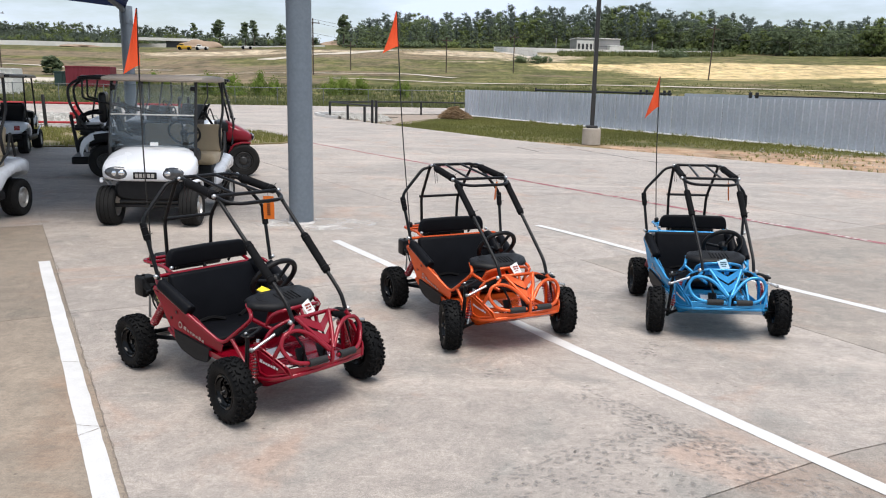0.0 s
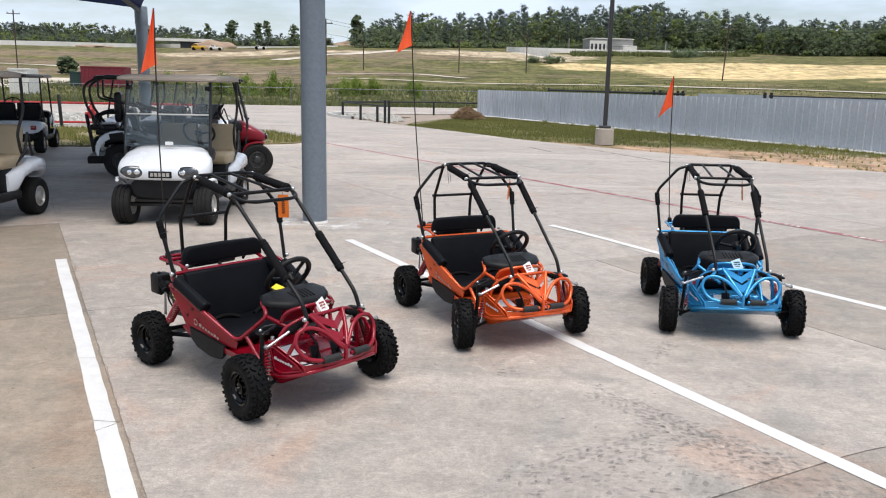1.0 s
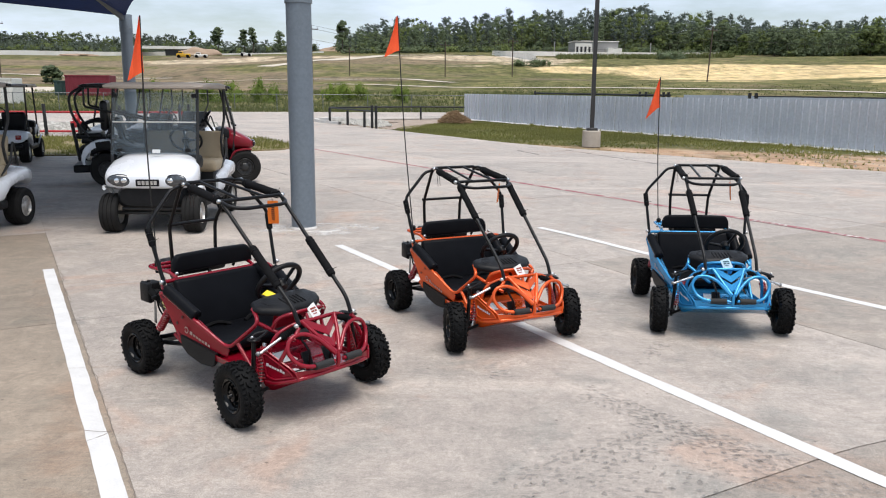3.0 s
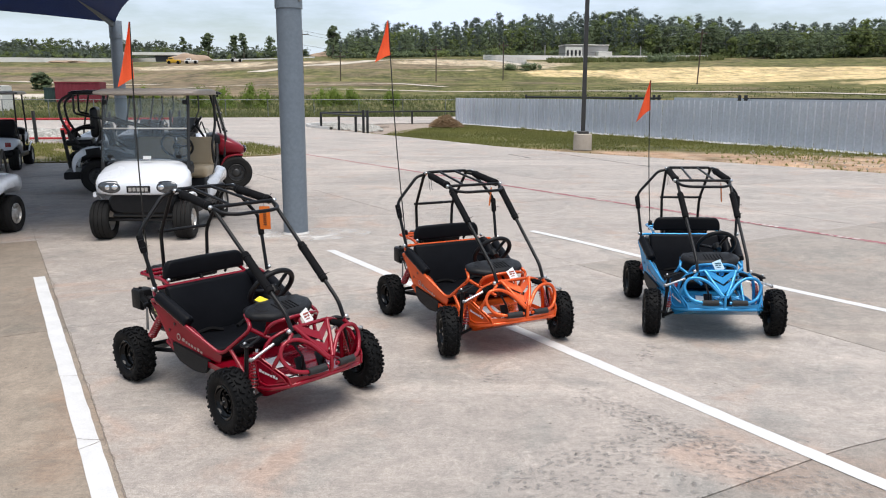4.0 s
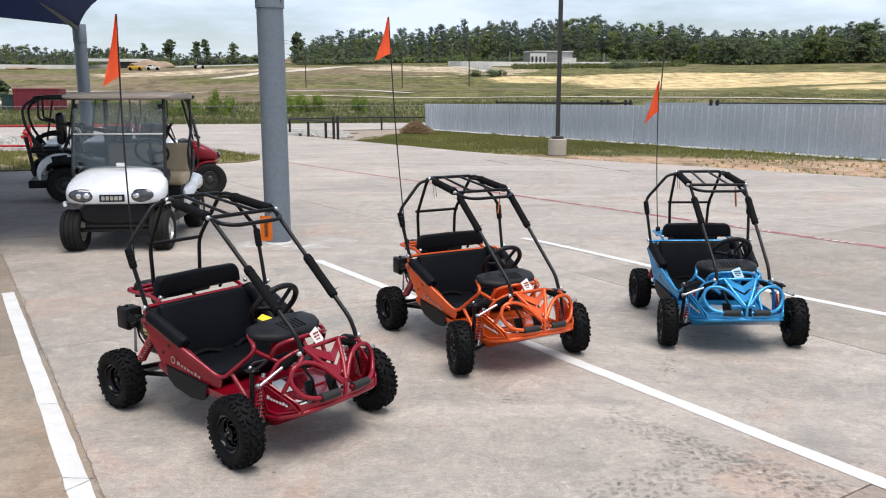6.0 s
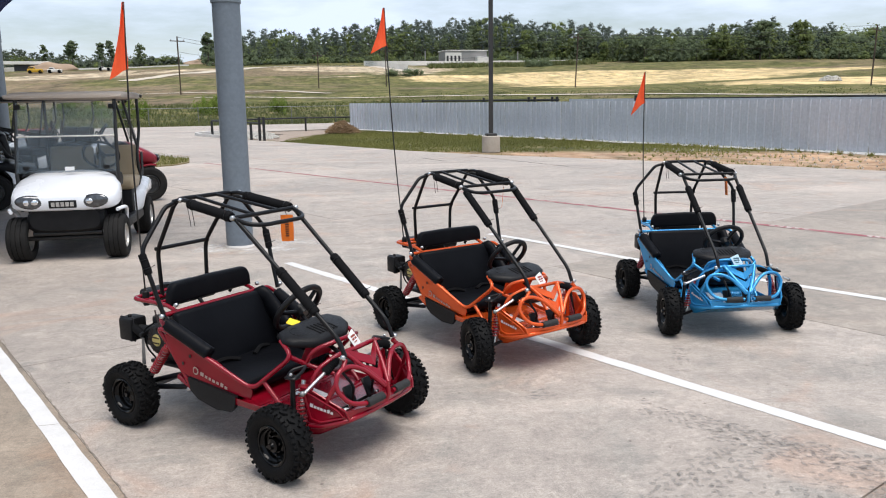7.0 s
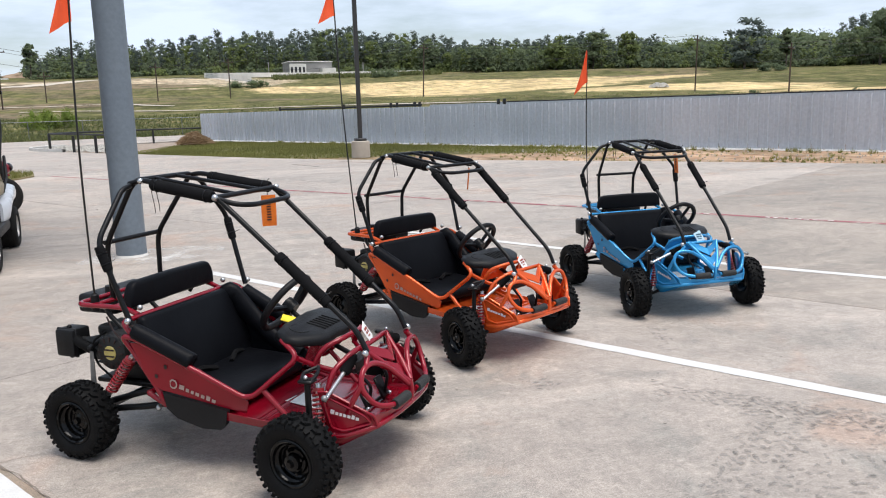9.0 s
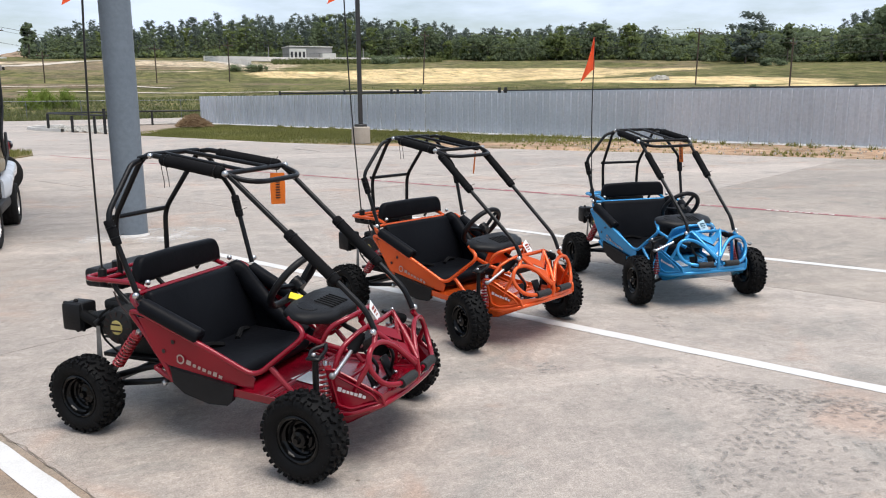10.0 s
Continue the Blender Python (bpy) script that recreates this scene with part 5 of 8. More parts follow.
        part("swing_arm", tubes([[(0.40, s * 0.20, 0.23), (0.28, s * 0.25, 0.21), (0.02, s * 0.29, 0.18)], [(0.40, s * 0.18, 0.27), (0.25, s * 0.24, 0.27), (0.02, s * 0.28, 0.20)]], 0.0135), M["cage"], k)
        shock(k, (0.245, s * 0.30, 0.44), (0.105, s * 0.315, 0.255), "rear_shock_absorber")
        part("frame_bolt", ball((0.33, s * 0.27, 0.215), 0.013), M["chrome"], k)
    part("rear_axle", tubes([[(0, -0.34, 0.165), (0, 0.34, 0.165)]], 0.015), M["alloy"], k)

    # --- engine bay
    eng = part("engine_block", rbox((0.24, 0.30, 0.24), (0.08, 0.02, 0.38), 0.03, 2), M["engine"], k, "black single-cylinder engine")
    bm = lathe([(0, -0.03), (0.05, -0.032), (0.075, -0.024), (0.085, 0.0), (0.085, 0.06), (0, 0.06)], 28, "Y", (0.06, -0.20, 0.415))
    bm.transform(Matrix.Translation((0.06, -0.20, 0.415)) @ Matrix.Rotation(math.pi, 4, "X") @ Matrix.Translation((-0.06, 0.20, -0.415)))
    fan = part("recoil_cover", bm, M["engine"], eng, "round black starter cover with a yellow badge")
    for i in range(12):
        a = 2 * math.pi * i / 12
        part("cooling_slot", rbox((0.022, 0.003, 0.006), (0.06 + 0.057 * math.cos(a), -0.231, 0.415 + 0.057 * math.sin(a)), 0, 1, Matrix.Rotation(-a, 4, "Y")), M["ink"], eng)
    bm = lathe([(0, 0.004), (0.030, 0.003), (0.032, 0)], 20, "Y", (0.06, -0.2325, 0.415))
    part("badge", bm, M["badge"], fan, "round yellow badge")
    part("badge_band", rbox((0.05, 0.002, 0.007), (0.06, -0.237, 0.429), 0, bm=rbox((0.05, 0.002, 0.007), (0.06, -0.237, 0.401), 0)), M["ink"], fan)
    box = part("air_box", rbox((0.105, 0.105, 0.125), (-0.20, -0.175, 0.435), 0.014, 2), M["plastic"], k, "black plastic air filter box")
    for dz in (-0.075, 0.075):
        part("box_clip", ball((-0.20, -0.19, 0.435 + dz * 0.88), 0.011), M["plastic"], box)
    part("box_rib", rbox((0.112, 0.012, 0.13), (-0.20, -0.205, 0.435), 0.004, 1), M["plastic"], box)
    part("intake_duct", tubes([[(-0.16, -0.17, 0.43), (-0.10, -0.17, 0.43), (-0.02, -0.16, 0.45)]], 0.028, 0.04, 12), M["engine"], k)
    part("fuel_tank", rbox((0.22, 0.36, 0.085), (-0.125, 0.08, 0.585), 0.02, 3), M["plastic"], k, "flat black fuel tank")
    part("fuel_cap", lathe([(0, 0.03), (0.03, 0.03), (0.032, 0.0)], 16, "Z", (-0.10, -0.02, 0.628)), M["plastic"], k)
    for i in range(7):
        part("cooling_fin", rbox((0.15, 0.17, 0.007), (-0.045, -0.05, 0.33 + 0.017 * i), 0.002, 1), M["engine"], eng)
    part("cylinder_head", rbox((0.13, 0.15, 0.05), (-0.045, -0.05, 0.475), 0.015, 2), M["engine"], eng)
    part("carburettor", rbox((0.06, 0.07, 0.07), (-0.05, -0.17, 0.40), 0.012, 2), M["engine"], eng)
    part("intake_hose", tubes([[(-0.05, -0.19, 0.40), (-0.10, -0.21, 0.43), (-0.16, -0.20, 0.45)]], 0.022, 0.03, 10), M["rubber"], k)
    part("fuel_line", tubes([[(0.02, -0.20, 0.50), (-0.03, -0.24, 0.46), (-0.02, -0.23, 0.36), (0.05, -0.22, 0.30)]], 0.005, 0.03, 6), M["rubber"], k)
    part("engine_mount", rbox((0.34, 0.30, 0.02), (0.06, 0.0, 0.255), 0.004, 1), M["cage"], k)
    part("muffler", tubes([[(-0.16, -0.02, 0.36), (-0.16, 0.24, 0.36)]], 0.055, seg=16), M["engine"], k)
    part("pull_handle", rbox((0.02, 0.09, 0.022), (-0.03, -0.235, 0.44), 0.008, 2, Matrix.Rotation(radians(25), 4, "Z")), M["plastic"], k)
    part("hanging_strap", plate([(-0.035, -0.25, 0.42), (-0.015, -0.25, 0.42), (-0.01, -0.255, 0.28), (-0.04, -0.255, 0.28)], (0, 1, 0), 0.002), M["alloy"], k)
    part("chain_guard", rbox((0.36, 0.03, 0.10), (0.12, 0.22, 0.24), 0.02, 2), M["cage"], k)
    part("wiring", tubes([[(0.33, -0.39, 0.60), (0.42, -0.36, 0.565), (0.45, -0.33, 0.53)]], 0.004, 0.03, 6), M["ink"], k)
    part("wiring", tubes([[(0.05, -0.22, 0.57), (0.12, -0.26, 0.52), (0.2, -0.27, 0.47)]], 0.004, 0.03, 6), M["ink"], k)

    # --- cards, tag
    bm = rbox((0.003, 0.078, 0.076), (0, 0, 0), 0.001, 1, Matrix.Rotation(radians(14), 4, "X"))
    cm = Matrix.Translation((1.178, -0.008, 0.530)) @ Matrix.Rotation(radians(18), 4, "Z") @ Matrix.Rotation(radians(-28), 4, "Y")
    bm.transform(cm)
    cd = part("price_card", bm, M["paper"] if card is None else card, k, "small square printed card")
    bm = bmesh.new()
    for (y0, z0, w, h) in ((-0.026, 0.012, 0.050, 0.010), (-0.026, -0.003, 0.024, 0.010), (0.004, -0.003, 0.020, 0.010), (-0.018, -0.016, 0.034, 0.006)):
        bm.faces.new([bm.verts.new(cm @ Vector((0.003, a, b_))) for a, b_ in ((y0, z0), (y0 + w, z0), (y0 + w, z0 + h), (y0, z0 + h))])
    part("card_print", bm, card_ink, cd, "", None)
    tm = Matrix.Translation((0.66, 0.135, 1.06)) @ Matrix.Rotation(radians(tag_turn), 4, "Z")
    bm = plate([(-0.03, 0, 0.0), (0.03, 0, 0.0), (0.032, 0.006, -0.07), (0.03, 0.012, -0.135), (-0.03, 0.012, -0.135), (-0.032, 0.006, -0.07)], (0, -1, 0), 0.0012)
    bm.transform(tm)
    tg = part("hang_tag", bm, M["tag"], k, "orange card tag hanging from the roof bar", 30)
    bm = bmesh.new()
    for i in range(8):
        z = -0.024 - i * 0.0115
        bm.faces.new([bm.verts.new(tm @ Vector((a, (-z) * 0.088 - 0.0043, b_))) for a, b_ in ((-0.009, z), (0.009, z), (0.009, z - 0.006), (-0.009, z - 0.006))])
    part("tag_print", bm, M["ink"], tg, "", None)
    part("tag_string", tubes([[(0.65, 0.135, 1.09), (0.66, 0.135, 1.055)]], 0.0015, seg=5), M["ink"], k)

    # --- whip flag
    base = Vector((0.018, -0.242, 0.60))
    tip = Vector(flag_tip)
    knee = base + (tip - base) * 0.5 + Vector((-0.012, -0.012, 0))
    whip = part("flag_pole", tubes([[base, knee, tip]], 0.0042, 0.4, 8), M["pole_black"], k, "thin black whip pole")
    part("pole_mount", lathe([(0, -0.03), (0.016, -0.03), (0.018, 0.0), (0.018, 0.04), (0.008, 0.05), (0, 0.05)], 14, "Z", tuple(base + Vector((0, 0, 0.03)))), M["plastic"], whip)
    wind, w_, h_ = Vector((droop[0], droop[1], 0)).normalized(), droop[2], droop[4]
    bm = bmesh.new()
    grid = []
    nu, nv = 6, 9
    d = (tip - base).normalized()
    for j in range(nv + 1):
        t = j / nv
        row = []
        for i in range(nu + 1):
            s_ = i / nu
            x = s_ * w_ * t
            p = tip - d * h_ * t + wind * x + Vector((0, 0, -1)) * (droop[3] * (s_ * t) ** 1.3)
            p += Vector((-wind.y, wind.x, 0)) * (0.018 * math.sin(s_ * 6 + t * 4) * s_)
            row.append(bm.verts.new(p))
        grid.append(row)
    for a, b_ in zip(grid, grid[1:]):
        for i in range(nu):
            bm.faces.new((a[i], a[i + 1], b_[i + 1], b_[i]))
    bmesh.ops.remove_doubles(bm, verts=bm.verts, dist=0.0005)
    bmesh.ops.solidify(bm, geom=bm.faces[:], thickness=0.0012)
    part("flag", bm, M["flag"], whip, "fluorescent orange pennant", 60)
    return k


M["kart_red"] = paint("candy_red_paint", (0.24, 0.003, 0.014), 0.08)
M["kart_orange"] = paint("bright_orange_paint", (0.74, 0.105, 0.018))
M["kart_blue"] = paint("bright_blue_paint", (0.035, 0.285, 0.58))
M["card_blue"] = surf("pale_blue_card", (0.45, 0.62, 0.72), (0.4, 0.55, 0.65), 20, 100, 0.5, bump=0.0)
M["card_ink_red"] = surf("dark_red_print", (0.30, 0.05, 0.03), rough=0.6, bump=0.0)
M["card_ink_blue"] = surf("dark_teal_print", (0.02, 0.09, 0.13), rough=0.6, bump=0.0)
build_kart((-1.629, 4.885, 0), -40.3, "kart_red", "deep red two-seat go-kart with black roll cage and orange whip flag", (0.146, -0.33, 2.08), None, M["card_ink_red"], 40, (-0.25, -0.8, 0.088, 0.05, 0.305))
build_kart((-0.10, 6.259, 0), -62.0, "kart_orange", "bright orange two-seat go-kart parked over a white bay line", (0.07, -0.395, 2.27), None, M["card_ink_red"], 138, (-0.1, -1, 0.12, 0.055, 0.25))
build_kart((1.999, 6.818, -0.042), -91.5, "kart_blue", "bright sky-blue two-seat go-kart with black roll cage and low whip flag", (0.166, -0.33, 1.85), M["card_blue"], M["card_ink_blue"], -8.5, (-0.1, -1, 0.11, 0.10, 0.24))


# ---------------------------------------------------------------- shade structure
def column(at, top, arm_to, label):
    c = empty("shade_column", pose(at[0], at[1], 0), label, "column", "columns of the shade structure")
    r = 0.15
    part("shaft", lathe([(0, 0.0), (r, 0.0), (r, top), (0, top)], 40), M["pillar"], c)
    part("collar", lathe([(r, top - 0.02), (r + 0.012, top - 0.018), (r + 0.012, top + 0.40), (r + 0.004, top + 0.42), (0, top + 0.42)], 40), M["pillar"], c, "steel sleeve over the top of the shaft")
    for a in (150, 330):
        part("bolt", ball(((r + 0.018) * math.cos(radians(a)), (r + 0.018) * math.sin(radians(a)), top + 0.07), 0.018), M["alloy"], c)
    d = Vector((arm_to[0] - at[0], arm_to[1] - at[1], 0))
    e = Vector((d.x, d.y, arm_to[2]))
    part("arm", tubes([[(0, 0, top + 0.22), (d.x * 0.04, d.y * 0.04, top + 0.36), e]], 0.075, 0.25, 18), M["pillar"], c)
    part("sealant_bead", lathe([(0.148, 0.03), (0.158, 0.012), (0.165, 0.002)], 28), M["grout"], c)
    return c


C1, C2 = Vector((-1.85, 9.83)), Vector((-8.5, 21.4))
# C3 and C4 are unseen; SPAN is widened to deepen the shade below
SPAN = 12.0
C3, C4 = C2 - V * SPAN, C1 - V * SPAN
MID = (C1 + C2 + C3 + C4) / 4
RIDGE = 6.8
column(C1, 2.70, (MID.x * 0.5 + C1.x * 0.5, MID.y * 0.5 + C1.y * 0.5, 4.6), "round grey steel column carrying a shade sail")
column(C2, 3.12, (MID.x * 0.5 + C2.x * 0.5, MID.y * 0.5 + C2.y * 0.5, 5.2), "round grey steel column carrying a shade sail")
column(C3, 3.12, (MID.x * 0.5 + C3.x * 0.5, MID.y * 0.5 + C3.y * 0.5, 5.2), "round grey steel column carrying a shade sail")
column(C4, 2.70, (MID.x * 0.5 + C4.x * 0.5, MID.y * 0.5 + C4.y * 0.5, 4.6), "round grey steel column carrying a shade sail")


def sail():
    """Four hollow-edged triangles rising to the ridge."""
    cs = [(C1, 3.25), (C2, 3.50), (C3, 3.50), (C4, 3.25)]
    top = Vector((MID.x, MID.y, RIDGE))
    bm = bmesh.new()
    n = 14
    for (a, za), (b, zb) in zip(cs, cs[1:] + cs[:1]):
        rows = []
        for i in range(n + 1):
            t = i / n
            e = Vector((*(a + (b - a) * t), za + (zb - za) * t))
            sag = 4 * t * (1 - t)
            e += (top - e) * 0.065 * sag
            rows.append([bm.verts.new(e + (top - e) * (j / 8) + Vector((0, 0, -0.25 * math.sin(math.pi * j / 8)))) for j in range(9)])
        for p, q in zip(rows, rows[1:]):
            for j in range(8):
                bm.faces.new((p[j], p[j + 1], q[j + 1], q[j]))
    bmesh.ops.remove_doubles(bm, verts=bm.verts, dist=0.002)
    bmesh.ops.recalc_face_normals(bm, faces=bm.faces)
    bmesh.ops.solidify(bm, geom=bm.faces[:], thickness=0.004)
    return tagged(part("shade_sail", bm, M["canvas"], None, "", 60), "dark blue fabric shade sail stretched between grey columns", "shade sail")


sail()


# ---------------------------------------------------------------- sheet fence, lamp, gate rails
F0, F1 = Vector((0.62, 49.6)), Vector((16.6, 17.8))


def fence_at(s):
    """Plan position and the bottom and top heights, s metres from the far end."""
    L = (F1 - F0).length
    p = F0 + (F1 - F0) * (s / L)
    return p, -0.03 - 0.06 * s / L, 1.50 - 0.02 * s / L


def sheet_fence():
    d = (F1 - F0).normalized()
    n = Vector((-d.y, d.x))
    if n.y > 0:
        n = -n
    fence = empty("sheet_fence", Matrix(), "long grey corrugated sheet-metal fence on a pale gravel strip", "fence")
    fence["kind"] = "structure"
    pitch, length = 0.305, 0.915
    k = int(52 / length)
    for i in range(k):
        bm = bmesh.new()
        prof = []
        for c in range(3):
            x = c * pitch
            prof += [(x, 0.0), (x + 0.12, 0.0), (x + 0.126, 0.006), (x + 0.142, 0.006), (x + 0.148, 0.0), (x + 0.250, 0.0), (x + 0.256, 0.055), (x + 0.286, 0.055), (x + 0.292, 0.0)]
        prof.append((length - 0.010, 0.0))
        p0, b0, t0 = fence_at(i * length)
        lo, hi = [], []
        for x, o in prof:
            p, b, t = fence_at(i * length + x)
            q = p + n * (o + 0.002 * (i % 2))
            lo.append(bm.verts.new((q.x, q.y, b + 0.05)))
            hi.append(bm.verts.new((q.x, q.y, t)))
        for a in range(len(lo) - 1):
            bm.faces.new((lo[a], lo[a + 1], hi[a + 1], hi[a]))
        part("sheet_panel", bm, M["fence"], fence, "", 20)
    for i in range(0, 18):
        p, b, t = fence_at(i * 3.0)
        q = p - n * 0.06
        part("fence_post", rbox((0.06, 0.06, t - b + 0.1), (q.x, q.y, (t + b) / 2 - 0.05), 0.005, 1), M["black_steel"], fence)
    bm = bmesh.new()
    for s0, s1 in ((7.7, 18.0), (22.4, 40)):
        a, _, ta = fence_at(s0)
        b, _, tb = fence_at(s1)
        a, b = a - n * 0.12, b - n * 0.12
        tube(bm, [(a.x, a.y, ta + 0.09), (b.x, b.y, tb + 0.07)], 0.05 if s0 < 10 else 0.025, 0.01, 6)
    part("top_pipe", bm, M["black_steel"], fence, "black pipe rail behind the top edge")
    for s in (7.75, 12.9, 16.1, 16.5, 17.6, 17.9, 22.2, 22.5):
        p, b, t = fence_at(s)
        q = p - n * 0.12
        part("rail_bracket", rbox((0.10, 0.10, 0.22), (q.x, q.y, t + 0.10), 0.01, 1), M["black_steel"], fence)
    # second row of sheets behind
    for i in range(34):
        s = 15.2 + i * length
        p, b, t = fence_at(s)
        q, b2, t2 = fence_at(s + length - 0.01)
        o = -n * 3.4
        part("rear_sheet", plate([(p.x + o.x, p.y + o.y, b), (q.x + o.x, q.y + o.y, b2), (q.x + o.x, q.y + o.y, t2 + 0.09), (p.x + o.x, p.y + o.y, t + 0.09)], (n.x, n.y, 0), 0.01), M["fence"], fence)
    # pale strip along the foot
    verts, faces = [], []
    for i in range(80):
        p, b, t = fence_at(i * 0.66)
        w = 0.30 + 0.34 * noise.noise((i * 0.35, 0, 0))
        for k_, zz in ((0.10, b + 0.045), (-w, b + 0.015)):
            q = p - n * k_
            verts.append((q.x, q.y, zz))
        if i:
            faces.append((2 * i - 2, 2 * i - 1, 2 * i + 1, 2 * i))
    soup("gravel_strip", verts, faces, M["fence_edge"], "strip of pale gravel along a fence", "gravel strip", "structure")


sheet_fence()


def lamp_post():
    p = empty("street_lamp", pose(4.45, 26.3, -0.06), "tall dark square lamp post on a concrete drum", "street lamp")
    part("concrete_base", lathe([(0, 0.52), (0.27, 0.52), (0.29, 0.50), (0.295, 0.0)], 28), M["lamp_base"], p, "round cast concrete base")
    part("base_plate", rbox((0.34, 0.34, 0.09), (0, 0, 0.56), 0.02, 1), M["dark_pole"], p)
    part("pole", rbox((0.125, 0.125, 8.0), (0, 0, 4.5), 0.012, 1), M["dark_pole"], p)
    part("arm", rbox((0.08, 0.5, 0.06), (0, 0.2, 8.45), 0.01, 1), M["dark_pole"], p)
    part("lamp_head", rbox((0.35, 0.6, 0.12), (0, 0.6, 8.42), 0.03, 2), M["dark_pole"], p)


lamp_post()


def gate():
    g = empty("pipe_rail", Matrix(), "low black pipe rail round a planted island", "railing")
    g["kind"] = "structure"
    posts = [(-6.30, 41.3, 0.80), (-5.12, 39.2, 0.73), (-4.10, 37.3, 0.74), (-3.66, 36.4, 1.02), (-3.45, 36.1, 1.02), (-1.98, 48.6, 0.72)]
    for x, y, h in posts:
        part("post", rbox((0.11, 0.11, h), (x, y, h / 2 - 0.03), 0.01, 1), M["black_steel"], g)
    part("rail", tubes([[(-6.30, 41.3, 0.78), (-3.40, 36.05, 0.74)]], 0.034), M["black_steel"], g)
    part("rail", tubes([[(-6.30, 41.3, 0.79), (-1.98, 48.6, 0.72), (0.62, 49.5, 0.70)]], 0.045), M["black_steel"], g)
    for x, y in ((-3.66, 36.4), (-3.45, 36.1)):
        part("cap", rbox((0.125, 0.125, 0.02), (x, y, 1.0), 0.004, 1), M["black_steel"], g)


gate()


def kerb(name, pts, label):
    bm = bmesh.new()
    path = curve_points([(x, y, 0) for x, y in pts], 1.2)
    rows = []
    for i, p in enumerate(path):
        a, b = path[max(i - 1, 0)], path[min(i + 1, len(path) - 1)]
        t = (b - a).normalized()
        s = Vector((-t.y, t.x, 0))
        rows.append([bm.verts.new(p + s * w + Vector((0, 0, z))) for w, z in ((-0.09, -0.02), (-0.075, 0.115), (-0.055, 0.13), (0.07, 0.13), (0.08, -0.02))])
    for u_, v_ in zip(rows, rows[1:]):
        for i in range(4):
            bm.faces.new((u_[i], u_[i + 1], v_[i + 1], v_[i]))
    bmesh.ops.recalc_face_normals(bm, faces=bm.faces)
    return tagged(part(name, bm, M["kerb"], None, "", 30), label, "kerb", "", "structure")


kerb("kerb", [(-5.6, 39.9), (-6.75, 41.8), (-7.7, 44.6), (-7.1, 46.6), (-6.3, 47.1)], "pale raised concrete kerb round the rail island")


# ---------------------------------------------------------------- grass, rocks
def tufts(spots, h0, h1, blades, lean, width):
    verts, faces = [], []
    for x, y, z in spots:
        for _ in range(blades):
            a, h = random.uniform(0, 6.283), random.uniform(h0, h1)
            bx, by = x + random.gauss(0, h * 0.25), y + random.gauss(0, h * 0.25)
            dx, dy = math.cos(a), math.sin(a)
            w = width * random.uniform(0.6, 1.3)
            l_ = lean * h * random.uniform(0.2, 1.2)
            k = len(verts)
            verts += [(bx - dy * w, by + dx * w, z - 0.02), (bx + dy * w, by - dx * w, z - 0.02), (bx + dx * l_, by + dy * l_, z + h)]
            faces.append((k, k + 1, k + 2))
    return verts, faces


def inside(poly, x, y):
    c = False
    for (ax, ay), (bx, by) in zip(poly, poly[1:] + poly[:1]):
        if (ay > y) != (by > y) and x < (bx - ax) * (y - ay) / (by - ay) + ax:
            c = not c
    return c


STRIP = [(1.75, 46.8), (17.0, 17.9), (24, 5), (18.5, 5.5), (12.75, 14.1), (9.6, 18.2), (6.0, 22.2), (3.5, 24.8), (1.7, 27.4), (0.0, 30.5), (-2.7, 35.6), (-2.5, 38.5), (-1.2, 43)]
ISLAND = [(-20, 17.5), (-14, 19.0), (-10.9, 19.9), (-9.6, 20.15), (-5.7, 22.1), (-4.85, 22.7), (-4.6, 23.6), (-4.75, 24.6), (-6.8, 28.0), (-9.8, 28.8), (-14.5, 27.5), (-22, 26)]


def scatter(poly, n, keep=lambda x, y: True, z=-0.07):
    xs, ys = [p[0] for p in poly], [p[1] for p in poly]
    out = []
    while len(out) < n:
        x, y = random.uniform(min(xs), max(xs)), random.uniform(min(ys), max(ys))
        if inside(poly, x, y) and keep(x, y):
            out.append((x, y, z))
    return out


SOIL = 28.0


def bare(x, y):
    """Bare soil toward the near end of the strip: fewer blades there."""
    k = noise.noise((x * 0.35, y * 0.35, 0)) + (0.85 if y + 0.4 * x < SOIL else 0.2 if y + 0.4 * x < SOIL + 3 else 0.0) - (0.5 if y > 30 else 0)
    return random.random() > 0.5 + k


v_, f_ = tufts(scatter(STRIP, 14000, bare), 0.03, 0.085, 5, 0.6, 0.012)
soup("verge_grass", v_, f_, M["grass"], "short green grass on a sandy verge", "grass", "stuff")
edge_spots = []
for (ax, ay), (bx, by) in zip(LOT[1:8], LOT[2:9]):
    n_ = int(math.hypot(bx - ax, by - ay) * 14)
    for i in range(n_):
        if noise.noise((ax + i * 0.09, by, 2)) > -0.15:
            t = random.random()
            edge_spots.append((ax + (bx - ax) * t + random.uniform(0.0, 0.35), ay + (by - ay) * t + random.uniform(0.0, 0.35), -0.07))
v_, f_ = tufts(edge_spots, 0.04, 0.12, 5, 0.7, 0.011)
soup("edge_grass", v_, f_, M["grass"], "ragged grass along the edge of the concrete", "grass", "stuff")
weeds = []
for i in range(90):
    p, b, t = fence_at(random.uniform(8, 44))
    weeds += [(p.x + random.uniform(-0.9, -0.2), p.y + random.uniform(-0.9, 0), b)] * 2
v_, f_ = tufts(weeds, 0.05, 0.17, 12, 1.1, 0.014)
soup("fence_weeds", v_, f_, M["grass"], "straggling weeds at the foot of a fence", "weeds", "stuff")


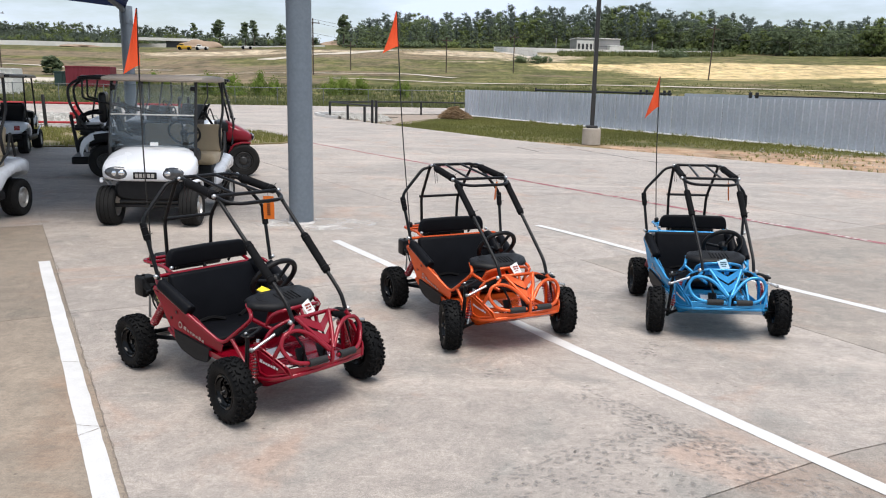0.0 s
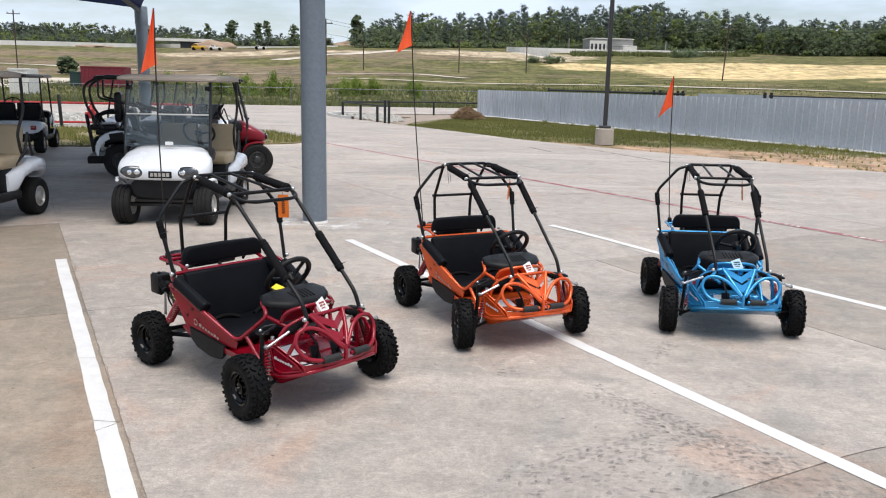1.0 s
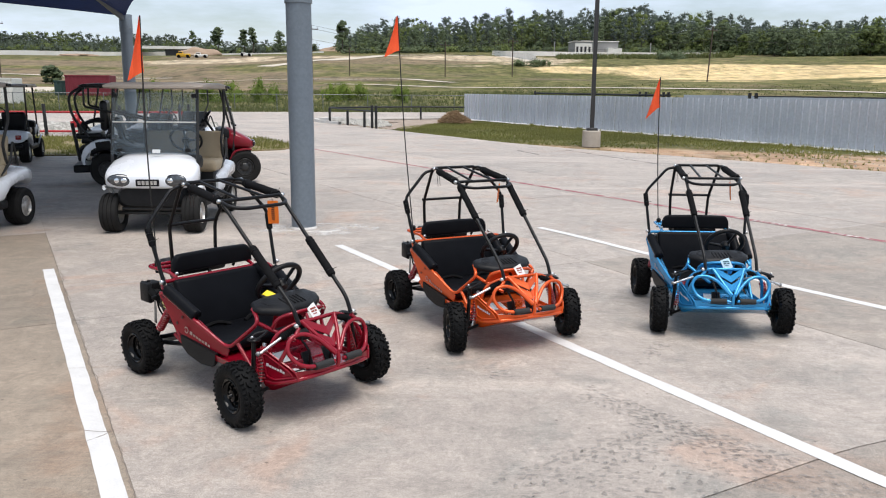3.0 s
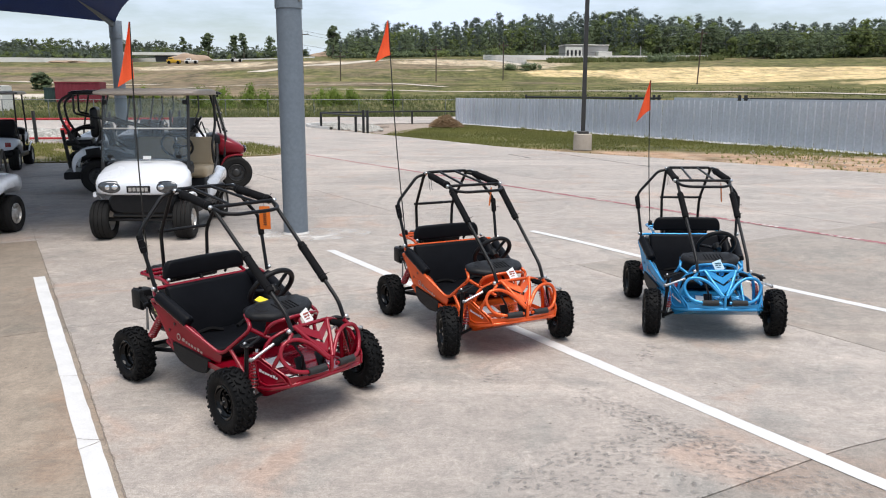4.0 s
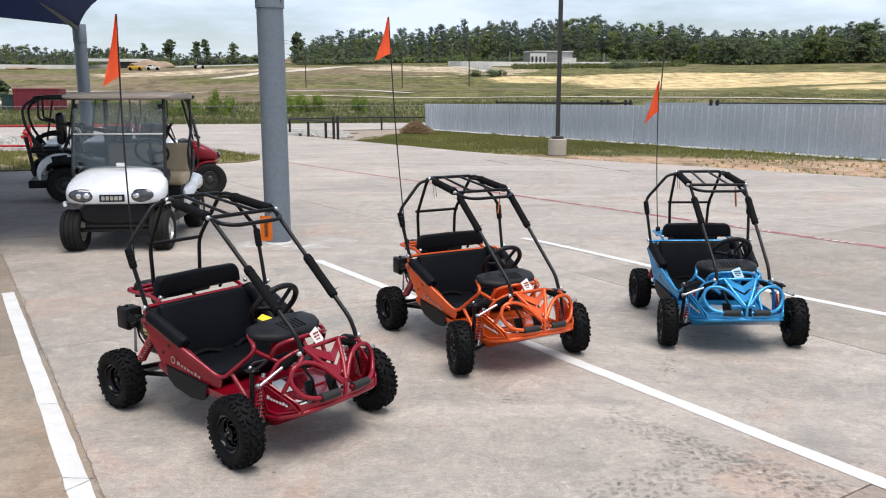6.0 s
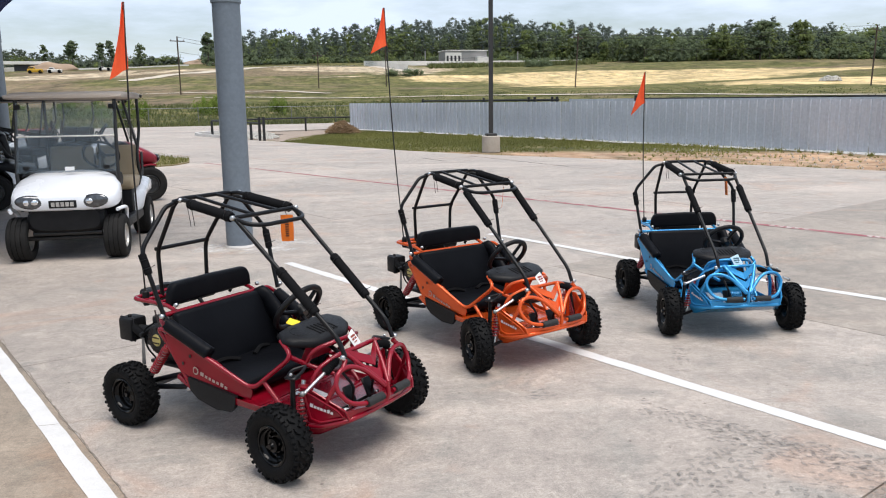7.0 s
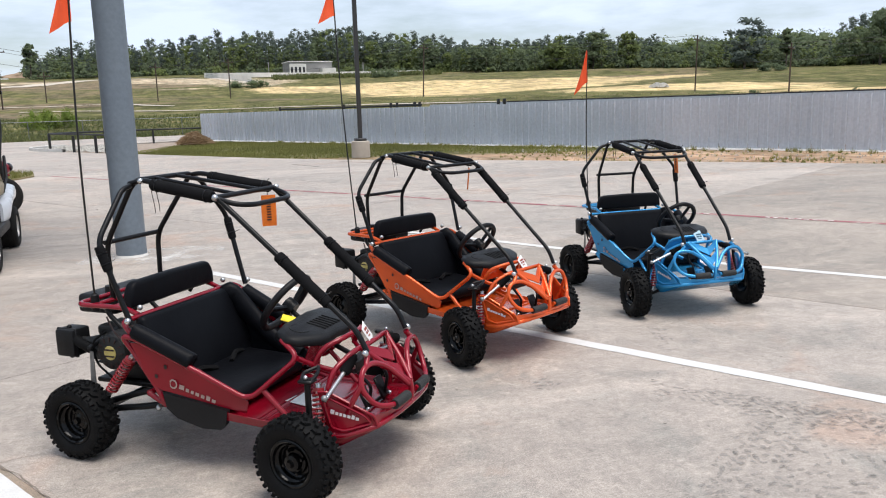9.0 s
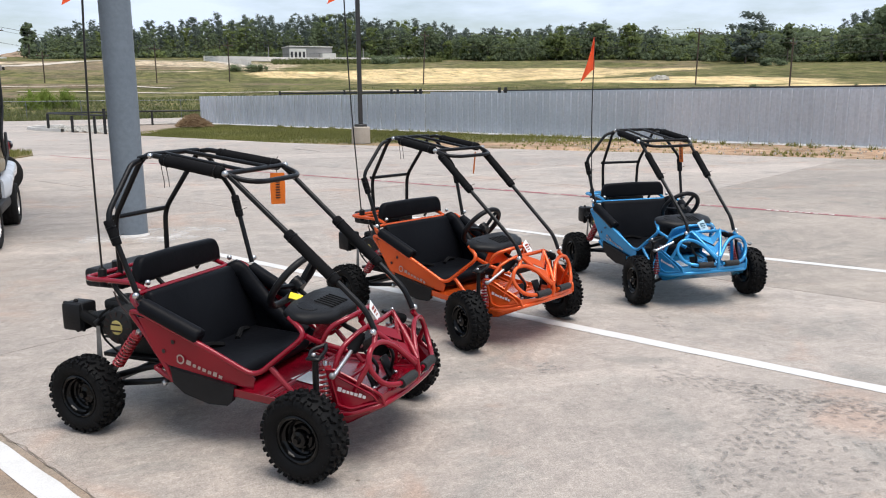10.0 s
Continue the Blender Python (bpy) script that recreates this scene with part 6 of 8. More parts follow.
def island():
    verts, faces = [], []
    bm = bmesh.new()
    f = bm.faces.new([bm.verts.new((x, y, 0.03)) for x, y in ISLAND])
    bm.normal_update()
    r = bmesh.ops.extrude_face_region(bm, geom=[f])
    bmesh.ops.translate(bm, verts=[v for v in r["geom"] if isinstance(v, bmesh.types.BMVert)], vec=(0, 0, -0.05))
    bmesh.ops.triangulate(bm, faces=bm.faces[:])
    bmesh.ops.recalc_face_normals(bm, faces=bm.faces)
    m = surf("thin_lawn_soil", (0.13, 0.125, 0.045), (0.26, 0.19, 0.10), 0.9, 30, 0.95, bump=0.5, coords="World")
    tagged(part("lawn_island", bm, m, None, "", None), "patchy lawn island in the concrete lot", "lawn", "", "structure")
    v, f2 = tufts(scatter(ISLAND, 5200, lambda x, y: x > -15 and noise.noise((x * 0.6, y * 0.6, 1)) > -0.25, 0.03), 0.04, 0.13, 4, 0.5, 0.011)
    soup("island_grass", v, f2, M["grass"], "patchy short grass on a lawn island", "grass", "stuff")


island()


def rocks(name, poly, n, size, label, material="rock"):
    verts, faces = [], []
    for x, y, z in scatter(poly, n, z=0.0):
        z = land(x, y) if y > 70 else z
        r = size * random.uniform(0.6, 1.3)
        k = len(verts)
        for a in range(6):
            t = a * math.pi / 3 + random.uniform(-0.3, 0.3)
            q = r * random.uniform(0.75, 1.1)
            verts.append((x + q * math.cos(t), y + q * math.sin(t), z + random.uniform(-0.02, r * 0.25)))
        for a in range(3):
            t = a * 2.1 + random.uniform(-0.4, 0.4)
            verts.append((x + r * 0.5 * math.cos(t), y + r * 0.5 * math.sin(t), z + r * random.uniform(0.7, 1.1)))
        for a in range(6):
            b = a // 2
            faces.append((k + a, k + (a + 1) % 6, k + 6 + b))
            if a % 2:
                faces.append((k + (a + 1) % 6, k + 6 + (b + 1) % 3, k + 6 + b))
        faces.append((k + 6, k + 7, k + 8))
    soup(name, verts, faces, M[material], label, "rocks", "stuff")


M["bed"] = surf("brown_soil_and_chips", (0.20, 0.145, 0.105), (0.40, 0.33, 0.27), 2.5, 30, 0.95, bump=0.5, coords="World")
BED = [(-7.3, 44.6), (-6.4, 41.9), (-4.2, 38.0), (-2.95, 35.9), (-2.0, 37.6), (-1.2, 42.6), (0.9, 46.4), (0.4, 49.0), (-1.2, 49.5), (-6.9, 46.3)]
bm = bmesh.new()
bm.faces.new([bm.verts.new((x, y, -0.045)) for x, y in BED])
bmesh.ops.triangulate(bm, faces=bm.faces[:])
bmesh.ops.recalc_face_normals(bm, faces=bm.faces)
tagged(part("soil_bed", bm, M["bed"], None, "", None), "bare brown soil bed inside a kerb", "soil", "", "structure")
rocks("river_rocks", [(-6.9, 44.4), (-6.0, 41.6), (-3.6, 37.3), (-3.0, 38.4), (-3.9, 44.5), (-6.2, 45.8)], 300, 0.12, "bed of pale broken rocks inside a kerb")
rocks("riprap", [(-26, 27.6), (-9.9, 30.3), (-10.5, 36), (-26, 36)], 1500, 0.2, "bed of white broken rocks behind a red pipe fence")
rocks("verge_stones", [(16.5, 17.6), (22, 7), (18.5, 6), (12.9, 14.1), (9.8, 18.3), (8.6, 20.6), (9.2, 25.2), (12.6, 23.2)], 420, 0.026, "small pale stones on bare verge soil", "lamp_base")
v_, f_ = tufts(scatter([(16.4, 17.9), (22, 7), (18.5, 5.6), (12.9, 14.1), (9.7, 18.3), (7.6, 22.0), (8.0, 26.4), (12.4, 24.4)], 300), 0.02, 0.10, 9, 1.2, 0.012)
soup("verge_weeds", v_, f_, M["grass"], "straggling low weeds on bare verge soil", "weeds", "stuff")
rocks("rubble", [(76.2, 118.5), (78.4, 118), (78.6, 119.5), (76.6, 120)], 70, 0.62, "heap of pale rubble in a field")


def straw_mound():
    verts, faces = [], []
    for _ in range(3200):
        a, r = random.uniform(0, 6.283), math.sqrt(random.random())
        x, y = 0.05 + 0.84 * r * math.cos(a), 44.0 + 0.85 * r * math.sin(a)
        h = 0.66 * (1 - r) ** 0.75 * (1 + 0.35 * noise.noise((x, y, 0)))
        z = random.uniform(0.6, 1.0) * h
        t, l_ = random.uniform(0, 3.14), random.uniform(0.08, 0.25)
        dz = random.uniform(-0.06, 0.10)
        k = len(verts)
        dx, dy = math.cos(t) * l_, math.sin(t) * l_
        verts += [(x - dx, y - dy, z - dz), (x + dx, y + dy, z + dz), (x + dy * 0.15, y - dx * 0.15, z + 0.035)]
        faces.append((k, k + 1, k + 2))
    soup("straw_mound", verts, faces, M["dead_straw"], "heap of brown dead straw and roots", "mound", "stuff")


straw_mound()


# ---------------------------------------------------------------- golf carts
M["cart_white"] = surf("white_gel_coat", (0.80, 0.82, 0.85), (0.74, 0.76, 0.80), 2, 60, 0.25, bump=0.0, coat=0.5, grain_by=0.06)
M["cart_red"] = surf("dark_red_gel_coat", (0.22, 0.006, 0.016), (0.17, 0.005, 0.013), 2, 60, 0.3, bump=0.0, coat=0.15, spec=0.3, grain_by=0.06)
M["cart_black"] = surf("black_gel_coat", (0.008, 0.008, 0.009), (0.012, 0.012, 0.013), 2, 60, 0.35, bump=0.0, spec=0.2, coat=0.1, grain_by=0.06)
M["beige_vinyl"] = surf("beige_vinyl", (0.42, 0.335, 0.22), (0.36, 0.285, 0.185), 4, 300, 0.5, bump=0.2)
M["roof_tan"] = surf("tan_roof_plastic", (0.40, 0.34, 0.285), (0.34, 0.29, 0.245), 2, 80, 0.5, bump=0.06)
M["cart_tyre"] = surf("cart_tyre_rubber", (0.014, 0.014, 0.014), (0.024, 0.023, 0.022), 8, 100, 0.75, bump=0.25, spec=0.1)
M["cart_rim"] = surf("pale_wheel_cover", (0.60, 0.58, 0.54), (0.42, 0.40, 0.38), 14, 80, 0.35, 0.5, bump=0.05)
M["rim_dark"] = surf("black_wheel_cover", (0.02, 0.02, 0.02), (0.035, 0.035, 0.035), 14, 80, 0.4, bump=0.05)
M["lens"] = surf("headlight_lens", (0.10, 0.11, 0.12), (0.03, 0.03, 0.035), 22, 40, 0.05, 0.3, bump=0.0, coat=1.0)
M["reflector"] = surf("bright_lamp_reflector", (0.85, 0.87, 0.9), (0.7, 0.72, 0.75), 20, 60, 0.12, 0.9, bump=0.0, coat=0.6)
M["tail_red"] = surf("red_tail_lens", (0.35, 0.01, 0.012), rough=0.15, bump=0.0, coat=0.8)
M["screen"] = glass_like("clear_screen", (0.26, 0.30, 0.32), 0.03, 0.86)
M["screen_tint"] = glass_like("tinted_lower_screen", (0.10, 0.125, 0.145), 0.03, 0.70)


def loft(sections, n=24, caps=True):
    """Rounded cross-sections (x, half width, bottom, top, squareness) joined along x."""
    bm = bmesh.new()
    rings = []
    for x, w, zb, zt, e in sections:
        ring = []
        for i in range(n):
            a = 2 * math.pi * i / n
            c, s = math.cos(a), math.sin(a)
            ring.append(bm.verts.new((x, w * math.copysign(abs(c) ** (2 / e), c), (zt + zb) / 2 + (zt - zb) / 2 * math.copysign(abs(s) ** (2 / e), s))))
        rings.append(ring)
    for u_, v_ in zip(rings, rings[1:]):
        for i in range(n):
            bm.faces.new((u_[i], u_[(i + 1) % n], v_[(i + 1) % n], v_[i]))
    if caps:
        bm.faces.new(rings[0][::-1])
        bm.faces.new(rings[-1])
    bmesh.ops.recalc_face_normals(bm, faces=bm.faces)
    return bm


def keep_mesh(name, bm):
    me = bpy.data.meshes.new(name)
    bm.normal_update()
    bm.to_mesh(me)
    bm.free()
    return me


def cart_tyre():
    r, h, rr = 0.232, 0.105, 0.125
    bm = lathe([(rr, -h * 0.8), (rr + 0.02, -h * 0.97), (r * 0.86, -h), (r * 0.95, -h * 0.9), (r, -h * 0.66), (r, -h * 0.50), (r - 0.008, -h * 0.48), (r - 0.008, -h * 0.42), (r, -h * 0.40), (r, -h * 0.05), (r - 0.008, -h * 0.03), (r - 0.008, h * 0.03), (r, h * 0.05), (r, h * 0.40), (r - 0.008, h * 0.42), (r - 0.008, h * 0.48), (r, h * 0.50), (r, h * 0.66), (r * 0.95, h * 0.9), (r * 0.86, h), (rr + 0.02, h * 0.97), (rr, h * 0.8)], 40, "Y", closed=True)
    return keep_mesh("cart_tyre", bm)


def cart_cover():
    h = 0.105
    bm = lathe([(0.128, h * 0.85), (0.12, h * 0.9), (0.11, h * 0.6), (0.07, h * 0.55), (0.05, h * 0.8), (0.03, h * 0.85), (0, h * 0.85)], 28, "Y")
    for k in range(8):
        a = 2 * math.pi * k / 8
        bmesh.ops.create_cube(bm, size=1.0, matrix=Matrix.Rotation(-a, 4, "Y") @ Matrix.Translation((0.085, -h * 0.66, 0)) @ Matrix.Diagonal((0.05, 0.012, 0.022, 1)))
    lathe([(0.126, -h * 0.8), (0.10, -h * 0.3), (0, -h * 0.3)], 20, "Y", bm=bm)
    return keep_mesh("wheel_cover", bm)


CART_TYRE, CART_COVER, CART_COVER_DARK = cart_tyre(), cart_cover(), cart_cover()


def arch(at, r0, r1, width):
    """A swept fender: a rounded band over a wheel, tall at its crown and thin at both ends."""
    bm = bmesh.new()
    rings = []
    n = 14
    for i in range(n + 1):
        a = radians(-5 + 185 * i / n)
        rr = r0 + (r1 - r0) * (0.25 + 0.75 * math.sin(math.pi * i / n))
        w = width * (0.34 + 0.16 * math.sin(math.pi * i / n))
        sec = [(r0, -w), (r0, w), ((r0 + rr) / 2, w * 0.98), (rr, w * 0.7), (rr + 0.012, 0), (rr, -w * 0.7), ((r0 + rr) / 2, -w * 0.98)]
        rings.append([bm.verts.new((at[0] - q * math.cos(a) * 1.12, at[1] + y, at[2] + q * math.sin(a))) for q, y in sec])
    for p, q in zip(rings, rings[1:]):
        for j in range(7):
            bm.faces.new((p[j], p[(j + 1) % 7], q[(j + 1) % 7], q[j]))
    bm.faces.new(rings[0])
    bm.faces.new(rings[-1])
    bmesh.ops.recalc_face_normals(bm, faces=bm.faces)
    return bm


def build_cart(at, heading, body, seat, roof, label, screen=True, dark_rims=False, rear_seat=False, roof_end=-0.74, lift=0.0, longer=0.0):
    """x forward, y to the driver's left, from the ground between the axles."""
    B = M[body]
    c = empty("golf_cart", pose(at[0], at[1], lift, 0, 0, heading), label, "golf cart", "golf carts under the shade sail")
    S = (1, -1)
    for s in S:
        for x in (0.85, -0.85):
            w = new("wheel")
            w.parent = c
            k_ = 1 + 0.8 * lift / 0.232
            w.matrix_basis = pose(x, s * 0.475, 0.232 * k_ - lift, 0, 0, 0 if s < 0 else 180) @ Matrix.Scale(k_, 4)
            mesh_part("tyre", CART_TYRE, M["cart_tyre"], w, "smooth black cart tyre", 30)
            mesh_part("wheel_cover", CART_COVER_DARK if dark_rims else CART_COVER, M["rim_dark" if dark_rims else "cart_rim"], w, "wheel cover with slots")
    # front cowl: a low rounded nose rising to the foot of the screen
    cowl = part("front_cowl", loft([(1.03, 0.36, 0.555, 0.675, 4), (1.01, 0.45, 0.54, 0.70, 4), (0.95, 0.515, 0.525, 0.745, 4), (0.84, 0.535, 0.515, 0.81, 3.8), (0.70, 0.53, 0.51, 0.885, 3.6), (0.60, 0.49, 0.51, 0.925, 3.4), (0.54, 0.44, 0.51, 0.915, 3.2)], 32), B, c, "", 50)
    for s in S:
        bm = ball((0, 0, 0), 1.0, u=18, v=10)
        bm.transform(Matrix.Translation((1.018, s * 0.30, 0.632)) @ Matrix.Rotation(radians(-s * 12), 4, "Z") @ Matrix.Rotation(radians(s * 6), 4, "X") @ Matrix.Diagonal((0.04, 0.158, 0.074, 1)))
        hl = part("headlight", bm, M["lens"], cowl, "almond-shaped headlight", 60)
        for o, rr in ((0.035, 0.036), (-0.035, 0.030)):
            bm = ball((0, 0, 0), 1.0, u=14, v=8)
            bm.transform(Matrix.Translation((1.049 - s * o * 0.1, s * (0.30 + o), 0.634)) @ Matrix.Rotation(radians(-s * 12), 4, "Z") @ Matrix.Diagonal((0.014, rr * 1.25, rr, 1)))
            part("reflector", bm, M["reflector"], hl, "bright round reflector")
        part("lamp_rim", loft([(0.0, 0.148, -0.070, 0.070, 2.2), (0.012, 0.142, -0.065, 0.065, 2.2)], 20), M["plastic"], hl).matrix_basis = Matrix.Translation((1.012, s * 0.30, 0.632)) @ Matrix.Rotation(radians(-s * 12), 4, "Z") @ Matrix.Rotation(radians(s * 5), 4, "X")
    pl = part("badge_plate", rbox((0.02, 0.27, 0.080), (1.032, 0, 0.606), 0.008, 2), M["plastic"], cowl, "dark maker's plate")
    bm = bmesh.new()
    for i in range(5):
        rbox((0.003, 0.034, 0.044), (1.0435, -0.092 + 0.046 * i, 0.606), 0, bm=bm)
    part("plate_bars", bm, M["cart_rim"], pl, "", None)
    part("front_bumper", loft([(0.99, 0.34, 0.33, 0.545, 4), (0.95, 0.38, 0.30, 0.55, 4), (0.80, 0.36, 0.29, 0.55, 4), (0.5, 0.33, 0.28, 0.52, 4)], 20), M["plastic"], c, "black plastic bumper")
    part("front_axle", tubes([[(0.85, -0.42, 0.232), (0.85, 0.42, 0.232)], [(0.92, -0.34, 0.29), (0.92, 0.34, 0.29)]], 0.025), M["black_steel"], c)
    part("floor", rbox((1.15, 0.98, 0.06), (0.10, 0, 0.30), 0.02, 2), M["plastic"], c)
    part("dash", loft([(0.60, 0.50, 0.70, 0.90, 4), (0.50, 0.52, 0.70, 0.93, 4), (0.42, 0.50, 0.74, 0.90, 4)], 20), M["plastic"], c, "black dashboard")
    part("foot_wall", rbox((0.05, 0.95, 0.45), (0.55, 0, 0.52), 0.02, 1), M["plastic"], c)
    # rear body with wheel arches
    part("rear_body", loft([(-0.22, 0.52, 0.30, 0.60, 5), (-0.35, 0.575, 0.33, 0.62, 5), (-0.48, 0.59, 0.47, 0.66, 4.5), (-0.70, 0.595, 0.52, 0.715, 4), (-0.90, 0.59, 0.52, 0.735, 4), (-1.05, 0.57, 0.48, 0.72, 4), (-1.10, 0.53, 0.45, 0.67, 4)], 32), M["cart_black"] if rear_seat else B, c, "", 50)
    for s in S:
        part("rocker_panel", rbox((1.05, 0.09, 0.11), (0.05, s * 0.50, 0.31), 0.03, 2), M["plastic"], c)
        part("front_fender_trim", tubes([[(0.98, s * 0.52, 0.53), (0.85, s * 0.575, 0.545), (0.66, s * 0.56, 0.50), (0.60, s * 0.53, 0.34)]], 0.02, 0.08, 8), B, c)
        part("tail_light", rbox((0.03, 0.12, 0.10), (-1.09, s * 0.40, 0.58), 0.01, 2), M["tail_red"], c, "red tail light")
    part("rear_bumper", rbox((0.08, 0.95, 0.12), (-1.07, 0, 0.37), 0.03, 2), M["plastic"], c)
    part("under_body", rbox((1.0, 0.70, 0.20), (-0.6, 0, 0.36), 0.03, 1), M["plastic"], c)
    # seat
    part("seat_cushion", rbox((0.50, 1.06, 0.15), (-0.32, 0, 0.70), 0.055, 4), M[seat], c, "", 60)
    part("seat_riser", rbox((0.44, 0.98, 0.30), (-0.34, 0, 0.48), 0.03, 2), M["plastic"], c)
    for s in S:
        bm = rbox((0.11, 0.50, 0.40), (0, s * 0.262, 0), 0.05, 4)
        bm.transform(Matrix.Translation((-0.62, 0, 0.93)) @ Matrix.Rotation(radians(-12), 4, "Y"))
        part("seat_back", bm, M[seat], c, "", 60)
        part("seat_stay", tubes([[(-0.40, s * 0.52, 0.66), (-0.60, s * 0.545, 0.80), (-0.72, s * 0.53, 1.05), (-0.86, s * 0.50, 0.74)]], 0.016, 0.06, 8), M["black_steel"], c)
    if rear_seat:
        part("rear_cushion", rbox((0.42, 1.0, 0.10), (-1.12, 0, 0.80), 0.04, 3), M[seat], c)
        for s in S:
            bm = rbox((0.13, 0.47, 0.52), (-0.86, s * 0.243, 1.14), 0.06, 3)
            part("rear_seat_back", bm, M[seat], c)
            part("grab_bar", tubes([[(-0.95, s * 0.48, 0.66), (-1.25, s * 0.48, 0.78), (-1.28, s * 0.48, 1.0)]], 0.018, 0.05, 8), M["black_steel"], c)
        part("foot_platform", rbox((0.56, 1.0, 0.13), (-1.12, 0, 0.24), 0.02, 1), M["plastic"], c)
        part("guard_bar", tubes([[(-1.15, 0.40, 0.26), (-1.36, 0.46, 0.28), (-1.46, 0.50, 0.98)]], 0.034, 0.05, 8), M["black_steel"], c, "upright black guard bar")
        for s in S:
            part("platform_hanger", tubes([[(-0.98, s * 0.42, 0.26), (-1.00, s * 0.42, 0.60)]], 0.025, 0.01, 8), M["black_steel"], c)
        for s in S:
            part("roof_strut", tubes([[(-1.12, s * 0.50, 0.78), (-1.36, s * 0.52, 1.15), (-1.40, s * 0.53, 1.50), (-1.15, s * 0.52, 1.71 - lift)]], 0.022, 0.14, 8), M["black_steel"], c)
            part("rear_fender", arch((-0.88, s * 0.50, 0.34), 0.29, 0.40, 0.16), M["cart_white"], c, "glossy white arched wheel fender", 40)
            part("fender_inset", rbox((0.24, 0.012, 0.10), (-0.90, s * 0.585, 0.66), 0.005, 1, Matrix.Rotation(radians(-8), 4, "Y")), M["plastic"], c)
            part("arm_rest", tubes([[(-0.86, s * 0.49, 1.05), (-1.02, s * 0.50, 1.06), (-1.22, s * 0.50, 1.0), (-1.24, s * 0.50, 0.84)]], 0.03, 0.06, 8), M[seat], c)
        # added black filler that closes the open gap under the bench
        part("rear_box", loft([(-0.70, 0.46, 0.60, 0.78, 5), (-0.95, 0.48, 0.62, 0.80, 5), (-1.24, 0.46, 0.66, 0.78, 5)], 20), M["plastic"], c, "added black filler under the bench", 50)
    # steering
    wm = Matrix.Translation((0.22, 0.25, 1.06)) @ Matrix.Rotation(radians(-52), 4, "Y")
    bm = bmesh.new()
    tube(bm, [(0.19 * math.cos(a), 0.19 * math.sin(a), 0) for a in [2 * math.pi * i / 24 for i in range(24)]], 0.015, 0.03, 8, closed=True)
    bm.transform(wm)
    sw = part("steering_wheel", bm, M["plastic"], c, "black steering wheel")
    bm = bmesh.new()
    for a in (0, 90, 180):
        tube(bm, [(0, 0, -0.02), (0.17 * math.cos(radians(a)), 0.17 * math.sin(radians(a)), 0)], 0.014, 0.01, 6)
    lathe([(0, 0.01), (0.05, 0.0), (0.05, -0.03), (0, -0.03)], 14, bm=bm)
    bm.transform(wm)
    part("spokes", bm, M["plastic"], sw)
    part("steering_column", tubes([[(0.23, 0.25, 1.05), (0.55, 0.25, 0.55)]], 0.022), M["plastic"], c)
    # roof and posts
    rm = M[roof]
    bm = loft([(0.66, 0.52, 1.690, 1.715, 5), (0.62, 0.59, 1.675, 1.735, 5), (0.36, 0.61, 1.675, 1.76, 6), (roof_end + 0.30, 0.59, 1.675, 1.76, 6), (roof_end + 0.06, 0.575, 1.675, 1.745, 5), (roof_end, 0.52, 1.69, 1.72, 5)], 28)
    bm.transform(Matrix.Translation((0, 0, -0.95 * lift)))
    part("roof", bm, rm, c, "", 50)
    for s in S:
        part("roof_handle", rbox((0.10, 0.015, 0.035), (roof_end + 0.10, s * 0.588, 1.71 - 0.95 * lift), 0.005, 1), M["plastic"], c)
        part("front_post", tubes([[(0.66, s * 0.50, 0.50), (0.70, s * 0.505, 0.88), (0.53, s * 0.495, 1.69 - lift)]], 0.020, 0.08, 8), M["black_steel"], c)
        part("rear_post", tubes([[(-0.58, s * 0.51, 0.78), (-0.52, s * 0.51, 1.02), (roof_end + 0.07, s * 0.53, 1.30), (roof_end + 0.08, s * 0.53, 1.69 - lift)]], 0.018, 0.06, 8), M["black_steel"], c)
    if screen:
        def at_(z):
            return 0.725 - (z - 0.90) * 0.215
        lo = plate([(at_(0.91), -0.50, 0.91), (at_(0.91), 0.50, 0.91), (at_(1.29), 0.49, 1.29), (at_(1.29), -0.49, 1.29)], (1, 0, 0.4), 0.005)
        sc = part("lower_screen", lo, M["screen_tint"], c, "tinted lower half of a folding screen", None)
        up = plate([(at_(1.295), -0.49, 1.295), (at_(1.295), 0.49, 1.295), (at_(1.645), 0.495, 1.645), (at_(1.645), -0.495, 1.645)], (1, 0, 0.4), 0.005)
        su = part("upper_screen", up, M["screen"], c, "clear upper half of a folding screen", None)
        for ob in (sc, su):
            ob.visible_shadow = False
        part("hinge_strip", tubes([[(at_(1.29) + 0.004, -0.49, 1.29), (at_(1.29) + 0.004, 0.49, 1.29)]], 0.009, seg=6), M["cart_rim"], sc)
        for s in S:
            part("screen_clip", rbox((0.03, 0.06, 0.05), (at_(1.60) + 0.01, s * 0.47, 1.60), 0.006, 1), M["plastic"], su)
            part("screen_clip", rbox((0.03, 0.06, 0.035), (at_(0.95) + 0.01, s * 0.40, 0.965), 0.006, 1), M["plastic"], sc)
        if not longer:
            part("screen_sticker", plate([(at_(0.93) + 0.007, -0.02, 0.93), (at_(0.93) + 0.007, 0.075, 0.93), (at_(0.97) + 0.007, 0.075, 0.97), (at_(0.97) + 0.007, -0.02, 0.97)], (1, 0, 0.4), 0.001), M["paper"], sc, "small white sticker")
    if longer:
        # a long chassis: all that stands behind the front bench moves back
        for ch in c.children:
            if ch.name.split(".")[0] in ("roof", "roof_handle", "rear_post", "under_body"):
                continue
            if ch.type == "MESH":
                xs = [v.co.x for v in ch.data.vertices]
